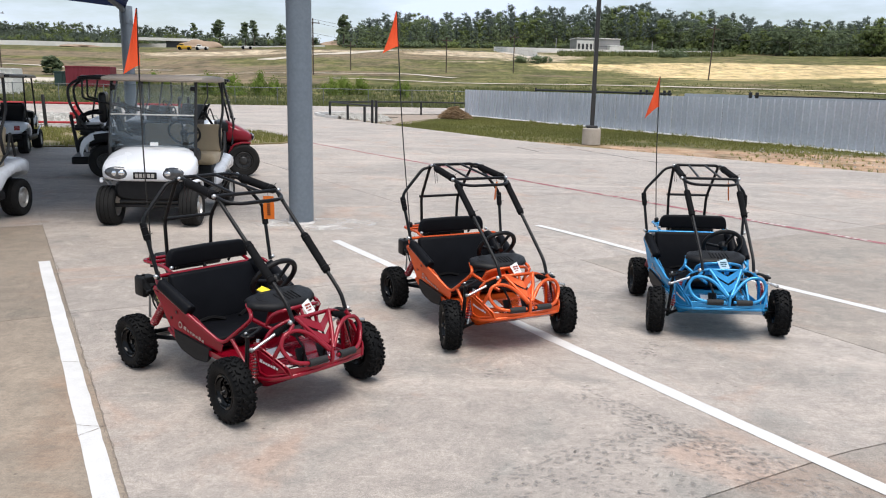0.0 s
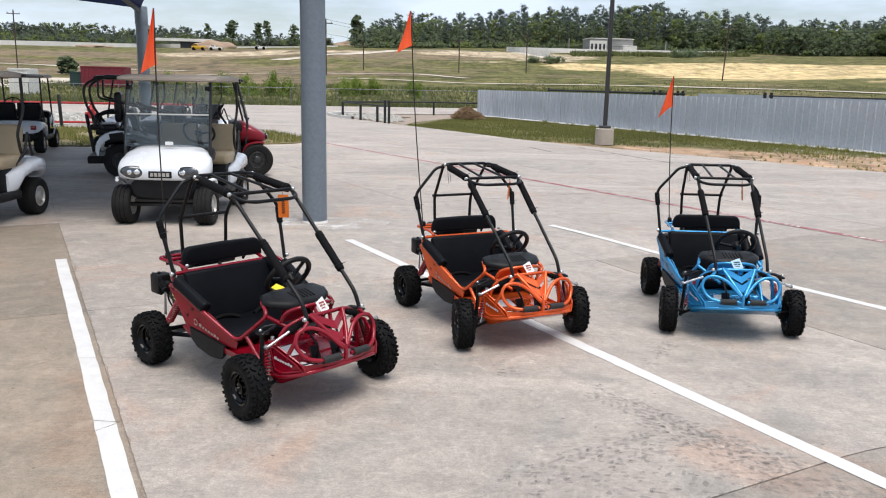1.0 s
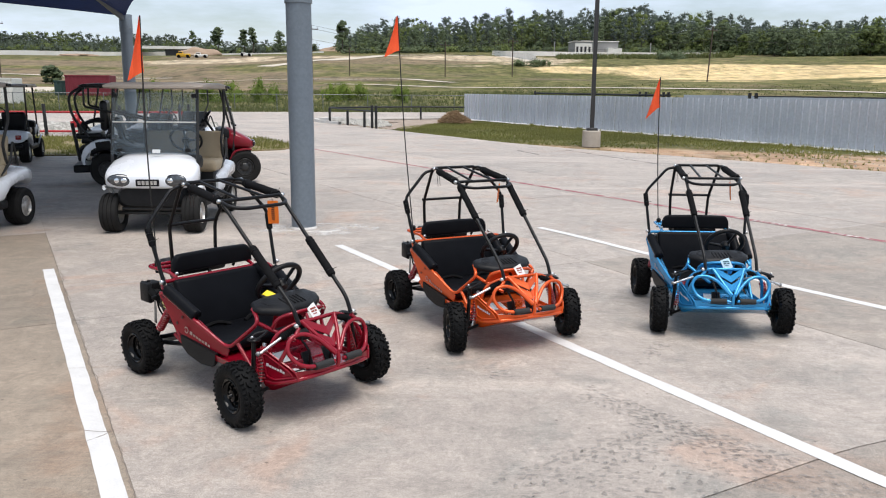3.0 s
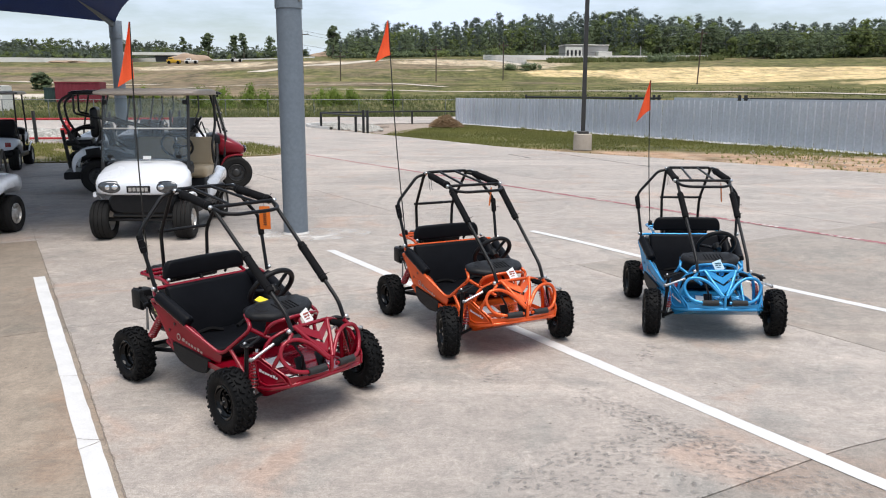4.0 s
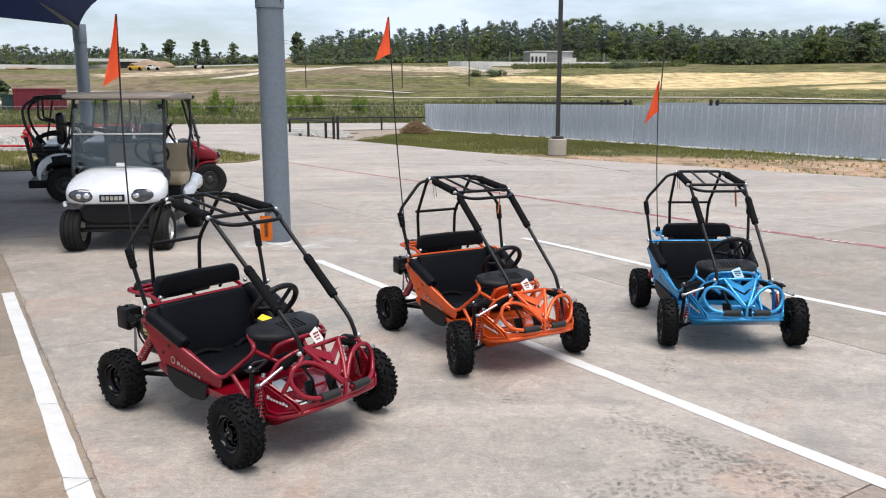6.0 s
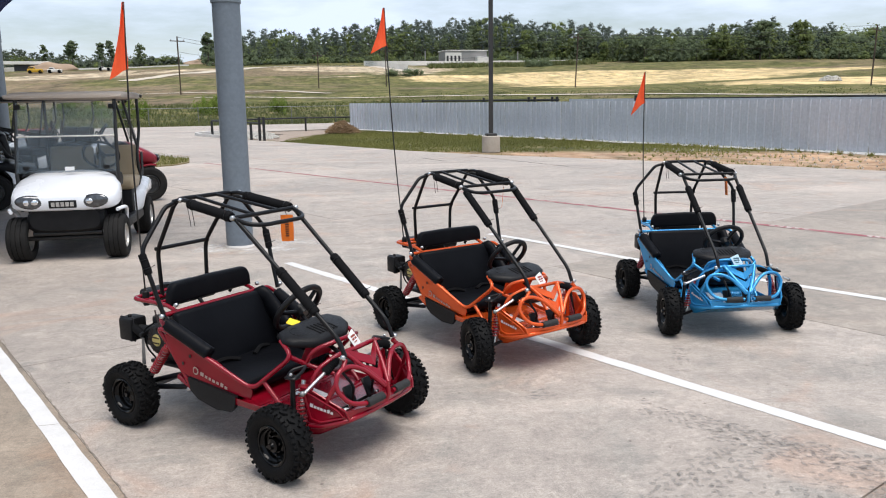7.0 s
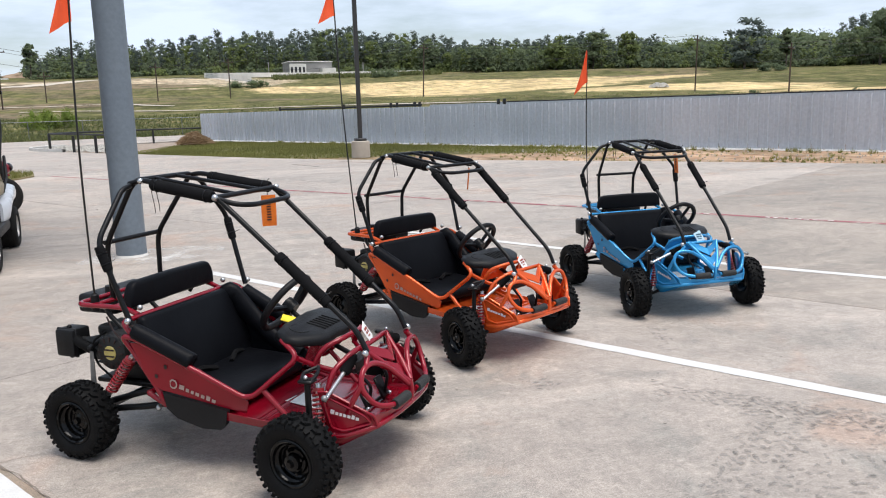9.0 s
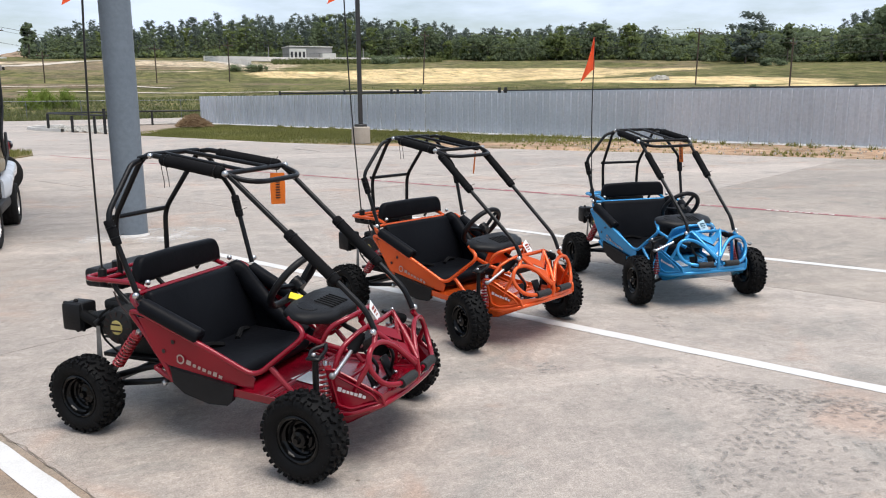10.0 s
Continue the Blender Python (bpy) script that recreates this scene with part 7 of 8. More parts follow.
                if (min(xs) + max(xs)) / 2 < -0.6:
                    ch.location.x -= longer
            elif ch.matrix_basis.translation.x < -0.6:
                ch.location.x -= longer
    return c


build_cart((-3.61, 10.30), -87, "cart_white", "beige_vinyl", "roof_tan", "white golf cart with beige seats and folded-screen windshield")
build_cart((-5.87, 9.03), 272, "cart_white", "beige_vinyl", "roof_tan", "white golf cart with beige seats under the shade sail", screen=False)
build_cart((-10.42, 18.86), 108, "cart_white", "cart_black", "roof_tan", "white golf cart with black seats seen from behind", screen=False)
build_cart((-4.80, 14.9), 20, "cart_red", "cart_black", "cart_black", "long dark red golf cart with black roof and rear bench", screen=True, dark_rims=True, rear_seat=True, roof_end=-1.85, lift=0.07, longer=0.62)
build_cart((-7.15, 18.1), 226, "cart_white", "cart_black", "roof_tan", "white golf cart with black seats behind a long cart", screen=False)
build_cart((-6.9, 19.9), 232, "cart_white", "cart_black", "roof_tan", "white golf cart with black seats beside a lawn island", screen=False)


# ---------------------------------------------------------------- red pipe fence, hydrant
def red_fence():
    a, b = Vector((-24.0, 27.2)), Vector((-9.9, 29.6))
    g = empty("red_pipe_fence", Matrix(), "low red-painted pipe fence with two rails", "fence")
    g["kind"] = "structure"
    for z in (0.14, 0.82):
        part("rail", tubes([[(a.x, a.y, z), (b.x, b.y, z)]], 0.04, seg=8), M["red_pipe"], g)
    for i in range(9):
        p = a + (b - a) * (i / 8)
        part("post", tubes([[(p.x, p.y, -0.03), (p.x, p.y, 0.86)]], 0.04, seg=8), M["red_pipe"], g)
    for i, (x, y, lean) in enumerate(((-13.9, 27.6, -0.04), (-9.75, 28.9, 0.0), (-9.45, 28.9, 0.02), (-10.9, 26.3, 0.04))):
        p = empty("post_stake", pose(x, y, 0.0), "black square steel post standing before a red pipe fence", "post")
        part("shaft", rbox((0.09, 0.09, 1.15), (lean, 0, 0.56), 0.01, 1, Matrix.Rotation(lean, 4, "Y")), M["black_steel"], p)


red_fence()


def hydrant():
    h = empty("fire_hydrant", pose(-14.4, 30.9, -0.05), "small red fire hydrant behind a pipe fence", "fire hydrant")
    part("barrel", lathe([(0.17, 0), (0.17, 0.06), (0.12, 0.08), (0.12, 0.50), (0.16, 0.52), (0.16, 0.58), (0.13, 0.60), (0.10, 0.70), (0.03, 0.74), (0.03, 0.80), (0, 0.80)], 18), M["red_pipe"], h)
    part("nozzle", tubes([[(-0.22, 0, 0.42), (0.22, 0, 0.42)]], 0.06, seg=10), M["red_pipe"], h)
    part("nozzle", tubes([[(0, -0.24, 0.40), (0, 0, 0.40)]], 0.075, seg=10), M["red_pipe"], h)


hydrant()


# ---------------------------------------------------------------- link fence at the far edge
M["galv"] = surf("galvanised_wire", (0.20, 0.21, 0.21), (0.16, 0.17, 0.17), 3, 20, 0.5, 0.6, bump=0.0)


def link_fence():
    pts = [Vector(p) for p in ((-70, 60), (-46, 59), (-14, 64.5), (0, 68), (14, 71))]
    g = empty("link_fence", Matrix(), "thin galvanised chain-link fence along a field", "fence")
    g["kind"] = "structure"
    for a, b in zip(pts, pts[1:]):
        n = max(int((b - a).length / 3), 1)
        for i in range(n):
            p = a + (b - a) * (i / n)
            part("post", tubes([[(p.x, p.y, -0.1), (p.x, p.y, 1.32)]], 0.03, seg=6), M["galv"], g)
        bm = bmesh.new()
        tube(bm, [(a.x, a.y, 1.28), (b.x, b.y, 1.28)], 0.024, seg=6)
        part("top_rail", bm, M["galv"], g)
        verts, faces = [], []
        L = (b - a).length
        d = (b - a).normalized()
        for s0 in range(int(L / 0.22)):
            for sg in (1, -1):
                x0 = s0 * 0.22
                x1 = x0 + sg * 1.28
                k = len(verts)
                for xx, zz in ((x0, 0.0), (x0 + 0.006, 0.0), (x1 + 0.006, 1.26), (x1, 1.26)):
                    p = a + d * min(max(xx, 0), L)
                    verts.append((p.x, p.y, zz))
                faces.append((k, k + 1, k + 2, k + 3))
        soup("wire_mesh", verts, faces, M["galv"], parent=g)


link_fence()


# ---------------------------------------------------------------- plants
def crown(kind, seed, cards, size):
    """Leaf clumps on a cloud of small lobes, for a tree one unit high."""
    rng = np.random.default_rng(seed)
    lobes = []
    if kind == "pine":
        n = int(rng.integers(17, 24))
        lean, base = rng.uniform(-0.03, 0.03, 2), rng.uniform(0.30, 0.46)
        for i in range(n):
            t = base + (0.98 - base) * (i + rng.random()) / n
            f = (t - base) / (1 - base)
            spread = 0.15 * math.sqrt(max(1 - f ** 2.2, 0)) * min(1, 0.45 + 2.2 * f) + 0.012
            a, q = rng.random() * 6.283, rng.uniform(0.25, 1.0)
            lobes.append((spread * q * math.cos(a) + lean[0] * f, spread * q * math.sin(a) + lean[1] * f, t, rng.uniform(0.045, 0.082), rng.uniform(0.026, 0.048)))
        lobes.append((lean[0], lean[1], 0.975, 0.032, 0.03))
    elif kind == "broad":
        n = int(rng.integers(28, 38))
        for i in range(n):
            t = rng.uniform(0.16, 0.93)
            spread = 0.25 * math.sqrt(max(1 - ((t - 0.52) / 0.46) ** 2, 0.04))
            a, q = rng.random() * 6.283, rng.random() ** 0.4
            lobes.append((spread * q * math.cos(a), spread * q * math.sin(a), t, rng.uniform(0.055, 0.10), rng.uniform(0.045, 0.08)))
    else:
        for i in range(16):
            a, q = rng.random() * 6.283, math.sqrt(rng.random())
            lobes.append((0.8 * q * math.cos(a), 0.6 * q * math.sin(a), rng.uniform(0.2, 0.78) * (1.05 - 0.4 * q), rng.uniform(0.16, 0.30), rng.uniform(0.12, 0.22)))
    V_, F_, N_ = [], [], []
    # a solid heart to each lobe, then leaf clumps over it
    ico = bmesh.new()
    bmesh.ops.create_icosphere(ico, subdivisions=1, radius=1.0)
    iv = np.array([v.co[:] for v in ico.verts])
    fi = [tuple(v.index for v in f.verts) for f in ico.faces]
    ico.free()
    for x, y, z, rx, rz in lobes:
        b = len(V_)
        q = iv * rng.uniform(0.55, 0.95, (len(iv), 1)) * np.array([rx, rx, rz]) * 0.85 + np.array([x, y, z])
        V_ += list(q)
        N_ += [q_ / np.linalg.norm(q_) for q_ in iv + rng.normal(size=iv.shape) * 0.3 + np.array([0, 0, 0.7])]
        F_ += [tuple(k + b for k in f) for f in fi]
    w = np.array([l_[3] ** 2 for l_ in lobes])
    pick = rng.choice(len(lobes), cards, p=w / w.sum())
    for k in pick:
        x, y, z, rx, rz = lobes[k]
        d = rng.normal(size=3)
        d /= np.linalg.norm(d)
        f = rng.uniform(0.7, 1.45)
        c = np.array([x + d[0] * rx * f, y + d[1] * rx * f, z + d[2] * rz * f])
        nrm = d + rng.normal(size=3) * 0.6
        nrm /= np.linalg.norm(nrm)
        t1 = np.cross(nrm, rng.normal(size=3))
        t1 /= np.linalg.norm(t1)
        t2 = np.cross(nrm, t1)
        s = size * rng.uniform(0.5, 1.3)
        b = len(V_)
        V_ += [c + t1 * s, c + t2 * s * rng.uniform(0.4, 0.8), c - t1 * s * rng.uniform(0.6, 1.0), c - t2 * s * rng.uniform(0.4, 0.8)]
        F_ += [(b, b + 1, b + 2, b + 3)]
        soft_ = d + rng.normal(size=3) * 0.32 + np.array([0, 0, 0.9])
        N_ += [soft_ / np.linalg.norm(soft_)] * 4
    return np.array(V_), F_, np.array(N_)


def trunk(kind, h, r):
    pts = [(0, 0, -0.3), (0.02 * h, 0.01 * h, 0.45 * h), (-0.01 * h, 0.015 * h, (0.9 if kind == "pine" else 0.62) * h)]
    bm = bmesh.new()
    tube(bm, pts, r, 0.1 * h, 7, r_end=r * 0.3)
    for i in range(6):
        a, z = i * 1.9, h * (0.40 + 0.08 * i if kind == "pine" else 0.3 + 0.06 * i)
        tube(bm, [(0, 0, z), (math.cos(a) * h * 0.12, math.sin(a) * h * 0.12, z + h * 0.07), (math.cos(a) * h * 0.18, math.sin(a) * h * 0.18, z + h * 0.13)], r * 0.35, 0.03 * h, 5, r_end=r * 0.1)
    return bm


def polar(az, s):
    return s * math.sin(radians(az)), s * math.cos(radians(az))


def tree(az, s, h, kind, material, seed, wide=1.0, label="", cards=620, size=None):
    x, y = polar(az, s)
    t = empty("tree", pose(x, y, land(x, y)), label, "tree")
    v, f, nn = crown(kind, seed, cards, size or 0.6 / h * (1 if h > 7 else 0.55))
    v = v * np.array([h * wide, h * wide, h])
    soup("crown", v.tolist(), f, material, parent=t, normals=nn.tolist())
    part("trunk", trunk(kind, h, 0.022 * h), M["bark"], t)
    return t


def wood(name, rows, mats, seed, label, crest=None):
    """A far wood: many crowns in one mesh for each foliage."""
    rng = np.random.default_rng(seed)
    kinds = {"pine": [crown("pine", 100 + i, 820, 0.0155) for i in range(9)], "broad": [crown("broad", 200 + i, 1150, 0.0165) for i in range(8)], "low": [crown("low", 300 + i, 420, 0.048) for i in range(6)]}
    out = {m: ([], [], []) for m in mats}
    trunks_v, trunks_f = [], []
    for az0, az1, s_of, h0, h1, n, pines, low in rows:
        for i in range(n):
            az = az0 + (az1 - az0) * (i + rng.uniform(-0.4, 0.4)) / n
            s = s_of(az) + rng.uniform(-3, 3)
            x, y = polar(az, s)
            h = rng.uniform(h0, h1)
            if crest and not low:
                h *= max(1.7 + s * math.tan(radians(crest(az))) - land(x, y), 4)
            kind = "low" if low else "pine" if rng.random() < pines else "broad"
            m = mats[0] if kind == "pine" else mats[1 + int(rng.random() > 0.72)] if len(mats) > 2 else mats[-1]
            v, f, nn = kinds[kind][rng.integers(len(kinds[kind]))]
            a = rng.random() * 6.283
            c, sn = math.cos(a), math.sin(a)
            wx = h * (rng.uniform(0.75, 1.05) if kind == "pine" else rng.uniform(0.85, 1.2) if kind == "broad" else rng.uniform(0.8, 1.1))
            p = np.stack([(v[:, 0] * c - v[:, 1] * sn) * wx + x, (v[:, 0] * sn + v[:, 1] * c) * wx + y, v[:, 2] * h + land(x, y) - (0.3 if low else 0)], 1)
            V_, F_, N_ = out[m]
            N_.extend(np.stack([nn[:, 0] * c - nn[:, 1] * sn, nn[:, 0] * sn + nn[:, 1] * c, nn[:, 2]], 1).tolist())
            b = len(V_)
            V_.extend(p.tolist())
            F_.extend([tuple(q + b for q in g) for g in f])
            if not low:
                b = len(trunks_v)
                r = 0.018 * h
                z = land(x, y)
                trunks_v += [(x - r, y, z - 0.5), (x + r, y, z - 0.5), (x, y + r, z - 0.5), (x, y, z + h * 0.85)]
                trunks_f += [(b, b + 1, b + 3), (b + 1, b + 2, b + 3), (b + 2, b, b + 3)]
    for m in mats:
        if out[m][0]:
            soup(name, out[m][0], out[m][1], M[m], label, "woodland", "stuff", None, out[m][2])
    if trunks_v:
        soup(name + "_trunks", trunks_v, trunks_f, M["bark"], "thin trunks at the edge of a far wood", "tree trunks", "stuff")


def edge(az):
    return np.interp(az, [-10, 8, 18, 26, 34, 42, 56], [318, 322, 310, 285, 262, 246, 225])


def skyline(az):
    """Degrees by which the wood's top stands above the horizon."""
    return np.interp(az, [-7.6, -6.6, -5.3, -2.5, 0, 2.5, 4.6, 8, 11, 13, 15, 17.8, 19.7, 21.2, 22.2, 23.9, 26, 29.4, 30.8, 33, 34.4, 37.7, 39.6, 41.2, 43.3, 44.6, 46, 58], [4.0, 4.0, 4.6, 4.75, 4.75, 5.1, 5.3, 5.15, 5.5, 5.4, 5.05, 5.0, 4.5, 4.3, 4.7, 4.4, 4.5, 4.8, 4.3, 4.3, 3.6, 3.95, 4.5, 3.8, 3.4, 4.4, 4.8, 4.9])


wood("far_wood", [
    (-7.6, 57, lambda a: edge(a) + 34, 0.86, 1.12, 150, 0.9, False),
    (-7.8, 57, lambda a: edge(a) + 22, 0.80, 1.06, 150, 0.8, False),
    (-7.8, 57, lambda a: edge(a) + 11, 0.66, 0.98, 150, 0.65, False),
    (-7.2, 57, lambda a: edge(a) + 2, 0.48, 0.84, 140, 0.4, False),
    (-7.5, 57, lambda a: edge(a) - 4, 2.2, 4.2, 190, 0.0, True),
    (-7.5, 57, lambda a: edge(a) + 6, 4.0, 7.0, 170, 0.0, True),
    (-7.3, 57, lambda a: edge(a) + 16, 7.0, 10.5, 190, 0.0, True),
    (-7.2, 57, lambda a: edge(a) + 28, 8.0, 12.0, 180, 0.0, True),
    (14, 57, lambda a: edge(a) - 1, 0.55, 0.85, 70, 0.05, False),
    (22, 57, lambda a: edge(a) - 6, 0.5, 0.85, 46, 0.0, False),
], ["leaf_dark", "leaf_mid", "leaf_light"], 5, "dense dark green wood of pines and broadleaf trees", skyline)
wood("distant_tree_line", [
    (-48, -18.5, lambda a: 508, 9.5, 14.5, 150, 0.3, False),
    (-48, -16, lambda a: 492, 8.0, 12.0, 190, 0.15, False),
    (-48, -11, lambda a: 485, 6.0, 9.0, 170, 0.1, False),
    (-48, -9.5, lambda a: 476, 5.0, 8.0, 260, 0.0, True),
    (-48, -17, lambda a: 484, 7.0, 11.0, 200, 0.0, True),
], ["leaf_far", "leaf_far", "leaf_light"], 9, "low line of distant trees with haze in their colour")
for i, (az, s, h, kind, wide) in enumerate(((-17.6, 420, 12.6, "pine", 0.8), (-16.0, 415, 13.6, "pine", 1.3), (-14.3, 418, 12.4, "pine", 1.0), (-13.7, 420, 12.8, "pine", 0.9), (-11.9, 415, 10.5, "broad", 0.9), (-7.75, 318, 12.0, "pine", 1.15))):
    tree(az, s, h, kind, M["leaf_mid"], 40 + i, wide, "tall dark tree standing clear on the skyline")
tree(-26.2, 150, 2.9, "broad", M["leaf_mid"], 61, 1.7, "small round dark green tree in a dry field")
for i, (az, ds, h, kind, mat, wide) in enumerate(((38.7, -14, 13.6, "broad", "leaf_dark", 1.35), (41.2, -10, 10.0, "pine", "leaf_mid", 1.0), (26.5, -10, 11, "broad", "leaf_light", 1.25), (29.0, -9, 11.5, "broad", "leaf_mid", 1.2), (31.3, -8, 11, "broad", "leaf_light", 1.0), (46.5, -16, 13.5, "broad", "leaf_mid", 1.1), (48.8, -18, 15.5, "broad", "leaf_mid", 1.2), (21.0, -8, 9, "broad", "leaf_mid", 1.2), (16.3, -4, 6, "broad", "leaf_light", 1.1), (19.0, -6, 6.5, "broad", "leaf_light", 1.0))):
    tree(az, float(edge(az)) + ds, h, kind, M[mat], 70 + i, wide, "large leafy tree at the edge of a wood", 1500, 0.40 / h)


def bush(x, y, w, h, seed, material, label, cards=4200):
    v, f, nn = crown("low", seed, cards, 0.026)
    b = soup("bush", (v * np.array([w / 2, w / 2, h])).tolist(), f, material, label, "bush", "", None, nn.tolist())
    b.location = (x, y, land(x, y) - 0.22 * h)
    return b


for i, (az, s, w, h) in enumerate(((-15.8, 84, 5.6, 4.2), (-13.0, 84, 3.6, 3.9), (-8.5, 86, 3.2, 3.2), (-7.6, 86.5, 2.6, 3.6), (-6.7, 87, 2.9, 3.3), (-3.67, 84, 2.3, 3.3), (-20.5, 98, 5.0, 2.4))):
    bush(*polar(az, s), w, h, 400 + i, M["bush"], "bright green wild bush in tall grass")
for i, (az, s, w, h) in enumerate(((5.4, 205, 11.0, 3.6), (14.6, 240, 10, 5.0), (40.2, 190, 8, 2.8), (38.9, 118, 1.6, 1.1), (36.3, 116, 1.6, 0.8), (44.9, 118, 1.5, 1.0))):
    bush(*polar(az, s), w, h, 420 + i, M["leaf_mid"], "dull green shrub in an open field")

spots = []
for _ in range(9000):
    az, s = random.uniform(-34, 14), random.uniform(63, 104)
    x, y = polar(az, s)
    if not inside(LOT, x, y) and (y > 66 + 0.24 * x - 0 or x < -44):
        spots.append((x, y, land(x, y)))
v_, f_ = tufts(spots, 0.14, 0.42, 5, 0.6, 0.035)
soup("tall_grass", v_, f_, M["tall_grass"], "tall green grass beyond a parking lot", "grass", "stuff")
spots = []
for _ in range(7000):
    az, s = random.uniform(2, 56), random.uniform(60, 125)
    x, y = polar(az, s)
    spots.append((x, y, land(x, y)))
v_, f_ = tufts(spots, 0.06, 0.16, 5, 0.9, 0.05)
soup("field_grass", v_, f_, M["tall_grass"], "rough green grass across a field", "grass", "stuff")
hedge = [(*polar(random.uniform(7.0, 18.5), random.uniform(244, 262)), 0) for _ in range(600)]
v_, f_ = tufts([(x, y, land(x, y)) for x, y, _ in hedge], 0.6, 1.5, 9, 0.8, 0.2)
soup("hedge_weeds", v_, f_, M["tall_grass"], "ragged green hedge of weeds below a pale wall", "hedge", "stuff")


# ---------------------------------------------------------------- field tracks, poles, far buildings
M["track"] = surf("pale_gravel_track", (0.58, 0.51, 0.42), (0.46, 0.40, 0.32), 0.4, 8, 0.95, bump=0.3, coords="World")
M["pale_wall"] = surf("white_concrete_wall", (0.74, 0.72, 0.68), (0.62, 0.60, 0.56), 0.3, 6, 0.85, bump=0.1, coords="World")
M["far_steel"] = surf("grey_ribbed_cladding", (0.30, 0.29, 0.28), (0.25, 0.245, 0.24), 0.5, 8, 0.6, bump=0.1)
M["dark_void"] = surf("shadowed_opening", (0.03, 0.03, 0.035), rough=0.6, bump=0.0)
M["crate_red"] = surf("maroon_container_steel", (0.20, 0.015, 0.03), (0.15, 0.012, 0.022), 0.8, 10, 0.6, bump=0.1)
M["crate_green"] = surf("dark_green_container_steel", (0.02, 0.05, 0.045), rough=0.6, bump=0.1)
M["digger"] = surf("yellow_machine_paint", (0.62, 0.36, 0.02), rough=0.5, bump=0.0)
M["earth"] = surf("bare_brown_earth", (0.36, 0.26, 0.18), (0.28, 0.2, 0.14), 0.3, 5, 0.95, bump=0.4, coords="World")


def track(pts, width, label, lift=0.10):
    """A strip laid over the land along points given as bearing and distance."""
    path = []
    for (a, s), (b, t) in zip(pts, pts[1:]):
        for i in range(14):
            k = i / 14
            path.append(Vector(polar(a + (b - a) * k, s + (t - s) * k)))
    path.append(Vector(polar(*pts[-1])))
    verts, faces = [], []
    for i, p in enumerate(path):
        d = (path[min(i + 1, len(path) - 1)] - path[max(i - 1, 0)]).normalized()
        n = Vector((-d.y, d.x))
        w = width * (1 + 0.4 * noise.noise((i * 0.4, 0, 5)))
        for k in (-0.5, 0.0, 0.5):
            q = p + n * w * k
            verts.append((q.x, q.y, land(q.x, q.y) + lift))
        if i:
            b = 3 * i
            faces += [(b - 3, b - 2, b + 1, b), (b - 2, b - 1, b + 2, b + 1)]
    soup("dirt_track", verts, faces, M["track"], label, "track", "structure")


track([(-9, 122), (0, 117), (12, 114), (28, 108), (46, 106)], 1.6, "pale gravel track across a green field")
track([(-40, 205), (-28, 190), (-22, 180), (-19, 178)], 3.0, "pale dirt track across a dry field")
track([(-19, 150), (-13, 148), (-9, 140), (-4, 138), (0, 128)], 1.8, "pale dirt track across a dry field")
track([(-13, 205), (-8, 235), (-4, 262), (2, 275)], 5.0, "pale dirt track climbing a slope")
track([(3.2, 276), (8, 279), (13, 278), (17.5, 276)], 9.0, "pale gravel yard before a low building", 0.15)
track([(3.4, 268), (4.6, 250), (5.6, 232)], 7.0, "pale gravel ramp down a bank", 0.12)
track([(-44, 66), (-36, 80), (-30, 100), (-26.5, 112), (-27, 118), (-32, 120)], 9.0, "pale concrete side road", 0.05)


def utility_pole(az, s, h, lean=0.0, arm=True):
    x, y = polar(az, s)
    p = empty("utility_pole", pose(x, y, land(x, y), 0, lean, 30), "dark weathered wooden utility pole", "utility pole", "utility poles across the fields")
    part("shaft", tubes([[(0, 0, -0.5), (0, 0, h)]], 0.11, seg=8), M["wood_pole"], p)
    if arm:
        part("cross_arm", rbox((2.3, 0.12, 0.14), (0, 0, h - 0.7), 0.01, 1), M["wood_pole"], p)
        for k in (-1, 0.0, 1):
            part("insulator", lathe([(0.05, 0), (0.07, 0.08), (0.04, 0.22), (0, 0.24)], 8, "Z", (k, 0, h - 0.62)), M["alloy"], p)
    return x, y, land(x, y) + h - 0.4


tops = [utility_pole(*a) for a in ((-29.0, 175, 10.5), (-9.8, 135, 8.8), (-7.25, 164, 5.4), (-0.65, 163, 6.9), (4.0, 171, 7.8), (17.0, 147, 9.2, 3.5), (35.3, 130, 8.3, 3.5), (41.0, 118, 6.6, 3.0))]
for a, b in ((1, 3), (3, 4), (4, 5), (5, 6), (6, 7)):
    bm = bmesh.new()
    for dz in (0.3, -0.2, -1.9):
        p, q = Vector(tops[a]), Vector(tops[b])
        mid = (p + q) / 2 + Vector((0, 0, -1.0))
        tube(bm, [p + Vector((0, 0, dz)), mid + Vector((0, 0, dz)), q + Vector((0, 0, dz))], 0.022, 18, 4)
    tagged(part("power_line", bm, M["pole_black"]), "three slack overhead wires between poles", "power line")
p_, q_ = Vector(tops[7]), Vector((150, 84, 13))
bm = bmesh.new()
for dz in (0.3, -0.2, -1.9):
    tube(bm, [p_ + Vector((0, 0, dz)), (p_ + q_) / 2 + Vector((0, 0, dz - 0.6)), q_ + Vector((0, 0, dz))], 0.022, 18, 4)
tagged(part("power_line", bm, M["pole_black"]), "three slack overhead wires between poles", "power line")


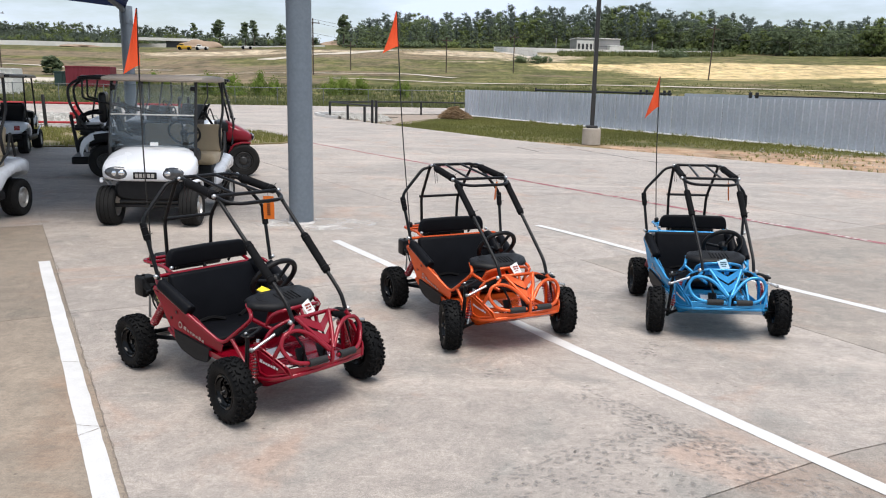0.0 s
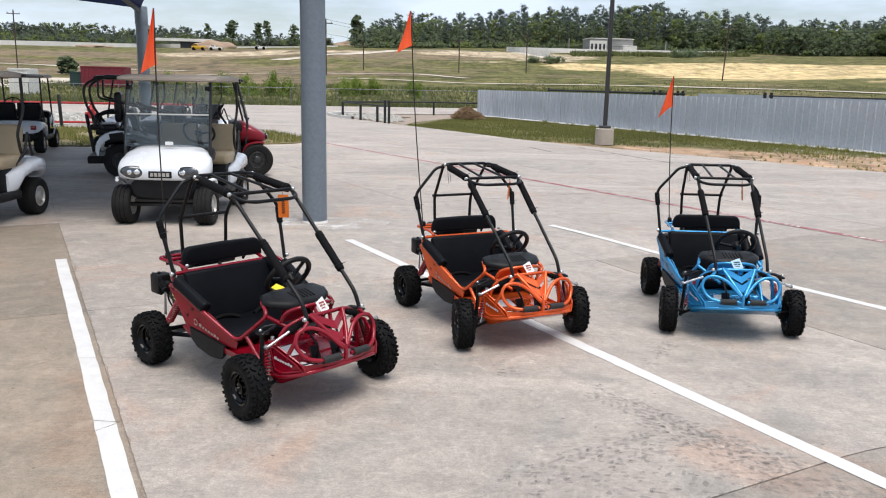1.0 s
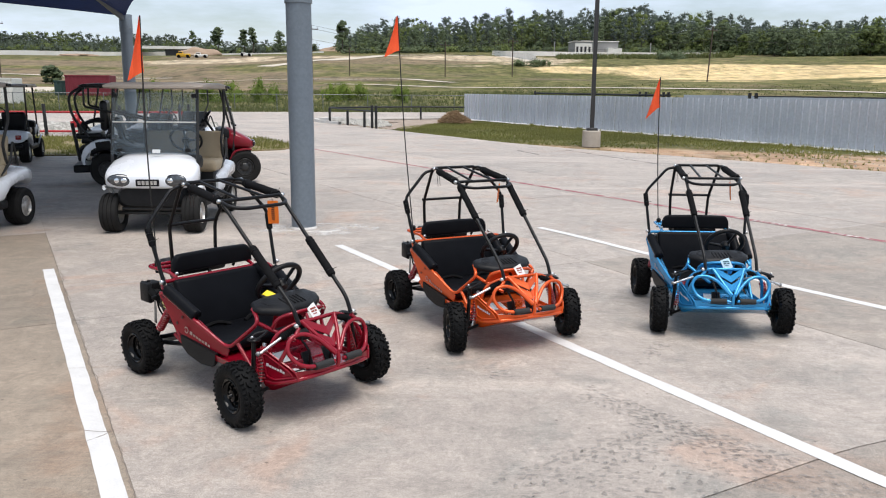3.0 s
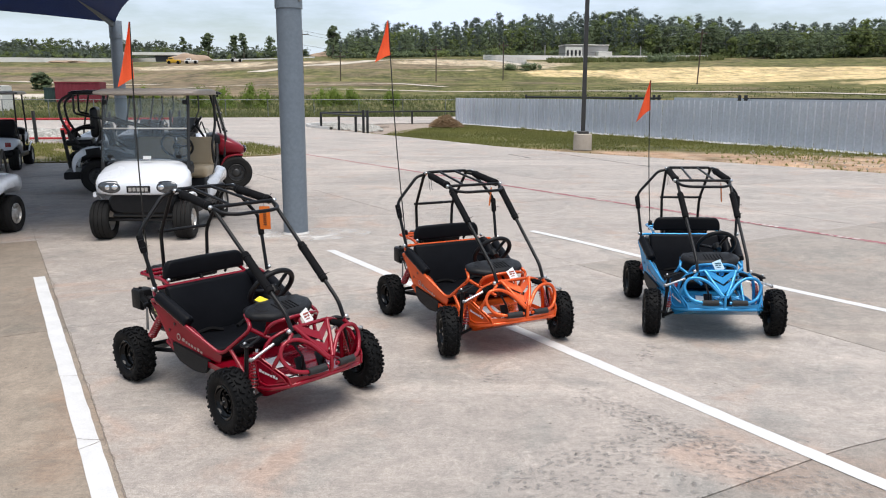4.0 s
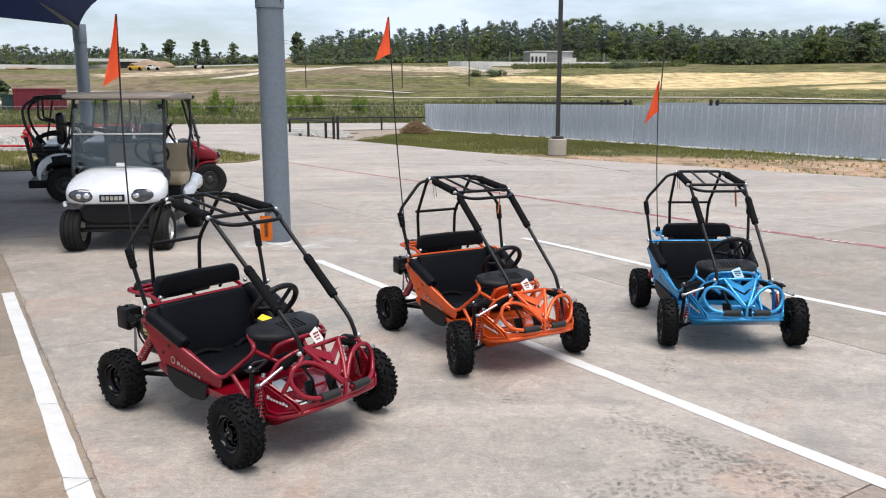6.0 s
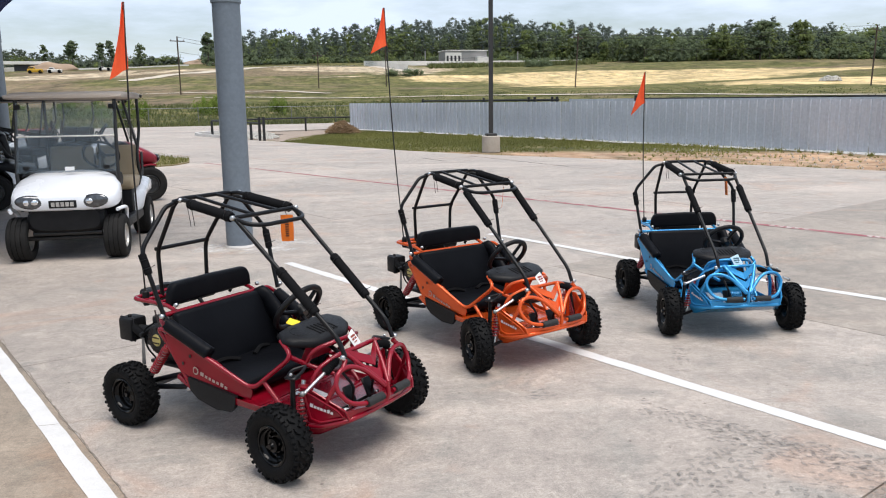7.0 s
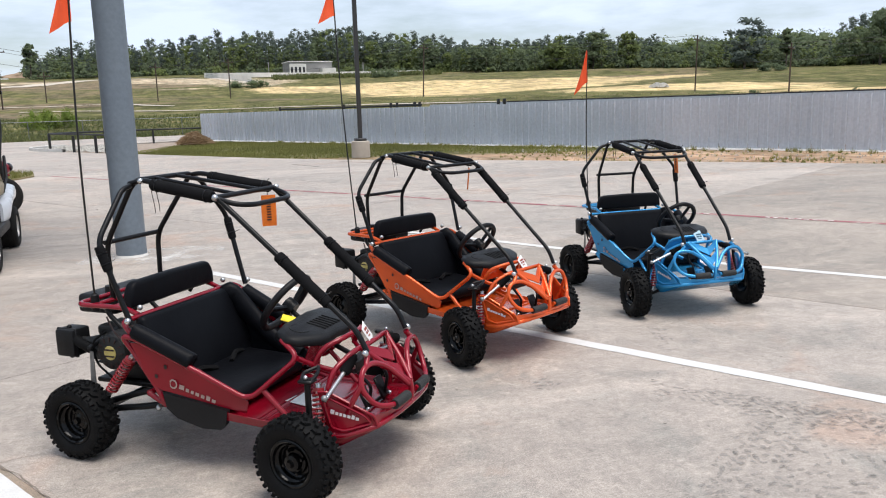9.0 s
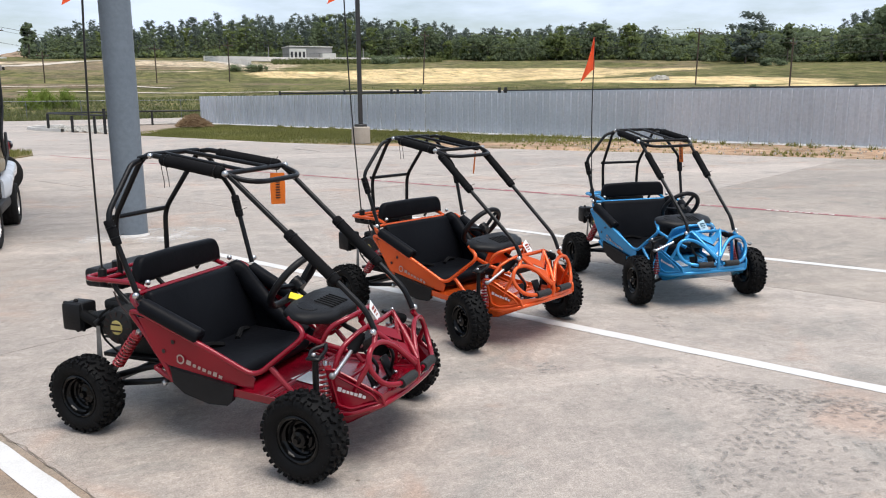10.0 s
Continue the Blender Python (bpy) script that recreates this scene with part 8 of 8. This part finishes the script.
def far_building():
    x, y = polar(9.7, 296)
    z = land(x, y)
    b = empty("farm_building", pose(x, y, z, 0, 0, 8), "low grey industrial building with a white end", "building")
    part("wall", rbox((15.5, 9, 4.6), (0, 4.5, 2.3), 0.05, 1), M["far_steel"], b)
    part("roof", rbox((16.0, 9.6, 0.3), (0, 4.5, 4.7), 0.05, 1), M["pale_wall"], b)
    part("white_annex", rbox((5.0, 3, 2.4), (5.6, -1.6, 1.2), 0.05, 1), M["pale_wall"], b)
    part("white_front", rbox((6.0, 0.3, 3.9), (-4.9, -0.1, 1.95), 0.03, 1), M["pale_wall"], b)
    for i in range(4):
        w = part("window", rbox((0.75, 0.2, 2.5), (-7.1 + 1.45 * i, -0.24, 1.6), 0.02, 1), M["dark_void"], b)
    for x0 in (-15, 20):
        part("yard_post", rbox((0.3, 0.3, 4.5), (x0, 1, 2.2), 0.02, 1), M["far_steel"], b)


far_building()


def low_wall(a, b, h, label, name="retaining_wall"):
    verts = []
    p, q = Vector(polar(*a)), Vector(polar(*b))
    bm = bmesh.new()
    n = 12
    rows = []
    for i in range(n + 1):
        c = p + (q - p) * i / n
        z = land(c.x, c.y)
        rows.append([bm.verts.new((c.x, c.y + o, z + zz)) for o, zz in ((0, -1.0), (0, h), (0.5, h), (0.5, -1.0))])
    for u_, v_2 in zip(rows, rows[1:]):
        for i in range(3):
            bm.faces.new((u_[i], u_[i + 1], v_2[i + 1], v_2[i]))
    bmesh.ops.recalc_face_normals(bm, faces=bm.faces)
    return tagged(part(name, bm, M["pale_wall"], None, "", None), label, "wall", "", "structure")


low_wall((2.6, 285), (17.6, 282), 1.5, "long low white concrete wall below a wood")
low_wall((2.7, 284), (5.6, 232), 1.6, "sloping white concrete wall down a bank")
low_wall((-42, 330), (-17.0, 322), 1.5, "long white road barrier on an embankment", "road_barrier")
low_wall((-17, 330), (-9, 326), 0.5, "long white road barrier on an embankment", "road_barrier")


def underpass():
    x, y = polar(-18.9, 314)
    g = empty("road_bridge", pose(x, y, land(x, y), 0, 0, 8), "pale concrete road bridge with a dark opening", "bridge")
    part("deck", rbox((24, 6, 1.0), (-3, 0, 2.6), 0.05, 1), M["pale_wall"], g)
    # solid dark box: the shade inside the underpass, put in as colour
    part("opening", rbox((9, 2, 2.6), (2.5, -1.2, 0.9), 0.05, 1), M["dark_void"], g)
    part("pier", rbox((1.2, 2.4, 3), (7.5, -1.4, 0.9), 0.05, 1), M["far_steel"], g)


underpass()


def heap(az, s, w, h, material, label):
    x, y = polar(az, s)
    bm = bmesh.new()
    bmesh.ops.create_icosphere(bm, subdivisions=4, radius=1.0)
    for v in bm.verts:
        k = 1 + 0.25 * noise.noise(v.co * 2.0 + Vector((az, 0, 0)))
        v.co = Vector((v.co.x * w * k, v.co.y * w * 0.6 * k, max(v.co.z, -0.1) ** 1 * h * k if v.co.z > 0 else v.co.z * 0.5))
    ob = tagged(part("earth_heap", bm, material, None, "", 60), label, "earth heap", "", "structure")
    ob.location = (x, y, land(x, y))


heap(-17.2, 308, 8, 2.6, M["earth"], "bare brown heap of earth beside a bridge")
heap(-7.9, 390, 9, 2.6, M["earth"], "brown mound on the skyline")
heap(-24.5, 300, 7, 0.8, M["earth"], "low dark earth heap")


def container(az, s, size, turn, material, label):
    x, y = polar(az, s)
    z = land(x, y)
    g = empty("shipping_container", pose(x, y, z - 0.02, 0, 0, turn), label, "container")
    L, W, H = size
    part("box", rbox((L, W, H), (0, 0, H / 2), 0.03, 1), material, g)
    for i in range(int(L / 0.4)):
        part("rib", rbox((0.16, 0.05, H - 0.3), (-L / 2 + 0.3 + 0.4 * i, -W / 2 - 0.02, H / 2), 0.01, 1), material, g)
    part("top_rail", rbox((L + 0.05, 0.1, 0.14), (0, -W / 2 - 0.02, H - 0.07), 0.01, 1), material, g)


# the maroon one is a roll-off dumpster, drawn as a closed ribbed box
container(-23.95, 93, (4.4, 2.4, 2.1), 8, M["crate_red"], "maroon roll-off dumpster behind a link fence")
container(-25.6, 94, (1.1, 2.0, 1.5), 8, M["crate_green"], "dark green steel bin beside a container")
container(-28.7, 82, (1.7, 2.2, 2.2), 6, M["pale_wall"], "white box trailer parked beyond a fence")


def machine(az, s, material, label, L=5.5, H=2.6):
    x, y = polar(az, s)
    g = empty("work_vehicle", pose(x, y, land(x, y), 0, 0, 10), label, "vehicle")
    part("body", rbox((L, 2.2, H * 0.55), (0, 0, H * 0.45), 0.15, 2), material, g)
    part("cab", rbox((L * 0.35, 2.0, H * 0.5), (-L * 0.2, 0, H * 0.85), 0.2, 2), material, g)
    part("window", rbox((L * 0.28, 2.05, H * 0.25), (-L * 0.2, 0, H * 0.92), 0.05, 1), M["dark_void"], g)
    for k in (-0.33, 0.33):
        part("wheel", tubes([[(L * k, -1.15, 0.45), (L * k, 1.15, 0.45)]], 0.5, seg=14), M["rubber"], g)


machine(-18.2, 276, M["digger"], "small yellow bus parked in a distant field", 4.2, 1.8)
machine(-17.1, 276, M["pale_wall"], "white pickup in a distant field", 4.0, 1.5)
machine(-14.2, 280, M["pale_wall"], "white car in a distant field", 3.6, 1.1)


def trailer(az, s, turn, label):
    x, y = polar(az, s)
    g = empty("flat_trailer", pose(x, y, land(x, y) + 0.1, 0, 0, turn), label, "trailer")
    part("deck", rbox((4.2, 2.0, 0.16), (0, 0, 0.55), 0.02, 1), M["black_steel"], g)
    part("rail", tubes([[(-2.1, -1.0, 0.6), (-2.1, -1.0, 0.92), (2.1, -1.0, 0.92), (2.1, -1.0, 0.6)]], 0.05, 0.05, 6), M["black_steel"], g)
    for k in (-2, -1, 0, 1, 2):
        part("stake", rbox((0.08, 0.08, 0.36), (k * 0.85, -1.0, 0.76), 0.01, 1), M["black_steel"], g)
    part("load", rbox((3.4, 1.4, 0.26), (0.2, 0, 0.76), 0.05, 2), M["wood_pole"], g)
    for k in (-0.5, 0.5):
        part("wheel", tubes([[(k, -1.05, 0.35), (k, -0.8, 0.35)]], 0.36, seg=14), M["rubber"], g)


trailer(41.9, 96, 5, "low dark flat trailer parked in a field")
trailer(37.6, 97, 12, "low dark flat trailer loaded with timber")
